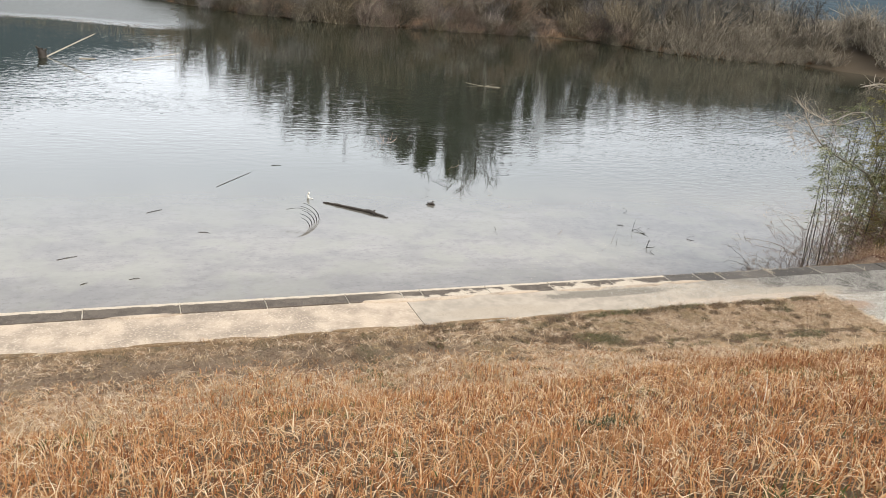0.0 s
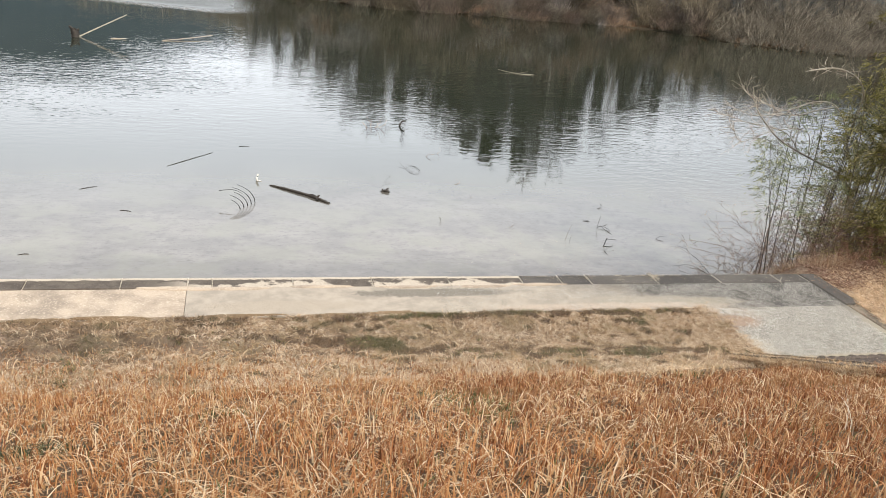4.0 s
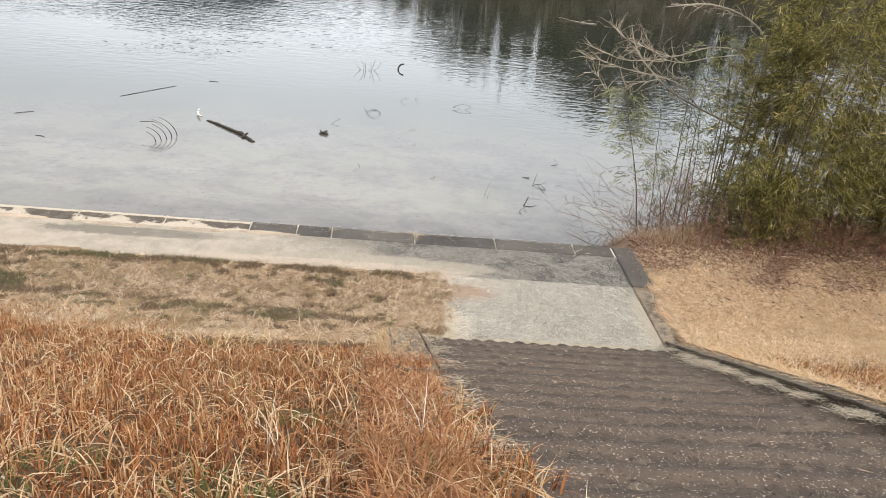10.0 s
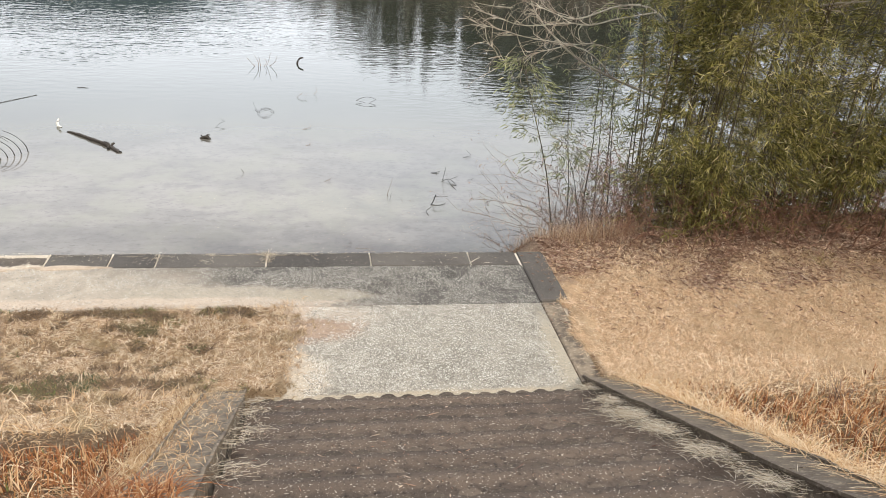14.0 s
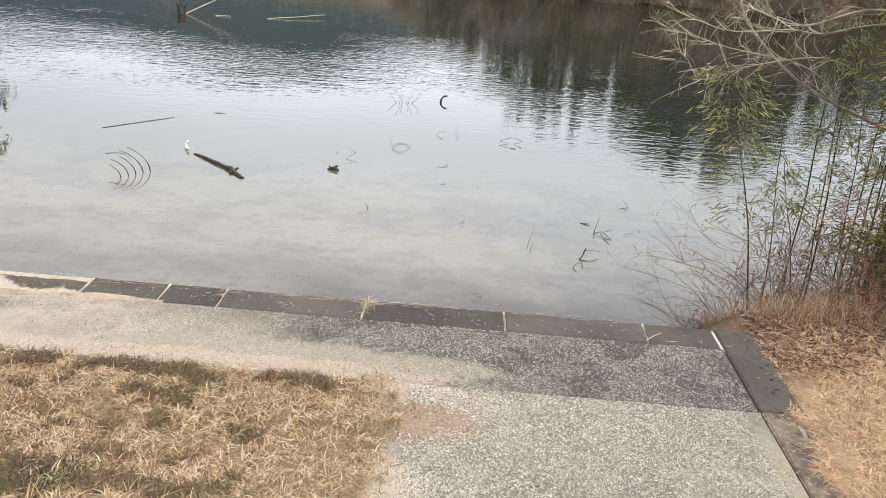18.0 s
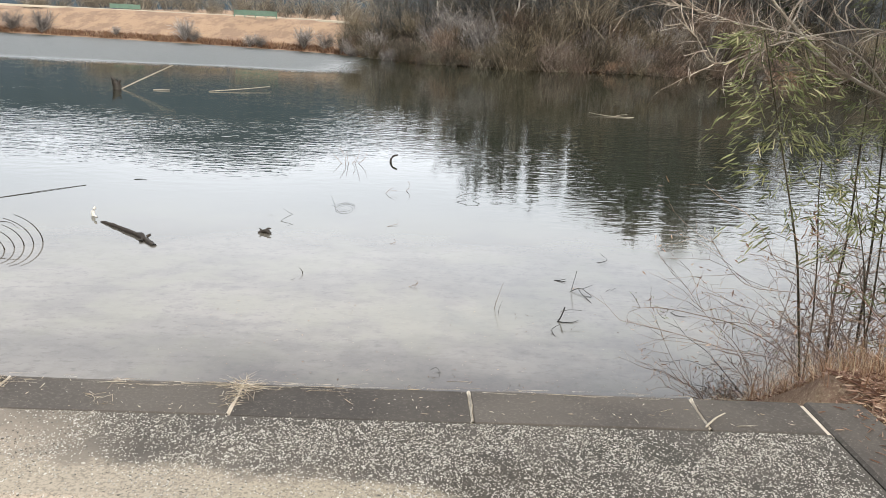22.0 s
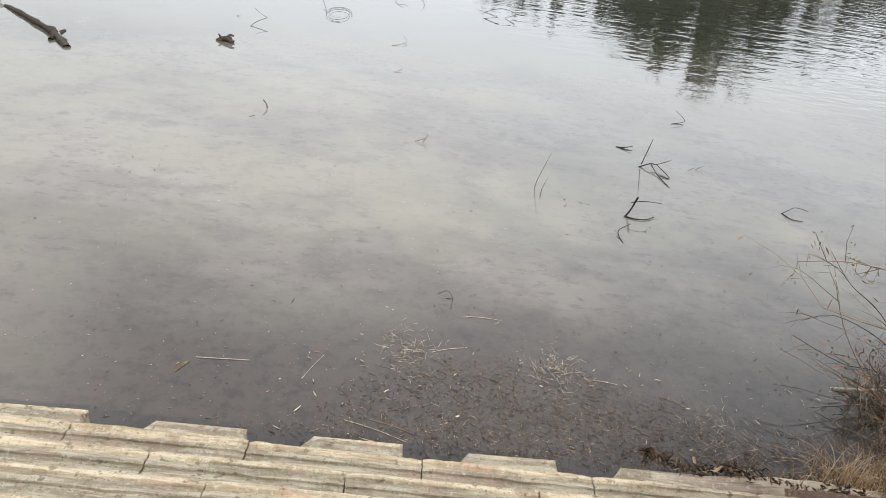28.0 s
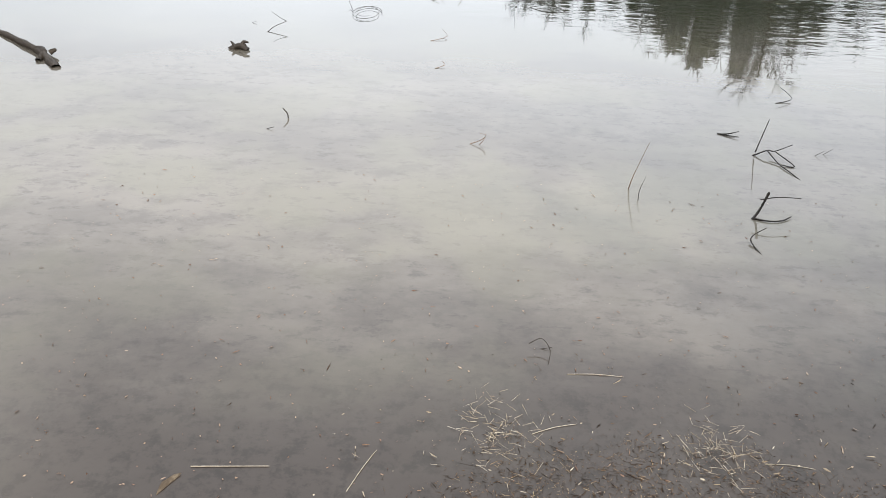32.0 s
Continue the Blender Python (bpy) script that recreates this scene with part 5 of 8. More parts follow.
stubble("short_grass", "flattened short straw-coloured grass below the bank", 46000, -6, 12.6, 7.0, 10.0, short_keep, 0.03, 0.09, M_STUBBLE, 0.8, 1.6)
stubble("lying_straw", "pale lying straw over the short grass", 150000, 4.5, 13.2, 7.3, 10.06, straw_keep, 0.025, 0.10, M_LYING, 1.1, 1.65, 0.005, 0.012)
stubble("lying_straw", "pale lying straw over the short grass", 60000, -6, 4.6, 7.6, 10.05, straw_keep, 0.04, 0.12, M_LYING, 1.2, 1.62)
stubble("lying_straw", "pale lying straw on the dry lawn", 70000, 15.81, 21.5, 7.9, 11.4, lawn_keep, 0.03, 0.13, M_LAWN, 1.25, 1.65, 0.004, 0.010)
stubble("lying_straw", "pale lying straw creeping over the side beam", 9000, 15.6, 15.86, 8.2, 10.0, lambda x, y: x > 15.67 + 0.06 * np.sin(y * 6) + 0.03 * np.sin(y * 19), 0.03, 0.10, M_LAWN, 1.0, 1.6, 0.004, 0.009)
stubble("short_grass", "trodden pale dry lawn beside the terrace", 60000, 15.86, 26, 7.6, 11.6, lambda x, y: rng.uniform(size=x.shape) < np.interp(y, [9.5, 11.3], [1, 0.3]), 0.03, 0.11, M_LAWN)
stubble("short_grass", "trodden dry grass along the crest of the bank", 42000, -9, 27, -3.2, 0.5, lambda x, y: ~((x > 11.9) & (x < 15.8) & (y > 0.1)), 0.06, 0.17, M_STUBBLE, 0.8, 1.6, 0.012, 0.026)
M_WEED = leafy("dark_weeds", [(0.0, (0.028, 0.036, 0.014)), (0.6, (0.07, 0.08, 0.03)), (1.0, (0.16, 0.16, 0.07))])
stubble("green_tuft", "grey-green weed clump among the fallen leaves", 700, 19.0, 20.4, 10.4, 11.4, lambda x, y: ((x - 19.75) / 0.45) ** 2 + ((y - 10.95) / 0.3) ** 2 < rng.uniform(0.0, 1.0, x.shape), 0.05, 0.16, M_MIXED, 0.3, 1.3)
M_THATCH = leafy("dark_thatch", [(0.0, (0.07, 0.042, 0.025)), (0.5, (0.15, 0.094, 0.05)), (1.0, (0.27, 0.175, 0.098))], patch=(0.10, 0.095, 0.035), patch_scale=1.3, translucent=0)
stubble("dead_thatch", "dark brown dead thatch in the short grass", 40000, -6, 4.0, 7.9, 10.0, lambda x, y: (dark_patch(x, y) | mud_line(x, y) & (rng.uniform(size=x.shape) < 0.3)) & (y < 9.9 + 0.08 * np.sin(x * 3.1)), 0.02, 0.07, M_THATCH, 0.7, 1.6)
stubble("dead_thatch", "dark brown dead thatch clumps in the short grass", 190000, 4.0, 12.5, 7.8, 10.02, lambda x, y: dark_patch(x, y) & (y < 9.95 + 0.08 * np.sin(x * 3.1)), 0.02, 0.095, M_THATCH, 0.5, 1.5)
stubble("mixed_tuft", "half-green tufts among the dead thatch", 60000, 4.0, 12.3, 8.0, 9.95, lambda x, y: dark_patch(x, y) & (field(x, y, 1.7, 88.0) + 0.25 * np.exp(-((y - 8.4) / 0.2) ** 2) > 0.18), 0.02, 0.09, M_GREEN, 0.5, 1.5)
stubble("green_tuft", "dark green weed patch in the short grass", 3400, 10.1, 11.1, 8.1, 8.75, lambda x, y: ((x - 10.62) / 0.34) ** 2 + ((y - 8.42) / 0.24) ** 2 < rng.uniform(0.2, 1.1, x.shape), 0.03, 0.09, M_WEED)
stubble("green_tuft", "dark green weed patch in the short grass", 500, 11.0, 11.6, 8.1, 8.7, lambda x, y: ((x - 11.3) / 0.26) ** 2 + ((y - 8.4) / 0.16) ** 2 < rng.uniform(0.1, 1.0, x.shape), 0.03, 0.08, M_WEED)
stubble("green_tuft", "dark green weed patch in the dry grass", 700, 3.1, 4.1, 4.0, 4.8, lambda x, y: ((x - 3.6) / 0.32) ** 2 + ((y - 4.4) / 0.24) ** 2 < rng.uniform(0.1, 1.1, x.shape), 0.06, 0.16, M_WEED, 0.4, 1.2)
stubble("green_tuft", "green weed clump by the grass edge", 420, 9.2, 9.7, 9.8, 10.05, lambda x, y: ((x - 9.45) / 0.25) ** 2 + ((y - 9.92) / 0.12) ** 2 < rng.uniform(0.1, 1.0, x.shape), 0.03, 0.08, M_GREEN)
stubble("green_tuft", "green weeds in the short grass by the terrace", 500, 10.6, 11.6, 9.3, 9.85, lambda x, y: ((x - 11.1) / 0.5) ** 2 + ((y - 9.6) / 0.25) ** 2 < rng.uniform(0.0, 0.8, x.shape), 0.03, 0.07, M_GREEN)


def straw_pile(x, y, z, spread, n, length, label="heap of pale dead straw beside the curb", slope=0.0):
    px, py = rng.normal(0, spread, n), rng.normal(0, spread * 1.3, n)
    base = np.stack([px, py, np.abs(rng.normal(0, 0.02, n)) - py * slope], 1)
    a = rng.uniform(0, 2 * np.pi, n)
    way = np.stack([np.cos(a), np.sin(a), rng.uniform(-0.03, 0.10, n) - np.sin(a) * slope], 1)
    L = length * rng.uniform(0.4, 1.2, n)
    mid, tip = base + way * L[:, None] * 0.5, base + way * L[:, None] * np.array([[1, 1, 0.55]])
    r = rng.uniform(0.0007, 0.0016, n)
    v = [tubes(base, mid, r, r, 3), tubes(mid, tip, r, r * 0.4, 3)]
    return thing("straw_heap", label, "straw", group="straw heaps", kind="stuff", at=(x, y, z), data=np_mesh("straw_heap", v), material=M_STRAW)


def stair_z(y):
    return 2.73 + (FOOT_Y - y) * SLOPE


for x, y, s, n in ((15.36, 8.0, 0.05, 60), (15.35, 7.45, 0.07, 130), (15.26, 6.95, 0.10, 320), (15.3, 6.5, 0.09, 260), (15.34, 5.9, 0.10, 240), (15.33, 5.3, 0.08, 160), (15.34, 4.6, 0.10, 220), (15.35, 3.8, 0.09, 160), (15.35, 3.0, 0.09, 140),
                   (12.27, 7.95, 0.05, 40), (12.25, 7.55, 0.10, 70), (12.26, 6.95, 0.11, 90), (12.25, 6.6, 0.06, 40), (12.24, 6.0, 0.12, 80), (12.26, 5.1, 0.09, 60), (12.24, 4.4, 0.11, 70), (12.26, 3.3, 0.09, 70)):
    straw_pile(x, y, stair_z(y) + 0.03, s, int(n * 1.9), 0.10, slope=SLOPE)


def straw_line(x0, x1, y0, y1, n, label):
    """Straws lying along the beam."""
    p = np.stack([rng.uniform(x0, x1, n), rng.uniform(y0, y1, n), np.full(n, PAVE + 0.016)], 1)
    a = rng.normal(0, 0.22, n) + np.pi * rng.integers(0, 2, n)
    L = rng.uniform(0.04, 0.22, n)
    q = p + np.stack([np.cos(a), np.sin(a) * 0.5, np.zeros(n)], 1) * L[:, None]
    r = rng.uniform(0.0006, 0.0012, n)
    thing("straw_drift", label, "straw", group="straw heaps", kind="stuff", data=np_mesh("straw_drift", [tubes(p, q, r, r * 0.5, 3)]), material=M_STRAW)


straw_pile(12.21, 11.15, PAVE + 0.006, 0.03, 90, 0.10, "bundle of pale straw caught in a beam joint")
straw_pile(12.2, 11.0, PAVE + 0.004, 0.025, 50, 0.05, "bundle of pale straw caught in a beam joint")
straw_pile(10.9, 11.08, PAVE + 0.006, 0.03, 35, 0.06, "bundle of pale straw caught in a beam joint")
straw_pile(11.5, 10.96, PAVE + 0.010, 0.03, 16, 0.07, "small tuft of dead straw on the beam")
straw_line(11.4, 12.9, 11.13, 11.23, 60, "pale straw strewn along the beam edge")
straw_line(9.0, 11.4, 11.12, 11.23, 45, "pale straw strewn along the beam edge")
straw_line(12.9, 15.2, 11.16, 11.23, 22, "pale straw strewn along the beam edge")

# fallen leaves under the bamboo
n = 110000
base = scatter(n, 15.82, 26, 9.2, 13.4, lambda x, y: rng.uniform(size=x.shape) < np.clip((y - 10.12 + 0.6 * field(x, y, 1.1, 55.0)) / 0.7, 0.03, 1) * np.interp(x, [20, 24], [1, 0.5]))
base[:, 2] += rng.uniform(0.02, 0.055, len(base))
thing("leaf_litter", "brown fallen bamboo leaves on the earth", "leaves", kind="stuff", data=np_mesh("leaf_litter", [leaves(base, np.stack([rng.normal(size=len(base)), rng.normal(size=len(base)), rng.normal(size=len(base)) * 0.12], 1), rng.uniform(0.05, 0.11, len(base)), rng.uniform(0.010, 0.02, len(base)))]), material=M_LITTER)


n = 170
p = np.stack([rng.normal(15.68, 0.10, n), rng.uniform(8.4, 11.3, n), np.full(n, PAVE + 0.016)], 1)
thing("leaf_litter", "dry leaves and straw bits blown onto the side beam", "leaves", kind="stuff", data=np_mesh("leaf_litter", [leaves(p, np.stack([rng.normal(size=n), rng.normal(size=n), np.zeros(n)], 1), rng.uniform(0.02, 0.08, n), rng.uniform(0.004, 0.014, n))]), material=M_LITTER)


# ---------------------------------------------------------------- bamboo and shrubs on the shore
def culm_line(x, y, z, h, lx, ly, n=7):
    """A culm that rises and bows over."""
    k = np.linspace(0, 1, n)
    return np.stack([x + lx * k ** 2, y + ly * k ** 2, z + h * (k - 0.06 * k ** 3)], 1)


def bamboo_sprays(line, count, low, top_bias, reach, gaps, seed, per=13):
    """Drooping side twigs along a culm, each with a plume of leaves at its end; gaps: how much of the crown is left open."""
    k = np.linspace(0, 1, len(line))
    t = low + (1 - low) * rng.uniform(size=count) ** top_bias
    p = np.stack([np.interp(t, k, line[:, c]) for c in range(3)], 1)
    a = rng.uniform(0, 2 * np.pi, count)
    out = reach * rng.uniform(0.35, 1.1, count) * np.interp(t, [low, 1], [1.15, 0.6])
    q = p + np.stack([np.cos(a) * out, np.sin(a) * out, 0.12 - 0.35 * out], 1)
    open_ = np.array([noise.noise(Vector((b[0] * 0.85, b[1] * 0.85, b[2] * 1.15 + seed))) + 0.5 * noise.noise(Vector((b[0] * 2.1, b[1] * 2.1, b[2] * 2.1 + seed))) for b in q])
    keep = open_ + rng.normal(0, 0.12, count) > gaps
    p, q, a = p[keep], q[keep], a[keep]
    n = len(p)
    s = rng.uniform(0.35, 1.08, (n, per))
    base = p[:, None] + (q - p)[:, None] * s[..., None] + rng.normal(0, 0.035, (n, per, 3))
    base[..., 2] -= 0.10 * np.clip(s - 0.6, 0, 1)
    way = unit((q - p)[:, None] + np.array([0, 0, -0.22])) + rng.normal(0, 0.42, (n, per, 3))
    return p, q, base.reshape(-1, 3), way.reshape(-1, 3)


def bamboo(x, y, r, n, h0, h1, leaf_n, label, lean=(-0.2, -0.5), low=0.06, group="bamboo on the shore", gaps=-0.02, top_bias=0.62):
    root = thing("bamboo_clump", label, "bamboo", group=group, at=(x, y, 0))
    lv, lw = [], []
    for i in range(n):
        a, q = rng.uniform(0, 2 * np.pi), r * math.sqrt(rng.uniform())
        bx, by = q * math.cos(a) * 1.15, q * math.sin(a)
        bz = float(land(x + bx, y + by))
        h = rng.uniform(h0, h1)
        line = culm_line(bx, by, bz - 0.05, h, lean[0] * h / 5 + rng.normal(0, 0.35) + bx * 0.25, lean[1] * h / 5 + rng.normal(0, 0.3) + by * 0.2)
        rad = rng.uniform(0.007, 0.014) * (0.7 if h < 3.7 else 1.0)
        cane = part("culm", np_mesh("culm", [rope(line[::2], rad, rad * 0.3, 5)], True), M_CULM, root)
        world = line + np.array([x, y, 0])
        p0, p1, base, way = bamboo_sprays(world, int(leaf_n * 2.5 / 13 * rng.uniform(0.7, 1.3)), low, top_bias, 0.75 if h > 3 else 0.4, gaps, 3.0)
        off = np.array([x, y, 0])
        if len(p0):
            part("side_growth", np_mesh("side_growth", [tubes(p0 - off, p1 - off, np.full(len(p0), 0.004), np.full(len(p0), 0.002), 3)]), M_CULM, cane, kind="stuff")
            lv.append(base - off)
            lw.append(way)
    p, w = np.concatenate(lv), np.concatenate(lw)
    part("foliage", np_mesh("foliage", [leaves(p, w, rng.uniform(0.08, 0.16, len(p)), rng.uniform(0.010, 0.018, len(p)))]), M_BAMBOO_LEAF, root, "olive-green lance leaves", kind="stuff")
    return root


DENSE = "dense olive-green bamboo clump rising from leaf litter"
for x, y, r, n, h0, h1, m in ((18.3, 12.6, 0.8, 15, 4.2, 6.6, 520), (19.6, 12.4, 0.9, 15, 4.6, 7.0, 520), (21.0, 12.5, 0.9, 15, 4.6, 7.2, 520), (22.5, 12.4, 0.9, 14, 4.6, 7.2, 520), (24.2, 12.5, 1.0, 14, 4.6, 7.2, 520),
                              (18.9, 13.9, 0.9, 14, 5.0, 7.4, 520), (20.8, 14.2, 1.0, 13, 5.2, 7.6, 500), (22.9, 14.2, 1.1, 12, 5.2, 7.6, 500), (25.6, 13.6, 1.2, 14, 5.0, 7.4, 500)):
    bamboo(x, y, r, n, h0, h1, m, DENSE, low=0.04, gaps=-0.08, top_bias=1.0)
for x, y in ((20.4, 15.75), (22.4, 15.9)):
    bamboo(x, y, 0.8, 14, 4.6, 7.0, 260, DENSE, low=0.05, gaps=-0.08, top_bias=0.82)
for x in (18.2, 19.1, 20.2, 21.3, 22.5, 23.6, 24.7):
    bamboo(x, 12.0 + 0.15 * math.sin(x * 5), 0.6, 11, 1.2, 3.6, 95, "low leafy bamboo shoots in front of the clump", (-0.1, -0.4), 0.1, gaps=-0.1, top_bias=0.9)


def thin_bamboo(x, y, top, rad, bare, count, reach, label="thin bamboo stem with grey-green leaves at the waterline"):
    """One slender culm, bare below, with loose sprays above."""
    root = thing("slender_bamboo", label, "bamboo", group="thin bamboo at the waterline", at=(x, y, 0))
    bz = float(land(x, y)) - 0.06
    k = np.linspace(0, 1, 7)
    line = np.stack([(top[0] - x) * k ** 1.5, (top[1] - y) * k ** 1.5, bz + (top[2] - bz) * k], 1)
    line[1:-1] += rng.normal(0, 0.012, (5, 3))
    cane = part("culm", np_mesh("culm", [rope(line, rad, rad * 0.35, 6, 0.1)], True), M_DARK_CULM, root)
    for i in range(3, 17):
        q = np.array([np.interp(i / 18, k, line[:, c]) for c in range(3)])
        r = rad * (1 - 0.65 * i / 18)
        part("node", np_mesh("node", [tubes([q - [0, 0, 0.006]], [q + [0, 0, 0.006]], [r * 1.25], [r * 1.2], 6)], True), M_DARK_CULM, cane)
    p0, p1, base, way = bamboo_sprays(line + np.array([x, y, 0]), count, bare, 0.6, reach, -0.25, 8.0, 9)
    off = np.array([x, y, 0])
    mid = (p0 + p1) / 2 + np.array([0, 0, 0.05])
    part("side_growth", np_mesh("side_growth", [tubes(p0 - off, mid - off, np.full(len(p0), 0.0035), np.full(len(p0), 0.0028), 3), tubes(mid - off, p1 - off, np.full(len(p0), 0.0028), np.full(len(p0), 0.0015), 3)]), M_DARK_CULM, root, kind="stuff")
    part("foliage", np_mesh("foliage", [leaves(base - off, way, rng.uniform(0.07, 0.15, len(base)), rng.uniform(0.010, 0.017, len(base)))]), M_SAGE_LEAF, root, "grey-green lance leaves", kind="stuff")
    return root


for x, y, top, rad, bare, count, reach in (
        (16.85, 13.75, (15.85, 13.55, 4.75), 0.014, 0.50, 90, 0.65), (17.35, 14.6, (16.9, 14.6, 4.6), 0.011, 0.45, 30, 0.5), (17.8, 15.1, (17.75, 15.3, 5.2), 0.016, 0.5, 36, 0.5),
        (18.2, 15.2, (18.1, 15.6, 5.4), 0.017, 0.5, 36, 0.5), (18.45, 14.9, (18.4, 15.1, 5.6), 0.015, 0.45, 40, 0.5), (17.65, 14.2, (17.3, 14.0, 4.9), 0.012, 0.45, 34, 0.5),
        (18.0, 13.6, (17.6, 13.3, 5.4), 0.014, 0.4, 50, 0.6), (17.5, 13.2, (17.1, 12.9, 4.4), 0.011, 0.45, 32, 0.5), (18.8, 15.3, (18.9, 15.7, 5.6), 0.016, 0.45, 40, 0.5), (17.15, 13.3, (16.5, 13.0, 3.7), 0.009, 0.5, 22, 0.45)):
    thin_bamboo(x, y, top, rad, bare, count, reach)


def shrub(name, label, x, y, r, stems, h0, h1, twigs, mat, group="", spread=0.9, leaf=None, leaf_n=0, way=(0, 0), thick=0.007, length=0.06):
    """A bare shrub: stems that fan out and arch over, forked into fine curving twigs."""
    root = thing(name, label, "shrub", group=group, at=(x, y, 0))
    tv = []
    ends = []
    for i in range(stems):
        a = rng.uniform(0, 2 * np.pi)
        q = r * rng.uniform() ** 0.5
        p = np.array([q * math.cos(a), q * math.sin(a), 0])
        p[2] = max(float(land(x + p[0], y + p[1])), -0.1) - 0.04
        d = np.array([math.cos(a) * spread + way[0], math.sin(a) * spread + way[1], 1.0]) + rng.normal(0, 0.25, 3)
        d /= np.linalg.norm(d)
        h = rng.uniform(h0, h1)
        pts = [p]
        for s in range(5):
            d = d + rng.normal(0, 0.34, 3) + np.array([way[0] * 0.1, way[1] * 0.1, -0.05])
            d /= np.linalg.norm(d)
            pts.append(pts[-1] + d * h / 5)
        part("stem", np_mesh("stem", [rope(pts, thick * rng.uniform(0.7, 1.4), thick * 0.35, 5)], True), mat, root)
        for t in range(twigs):
            k = rng.integers(1, 5)
            b = pts[k] + (pts[k + 1] - pts[k]) * rng.uniform()
            w = unit(d + rng.normal(0, 0.6, 3))
            L = rng.uniform(0.14, 0.36) * h
            rr = thick * 0.5
            for s in range(4):
                e = b + w * L / 4
                tv.append((b, e, rr, rr * 0.8))
                if s > 0 and rng.uniform() < 0.7:
                    f = e + unit(w + rng.normal(0, 0.7, 3)) * L * rng.uniform(0.15, 0.35)
                    tv.append((e, f, rr * 0.7, rr * 0.4))
                    ends.append(f)
                b, rr = e, rr * 0.8
                w = unit(w + rng.normal(0, 0.22, 3) + np.array([0, 0, -0.08]))
            ends.append(b)
    c = [np.array(q) for q in zip(*tv)]
    part("twig_growth", np_mesh("twig_growth", [tubes(c[0], c[1], c[2], c[3], 3)]), mat, root, kind="stuff")
    if leaf:
        e = np.array(ends)
        p = e[rng.integers(0, len(e), leaf_n)] + rng.normal(0, 0.03, (leaf_n, 3))
        part("foliage", np_mesh("foliage", [leaves(p, rng.normal(size=(leaf_n, 3)) + np.array([[0, 0, -0.4]]), rng.uniform(length * 0.7, length * 1.6, leaf_n), rng.uniform(0.008, 0.016, leaf_n))]), leaf, root, kind="stuff")
    return root


SH = "shrubs at the shore"
for x, y, h, n in ((16.75, 12.4, 0.35, 2), (17.0, 13.4, 0.8, 5), (17.15, 12.7, 0.7, 4), (17.1, 13.8, 1.6, 10), (17.2, 14.5, 1.6, 10), (17.4, 12.4, 1.5, 9), (17.5, 15.0, 1.6, 9), (17.7, 14.0, 2.0, 9), (17.9, 12.9, 1.8, 8), (17.0, 14.9, 1.2, 9)):
    shrub("bare_shrub", "bare pinkish-brown twiggy shrub arching over the water", x, y, 0.30, n + 4, h * 0.9, h * 1.55, 11, M_TWIG, SH, 0.34, M_LITTER, 260, (-0.06, 0.1), 0.006, 0.045)
for x in np.arange(17.0, 26.0, 0.6):
    shrub("undergrowth_shrub", "low reddish-brown dead undergrowth beneath the bamboo", float(x), 11.75 + 0.2 * math.sin(x * 3), 0.45, 11, 0.5, 1.35, 7, M_RUST_TWIG, "undergrowth", 0.7, M_RUST_LEAF, 330, (0, -0.1))
for x in np.arange(17.8, 26.0, 0.9):
    shrub("undergrowth_shrub", "reddish-brown dead undergrowth among the bamboo stems", float(x), 12.7 + 0.2 * math.sin(x * 4), 0.5, 8, 0.7, 1.7, 7, M_RUST_TWIG, "undergrowth", 0.5, M_RUST_LEAF, 260, (0, -0.15))
shrub("tangled_shrub", "pale tangled bare shrub before the bamboo", 23.2, 11.6, 0.4, 11, 1.0, 1.9, 9, M_PALE_TWIG, SH, 0.7, None, 0, (-0.3, -0.2), 0.008)
shrub("tangled_shrub", "pale tangled bare shrub before the bamboo", 21.9, 11.8, 0.4, 8, 1.0, 2.2, 8, M_PALE_TWIG, SH, 0.6, None, 0, (0.1, -0.2), 0.008)
for x, y, h in ((17.15, 15.6, 0.75), (17.4, 16.0, 0.85), (17.65, 16.5, 0.9), (17.9, 16.0, 1.0)):
    shrub("waterside_brush", "dark tangled brushwood leaning out of the shore", x, y, 0.2, 13, h * 0.5, h * 1.0, 10, M_TWIG_BRUSH, SH, 0.6, M_LITTER, 120, (-0.4, 0.22), 0.005, 0.035)
for x, y in ((16.95, 15.85), (17.15, 15.65), (17.3, 16.05)):
    shrub("waterside_brush", "dense dark brush with small dull leaves at the waterline", x, y, 0.2, 20, 0.3, 0.75, 10, M_TWIG_BRUSH, SH, 0.55, M_OLIVE, 260, (-0.15, 0.05), 0.004, 0.028)
for x, y, n, h in ((15.85, 11.95, 130, 0.24), (16.0, 12.3, 200, 0.34), (16.2, 12.75, 200, 0.42), (16.1, 11.6, 160, 0.28), (16.45, 11.75, 300, 0.42), (16.9, 11.85, 300, 0.5), (16.45, 12.25, 360, 0.55), (16.7, 12.6, 360, 0.6), (16.8, 13.2, 340, 0.65), (16.6, 13.6, 260, 0.55), (17.2, 14.4, 260, 0.7), (17.1, 15.2, 240, 0.6), (17.4, 12.3, 260, 0.6)):
    p = np.stack([rng.normal(0, 0.2, n), rng.normal(0, 0.18, n), np.zeros(n)], 1)
    p[:, 2] = np.maximum(land(x + p[:, 0], y + p[:, 1]), -0.1) - 0.02
    thing("dry_reeds", "clump of rusty dry reeds at the shore", "reeds", group="reed clumps", at=(x, y, 0), kind="stuff", data=np_mesh("dry_reeds", [blades(p, h * rng.uniform(0.45, 1.2, n), rng.uniform(0.004, 0.008, n), rng.uniform(0.1, 1.0, n), 3)]), material=M_REED)

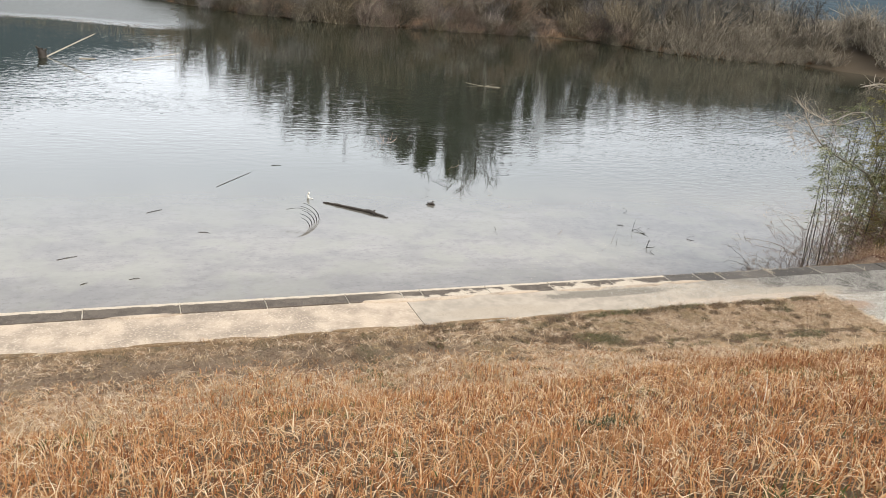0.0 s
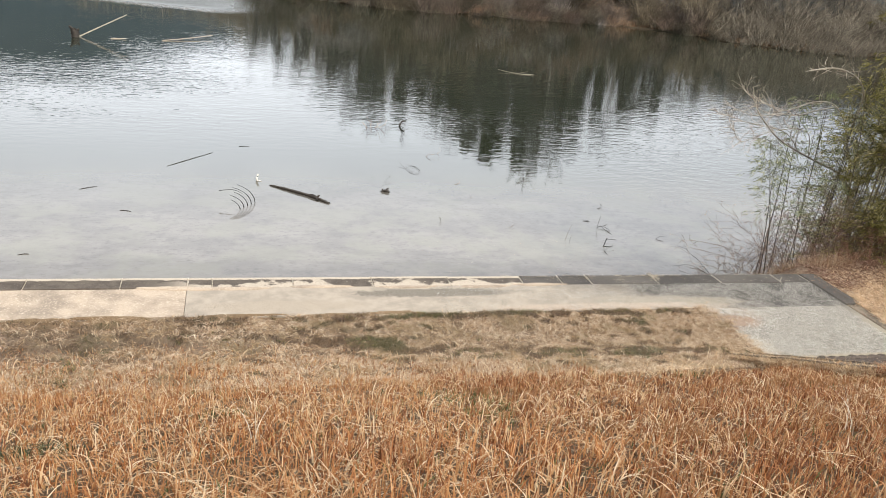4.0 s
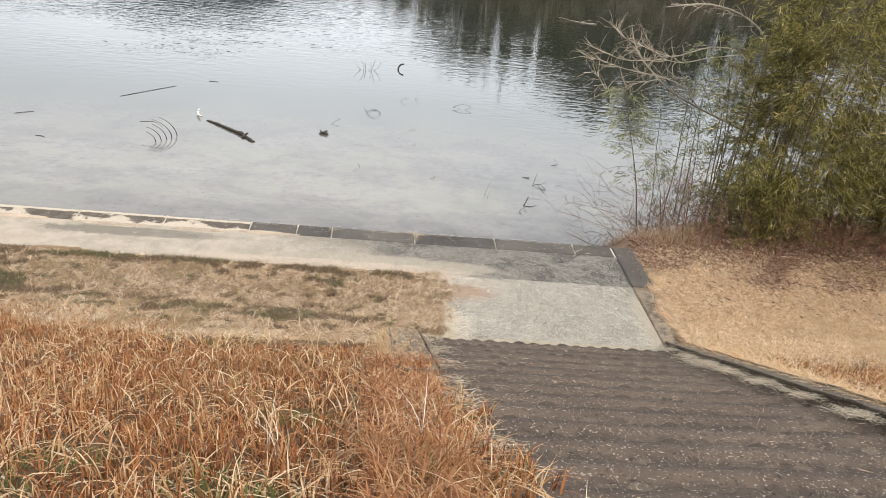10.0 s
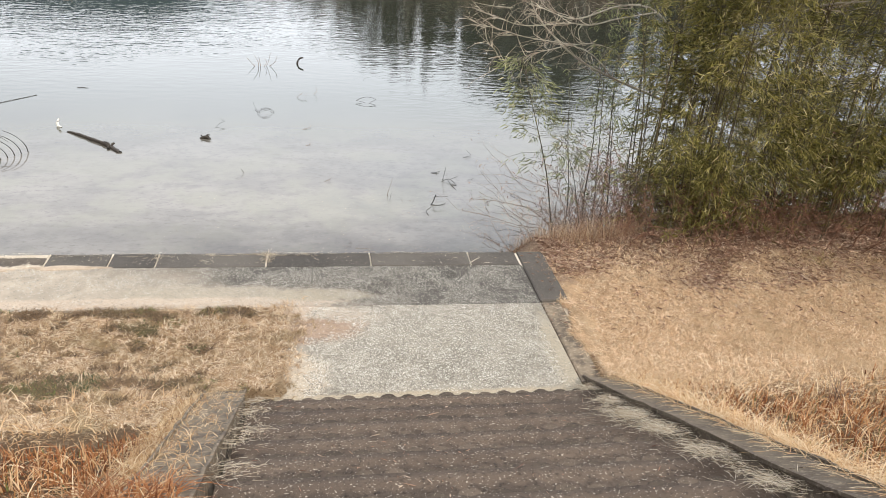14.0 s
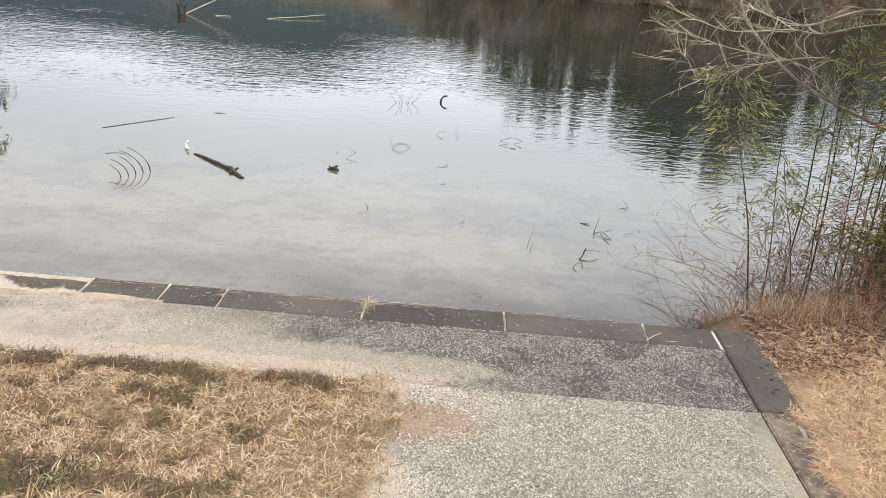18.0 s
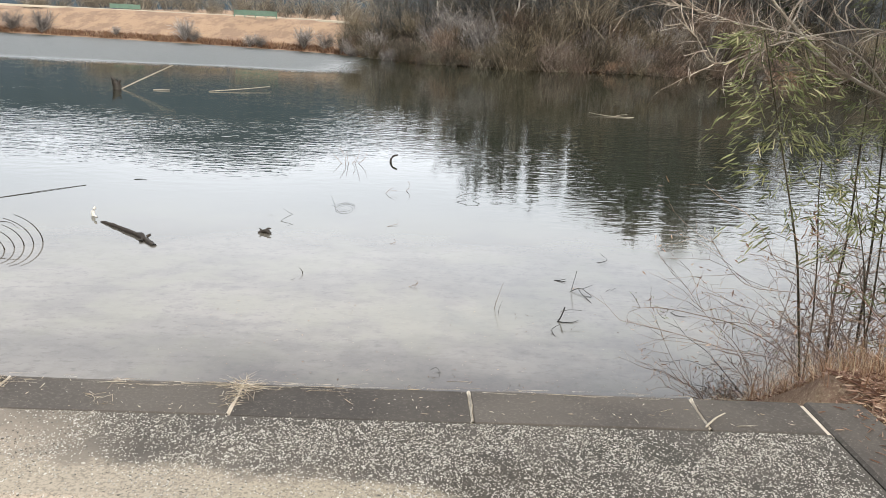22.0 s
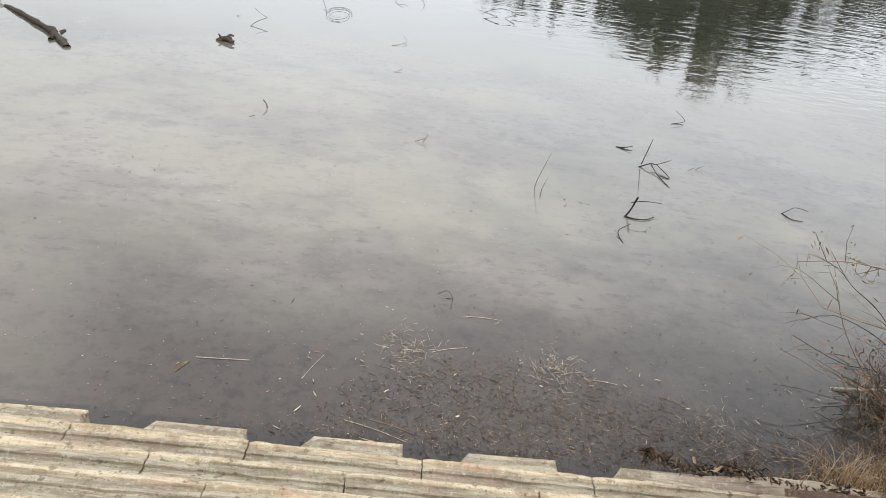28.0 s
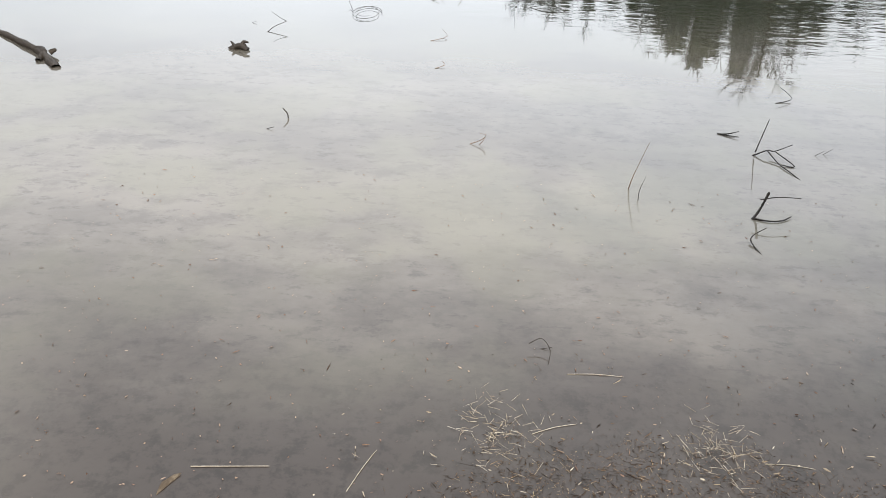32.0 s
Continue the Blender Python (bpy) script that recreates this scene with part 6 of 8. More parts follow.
root = thing("fallen_pole", "pale dead pole lying out into the water by the brush", "pole", at=(16.76, 16.31, 0))
part("stem", np_mesh("stem", [rope([(0, 0, -0.01), (0.5, -0.1, 0.12), (1.2, -0.3, 0.34)], 0.018, 0.026, 7, 0.1)], True), M_DRY_WOOD, root)
for k, pts in enumerate(([(17.6, 16.3, 0.1), (17.2, 16.6, 0.35), (16.85, 16.8, 0.42), (16.55, 16.75, 0.36)], [(17.5, 16.1, 0.1), (17.0, 16.2, 0.3), (16.6, 16.1, 0.42), (16.25, 16.3, 0.5)], [(17.5, 16.3, 0.15), (17.1, 16.6, 0.6), (16.8, 16.7, 0.8), (16.65, 16.9, 0.98)], [(17.4, 15.8, 0.1), (16.95, 15.9, 0.2), (16.6, 15.95, 0.1), (16.45, 16.0, 0.02)])):
    root = thing("bare_branch", "thin dark bare branch leaning out over the water", "branch", group="branches over the water", at=(pts[0][0], pts[0][1], 0))
    pts = [np.array(q) - np.array([pts[0][0], pts[0][1], 0]) for q in pts]
    part("limb", np_mesh("limb", [rope(pts, 0.006, 0.002, 5, 0.5)], True), M_TWIG_DARK, root)
    for i in range(5):
        f = rng.uniform(0.4, 2.8)
        o = pts[int(f)] + (pts[int(f) + 1] - pts[int(f)]) * (f % 1)
        w = np.array([-0.22, rng.uniform(-0.2, 0.25), rng.uniform(-0.15, 0.2)]) * rng.uniform(0.5, 1.1)
        part("twig", np_mesh("twig", [rope([o, o + w * 0.5 + np.array([0, 0, 0.02]), o + w], 0.0025, 0.0012, 4, 0.4)], True), M_TWIG_DARK, root)
for x, y, n, h in ((16.95, 15.35, 260, 0.42), (17.2, 15.6, 300, 0.5), (17.35, 15.85, 260, 0.5), (17.5, 16.2, 220, 0.5), (16.75, 15.2, 200, 0.34)):
    p = np.stack([rng.normal(0, 0.16, n), rng.normal(0, 0.14, n), np.zeros(n)], 1)
    p[:, 2] = np.maximum(land(x + p[:, 0], y + p[:, 1]), -0.1) - 0.02
    thing("dry_reeds", "clump of rusty dry reeds at the shore", "reeds", group="reed clumps", at=(x, y, 0), kind="stuff", data=np_mesh("dry_reeds", [blades(p, h * rng.uniform(0.45, 1.2, n), rng.uniform(0.004, 0.008, n), rng.uniform(0.1, 1.1, n), 3)]), material=M_REED)
n = 420
p = np.stack([16.45 + rng.normal(0, 0.22, n), 15.12 + rng.normal(0, 0.1, n), np.full(n, 0.05)], 1)
thing("water_grass", "straw-coloured grass tuft where the steps meet the shore", "grass", kind="stuff", data=np_mesh("water_grass", [blades(p, rng.uniform(0.12, 0.38, n), rng.uniform(0.004, 0.008, n), rng.uniform(0.2, 1.2, n), 3)]), material=M_STUBBLE)

# a low leafy branch that reaches out over the water
root = thing("reaching_branch", "low thin branch with a few leaves reaching over the water", "branch", at=(17.6, 14.5, 0))
o = np.array([17.6, 14.5, 0])
pts = [np.array(q) - o for q in ((17.6, 14.5, 0.62), (17.35, 14.9, 1.25), (16.9, 15.25, 1.52), (16.35, 15.4, 1.62), (15.95, 15.46, 1.66), (15.74, 15.5, 1.63))]
part("limb", np_mesh("limb", [rope(pts, 0.009, 0.0025, 5, 0.2)], True), M_TWIG, root)
seg, tips = [], []
for i in range(26):
    k = rng.uniform(1.0, 4.99)
    b = pts[int(k)] + (pts[int(k) + 1] - pts[int(k)]) * (k % 1)
    e = b + np.array([-0.05, 0.02, 0.0]) + rng.normal(0, 0.07, 3)
    f = e + rng.normal(0, 0.06, 3) + np.array([-0.03, 0, -0.02])
    seg += [(b, e, 0.003, 0.002), (e, f, 0.002, 0.0012)]
    tips += [e, f]
c = [np.array(q) for q in zip(*seg)]
part("twig_growth", np_mesh("twig_growth", [tubes(c[0], c[1], c[2], c[3], 3)]), M_TWIG, root, kind="stuff")
tips = np.array(tips)[rng.integers(0, len(tips), 90)] + rng.normal(0, 0.025, (90, 3))
part("foliage", np_mesh("foliage", [leaves(tips, rng.normal(size=(90, 3)) + np.array([[0, 0, -0.2]]), rng.uniform(0.02, 0.05, 90), rng.uniform(0.007, 0.013, 90))]), M_SAGE_LEAF, root, kind="stuff")


def willow():
    """A leaning tree with pale bare limbs that reach over the water."""
    root = thing("willow_tree", "leaning bare tree with pale twisting branches", "tree", at=(20.0, 14.9, 0))
    o = np.array([20.0, 14.9, 0])

    def limb(pts, r0, r1, name="limb"):
        part(name, np_mesh(name, [rope([np.array(q) - o for q in pts], r0, r1, 6, 0.14)], True), M_PALE_BRANCH, root)
        return pts
    limb([(20.0, 14.9, 1.0), (19.95, 14.95, 2.1), (19.75, 15.0, 3.1), (19.18, 15.0, 3.68)], 0.10, 0.05, "trunk")
    limbs = [limb([(19.18, 15.0, 3.68), (18.61, 15.0, 3.88), (17.87, 15.0, 4.15), (17.21, 15.0, 4.45), (16.61, 15.0, 4.93), (16.35, 15.0, 5.24), (16.2, 15.0, 5.6)], 0.030, 0.008),
             limb([(19.75, 15.0, 3.1), (19.0, 14.85, 4.6), (18.4, 14.8, 5.3), (17.76, 14.8, 5.38), (17.04, 14.8, 5.14), (16.42, 14.8, 5.29), (15.99, 14.8, 5.44), (15.7, 14.8, 5.7)], 0.020, 0.005),
             limb([(18.4, 14.8, 5.3), (17.7, 14.65, 5.2), (17.21, 14.6, 5.08), (16.83, 14.6, 5.1), (16.15, 14.6, 5.03), (15.68, 14.6, 5.13), (15.3, 14.6, 5.25)], 0.013, 0.004),
             limb([(17.87, 15.0, 4.15), (17.5, 14.95, 4.5), (17.05, 14.9, 4.69), (16.22, 14.9, 4.8), (15.82, 14.9, 4.9), (15.45, 14.9, 4.97), (15.25, 14.9, 5.05)], 0.013, 0.004),
             limb([(18.2, 15.0, 4.05), (17.8, 14.7, 4.6), (17.39, 14.5, 4.79), (17.01, 14.5, 4.79), (16.38, 14.5, 4.64), (15.86, 14.5, 4.44), (15.63, 14.5, 4.67), (15.38, 14.5, 4.87)], 0.011, 0.003),
             limb([(19.0, 14.85, 4.6), (18.6, 14.3, 5.6), (17.9, 13.9, 6.1), (17.1, 13.7, 6.3), (16.3, 13.6, 6.2)], 0.03, 0.008),
             limb([(19.75, 15.0, 3.1), (19.5, 13.9, 4.6), (19.6, 12.7, 5.7), (20.0, 11.9, 6.0)], 0.04, 0.008)]
    seg = []
    for pts in limbs:
        for i in range(34):
            k = rng.uniform(len(pts) * 0.25, len(pts) - 1.3)
            p = np.array(pts[int(k)]) + (np.array(pts[int(k) + 1]) - np.array(pts[int(k)])) * (k % 1) - o
            d = unit(np.array(pts[int(k) + 1]) - np.array(pts[int(k)])) + rng.normal(0, 0.5, 3) * np.array([1, 0.8, 0.9])
            bend = rng.normal(0, 0.24, 3) + np.array([0.06, 0, 0.05])
            r = rng.uniform(0.004, 0.008)
            for s in range(rng.integers(5, 10) if k < len(pts) - 3 else rng.integers(3, 6)):
                d = unit(d + bend + rng.normal(0, 0.13, 3))
                q = p + d * rng.uniform(0.05, 0.12)
                seg.append((p, q, r, r * 0.84))
                if s > 0 and rng.uniform() < 0.45:
                    e = q + unit(d + rng.normal(0, 0.6, 3)) * rng.uniform(0.06, 0.2)
                    seg.append((q, e, r * 0.6, 0.0015))
                p, r = q, r * 0.84
    c = [np.array(q) for q in zip(*seg)]
    part("twig_growth", np_mesh("twig_growth", [tubes(c[0], c[1], c[2], c[3], 4)]), M_PALE_TWIG, root, "tangle of pale pinkish twigs", kind="stuff")


willow()
thing("seed_weed", "dark dry weed head above the grass", "weed", at=(17.5, 7.4, 2.95), kind="stuff", data=np_mesh("seed_weed", [blades(np.zeros((40, 3)) + rng.normal(0, 0.03, (40, 3)), rng.uniform(0.2, 0.42, 40), np.full(40, 0.012), rng.uniform(0.1, 0.7, 40), 3)]), material=M_TWIG)
for x, y, h in ((11.1, 3.2, 0.5), (11.9, 3.4, 0.5), (5.0, 4.2, 0.4), (9.0, 3.4, 0.4)):
    thing("seed_grass", "tall pale grass stalk with a drooping head", "grass stalk", group="tall stalks", at=(x, y, float(land(x, y))), kind="stuff",
          data=np_mesh("seed_grass", [blades(rng.normal(0, 0.02, (5, 3)), h * rng.uniform(0.7, 1.1, 5), np.full(5, 0.006), rng.uniform(0.3, 0.8, 5), 5)]), material=M_STRAW)

# ---------------------------------------------------------------- far shore
def bare_tree_parts(h, limbs, twig_n, spread, seed):
    g = np.random.default_rng(seed)
    trunk, crown = [], []
    line = [np.zeros(3)]
    for i in range(6):
        line.append(line[-1] + np.array([g.normal(0, 0.04), g.normal(0, 0.04), 1 / 6]) * h * 0.95)
    rad = np.linspace(0.022, 0.004, 7) * h
    trunk += [(line[i], line[i + 1], rad[i], rad[i + 1]) for i in range(6)]
    for k in range(limbs):
        t = g.uniform(0.18, 0.95)
        i = min(int(t * 6), 5)
        p = line[i] + (line[i + 1] - line[i]) * (t * 6 - i)
        a = g.uniform(0, 2 * np.pi)
        d = np.array([math.cos(a) * spread, math.sin(a) * spread, g.uniform(0.5, 1.3)])
        L = h * g.uniform(0.18, 0.36) * (1.15 - 0.6 * t)
        r = 0.007 * h * (1.1 - t * 0.7)
        for s in range(4):
            d = d / np.linalg.norm(d) + g.normal(0, 0.16, 3)
            q = p + d / np.linalg.norm(d) * L / 3
            trunk.append((p, q, r, r * 0.65))
            for m in range(twig_n):
                b = p + (q - p) * g.uniform()
                w = d + g.normal(0, 0.75, 3) + np.array([0, 0, 0.25])
                e = b + w / np.linalg.norm(w) * L * g.uniform(0.15, 0.42)
                e2 = e + (w / np.linalg.norm(w) + g.normal(0, 0.4, 3)) * L * 0.18
                crown += [(b, e, 0.0022 * h, 0.0016 * h), (e, e2, 0.0016 * h, 0.0008 * h)]
            p, r = q, r * 0.65
    pack = lambda s, n: tubes(*[np.array(q) for q in zip(*s)], n)
    return np_mesh("trunk", [pack(trunk, 5)], True), np_mesh("crown", [pack(crown, 3)])


def tree_kind(label, meshes, mats, name="bare_tree", group="trees on the far shore"):
    root = thing(name, label, "tree", group=group, at=(0, 0, -500))
    part("trunk", meshes[0], mats[0], root)
    part("crown", meshes[1], mats[1], root, kind="stuff")
    return root


def plant(kind, spots):
    """The first spot takes the tree itself, the others copies."""
    for i, (x, y, s, turn) in enumerate(spots):
        m = Matrix.Translation((x, y, float(land(x, y)) - 0.1)) @ Matrix.Rotation(turn, 4, "Z")
        if i == 0:
            kind.scale = (s, s, s)
            kind.matrix_basis = m @ Matrix.Diagonal((s, s, s, 1))
        else:
            kind.scale = (s, s, s)
            copy_thing(kind, m)
    kind.scale = (spots[0][2],) * 3


bare = [tree_kind("tall grey leafless tree on the far shore", bare_tree_parts(16, 20, 6, 0.85, 11 + k), (M_BARK, M_FAR_TWIG)) for k in range(5)]


def shore_height(x):
    """How tall the trees stand along the far shore, by x."""
    return float(np.interp(x, [8, 14, 21, 24, 28, 31, 36, 45, 53, 59, 66, 90], [9, 9.2, 14.5, 15, 13, 14.5, 18, 21, 17.5, 13.5, 9, 8.5]))


g = np.random.default_rng(3)
spots = [[] for _ in bare]
for row, (dy, step) in enumerate(((5, 2.5), (9, 2.6), (14, 3.0))):
    x = 8.0
    while x < 88:
        shore = float(np.interp(x, [6, 13, 21, 30, 42, 50, 58, 64, 72, 84, 92], [99, 92, 89, 90, 91, 92.5, 91, 83, 80, 81, 74]))
        y = shore + dy + g.uniform(-1.5, 1.5)
        s = shore_height(x) * g.uniform(0.72, 1.0) / 17.5
        if not (49 < x < 58 and row == 0):
            spots[g.integers(0, 5)].append((x, y, s, g.uniform(0, 6.28)))
        x += step * g.uniform(0.7, 1.3)
for k, sp in zip(bare, spots):
    plant(k, sp)


def conifer_parts(h, seed, wide=0.22):
    g = np.random.default_rng(seed)
    line = np.array([[g.normal(0, 0.03) * i, g.normal(0, 0.03) * i, h * i / 6] for i in range(7)])
    rad = np.linspace(0.018, 0.003, 7) * h
    base, way, L, W = [], [], [], []
    for lev in np.linspace(0.12, 0.99, 26):
        for b in range(9):
            a = g.uniform(0, 2 * np.pi)
            reach = h * wide * (1.05 - lev) ** 0.8 * g.uniform(0.6, 1.15)
            for m in range(13):
                t = g.uniform(0.1, 1)
                base.append([math.cos(a) * reach * t, math.sin(a) * reach * t, h * lev - 0.12 * reach * t * t + g.normal(0, 0.02) * h])
                way.append([math.cos(a) + g.normal(0, 0.6), math.sin(a) + g.normal(0, 0.6), g.normal(-0.05, 0.35)])
                L.append(h * g.uniform(0.03, 0.065)), W.append(h * g.uniform(0.008, 0.018))
    return np_mesh("trunk", [tubes(line[:-1], line[1:], rad[:-1], rad[1:], 6)], True), np_mesh("crown", [leaves(np.array(base), np.array(way), np.array(L), np.array(W))])


con = [tree_kind("dark green conifer by the pond", conifer_parts(12, 41 + k, w), (M_BARK, M_CONIFER), "conifer", "conifers") for k, w in enumerate((0.15, 0.26, 0.32))]
plant(con[0], [(36, 104, 1.2, 0.4), (41, 105, 1.5, 2.0), (46.6, 106, 1.6, 1.0), (52, 105, 1.25, 3.0), (30, 103, 0.9, 4.0), (57, 104, 1.0, 5.0), (25, 106, 1.0, 0.9), (43.8, 109, 1.5, 5.1), (18, 106, 0.8, 2.6), (64, 100, 0.8, 1.9), (33, 106, 1.1, 2.7), (38.5, 107, 1.4, 0.1), (49.5, 107.5, 1.35, 3.9), (54.5, 106, 1.2, 1.2), (60.5, 103, 0.9, 0.3), (28, 108, 1.1, 5.6), (22, 104, 0.9, 4.4), (34.6, 105, 1.0, 1.4), (40.0, 110, 1.45, 0.6), (48.0, 110, 1.6, 2.2), (51.0, 108, 1.1, 1.7), (45.2, 104.5, 1.15, 4.8)])
plant(con[1], [(-18.6, 48.5, 1.0, 0.2), (-24.5, 47, 0.95, 1.4), (-27.5, 45.5, 0.95, 2.2), (-24, 53, 0.9, 3.3), (-22, 51, 0.85, 0.5), (-21.8, 55.5, 0.8, 5.5), (-31, 46, 1.0, 4.1), (-28, 52, 0.95, 0.7)])
plant(con[2], [(-22.2, 46.2, 0.72, 1.4), (-26, 43.6, 0.7, 2.2), (-23.5, 57, 0.6, 2.9)])


def broad_tree_parts(h, seed):
    """A tall evergreen with a high, broad, uneven crown of leaf clumps."""
    g = np.random.default_rng(seed)
    line = np.array([[g.normal(0, 0.06) * i, g.normal(0, 0.06) * i, h * 0.8 * i / 6] for i in range(7)])
    rad = np.linspace(0.22, 0.06, 7)
    limbs, base, way = [], [], []
    for k in range(46):
        a, e = g.uniform(0, 2 * np.pi), g.uniform(0, 1)
        z = h * (0.46 + 0.5 * e)
        reach = 5.2 * math.sqrt(max(0.05, 1 - (2 * e - 0.75) ** 2 / 1.7)) * g.uniform(0.5, 1.05)
        tip = np.array([math.cos(a) * reach, math.sin(a) * reach, z])
        root = np.array([0, 0, min(z - 0.35 * reach, h * 0.78)])
        limbs.append((root, tip, 0.07, 0.02))
        m = 260
        c = tip + (root - tip) * (0.35 * g.uniform(size=(m, 1))) + g.normal(0, 0.55, (m, 3)) * np.array([1, 1, 0.6])
        base.append(c)
        way.append(g.normal(size=(m, 3)) + np.array([0, 0, -0.2]))
    base, way = np.concatenate(base), np.concatenate(way)
    n = len(base)
    c = [np.array(q) for q in zip(*limbs)]
    return np_mesh("trunk", [tubes(line[:-1], line[1:], rad[:-1], rad[1:], 7), tubes(c[0], c[1], c[2], c[3], 5)], True), np_mesh("crown", [leaves(base, way, g.uniform(0.25, 0.5, n), g.uniform(0.08, 0.16, n))])


broad = tree_kind("broad dark evergreen leaning over the pond", broad_tree_parts(9.8, 55), (M_BARK, M_CONIFER), "evergreen_tree", "evergreens on the point")
plant(broad, [(-18.6, 47.6, 1.0, 0.3), (-23.5, 44.0, 1.08, 2.1), (-24.5, 51.0, 1.0, 4.0)])


def shrub_raw(seed, h, n, wide=1.0):
    g = np.random.default_rng(seed)
    base = np.stack([g.normal(0, 0.8 * wide, n), g.normal(0, 0.5 * wide, n), g.uniform(0, 0.25, n) * h], 1)
    a = g.uniform(0, 2 * np.pi, n)
    d = np.stack([np.cos(a) * 0.7, np.sin(a) * 0.5, g.uniform(0.4, 1.4, n)], 1)
    L = h * g.uniform(0.35, 0.85, n)
    m = base + unit(d) * L[:, None] * 0.5
    e = m + unit(d + g.normal(0, 0.45, (n, 3))) * L[:, None] * 0.5
    b2 = m + (e - m) * g.uniform(0, 1, (n, 1))
    e2 = b2 + unit(d + g.normal(0, 0.9, (n, 3))) * L[:, None] * 0.35
    r = g.uniform(0.018, 0.042, n)
    return tubes(base, m, r, r * 0.7, 3), tubes(m, e, r * 0.7, r * 0.4, 3), tubes(b2, e2, r * 0.6, r * 0.3, 3)


M_FAR_RUST = leafy("rusty_thicket_twigs", [(0.0, (0.10, 0.066, 0.05)), (0.5, (0.25, 0.172, 0.125)), (1.0, (0.45, 0.335, 0.24))], translucent=0, per_object=0.4)
M_FAR_GREY = leafy("grey_thicket_twigs", [(0.0, (0.12, 0.105, 0.10)), (0.5, (0.27, 0.24, 0.225)), (1.0, (0.50, 0.45, 0.41))], translucent=0, per_object=0.4)


def thicket_kind(k):
    root = thing("thicket_shrub", "grey-brown leafless thicket shrub on the bank", "shrub", group="far shore thicket", at=(0, 0, -500))
    a, b, c = shrub_raw(60 + k, (3.6, 4.4, 3.0, 5.0, 3.8, 4.6)[k], 300)
    mat = (M_FAR_SHRUB, M_FAR_SHRUB, M_FAR_RUST, M_FAR_SHRUB, M_FAR_GREY, M_FAR_RUST)[k]
    part("stem_growth", np_mesh("stems", [a]), mat, root, kind="stuff")
    part("twig_growth", np_mesh("twigs", [b, c]), mat, root, kind="stuff")
    return root


thick = [thicket_kind(k) for k in range(6)]
spots = [[] for _ in thick]
back = []
for row, dy in enumerate((0.0, 2.0, 4.5, 8.0, 12.0, 17.0)):
    x = 4.0
    while x < 88:
        shore = float(np.interp(x, [0, 6, 13, 21, 30, 42, 50, 58, 64, 72, 84, 92], [105, 99, 92, 89, 90, 91, 92.5, 91, 83, 80, 81, 74]))
        one = (x, shore + dy + g.uniform(-0.8, 0.8), g.uniform(0.55, 1.2) * (0.75, 1.05, 1.3, 1.5, 1.6, 1.9)[row] * (0.7 if x < 15 else 1.0), g.uniform(0, 6.28))
        if row < 3 and x < 62:
            if not (50.3 < x < 55.6 and row < 3):
                spots[g.integers(0, 6)].append(one)
        else:
            back.append(one)
        x += g.uniform(0.7, 1.9) * (0.7, 1, 1.2, 1.6, 2.0, 2.4)[row]
for x, y in ((-17.5, 44), (-17.2, 46), (-17.0, 48), (-16.9, 50), (-17.6, 52), (-19, 54.5), (-20.5, 57), (-22, 60), (-19, 43), (-21, 42), (-24, 40.6), (-19.5, 47), (-19.6, 50)):
    spots[g.integers(0, 6)].append((x - 0.6, y, g.uniform(0.6, 0.9), g.uniform(0, 6.28)))
for i in range(26):
    x = -52 + 2.2 * i + g.uniform(-0.6, 0.6)
    back.append((x, float(np.interp(x, [-62, -40, -17, 0, 6], [122, 119, 113, 106, 101])) + g.uniform(17, 22), g.uniform(0.8, 1.3), g.uniform(0, 6.28)))
for i in range(60):
    t = g.uniform()
    back.append((float(np.interp(t, [0, 0.25, 0.5, 1], [86, 93.5, 89, 66])) + g.uniform(0, 9), float(np.interp(t, [0, 0.25, 0.5, 1], [84, 73, 55, 36])) - g.uniform(0, 4) * (t > 0.3), g.uniform(1.0, 1.7), g.uniform(0, 6.28)))
for k, sp in zip(thick, spots):
    plant(k, sp)
spray = thing("bank_bush", "bare grey-purple bush fanning up from the far bank", "shrub", group="bank bushes", at=(0, 0, -500))
a, b, c = shrub_raw(97, 3.4, 170, 0.22)
part("stem_growth", np_mesh("stems", [a]), M_FAR_GREY, spray, kind="stuff")
part("twig_growth", np_mesh("twigs", [b, c]), M_FAR_GREY, spray, kind="stuff")
plant(spray, [(-44.6, 120.5, 0.95, 0.3), (-40, 119.6, 1.1, 1.2), (-19, 114.2, 1.0, 2.0), (-17.6, 113.6, 0.6, 4.0), (-9.2, 109.5, 0.6, 0.8), (-8.0, 109.0, 0.55, 2.8), (-2, 106.6, 0.95, 5.0), (0.8, 105.2, 0.75, 3.1), (-29, 117.0, 0.5, 1.9)])
v, f, at = [], [], 0
for i, (x, y, s, turn) in enumerate(back):
    for q, h in shrub_raw(80 + i % 5, (3.6, 4.4, 3.0, 5.0, 4.0)[i % 5], 90):
        w = q * s
        v.append(np.stack([x + w[:, 0] * math.cos(turn) - w[:, 1] * math.sin(turn), y + w[:, 0] * math.sin(turn) + w[:, 1] * math.cos(turn), w[:, 2] + float(land(x, y)) - 0.1], 1))
        f.append(h + at)
        at += len(q)
thing("thicket", "leafless brown thicket behind the shore shrubs", "thicket", kind="stuff", data=np_mesh("thicket", [(np.concatenate(v), np.concatenate(f))]), material=M_FAR_SHRUB)

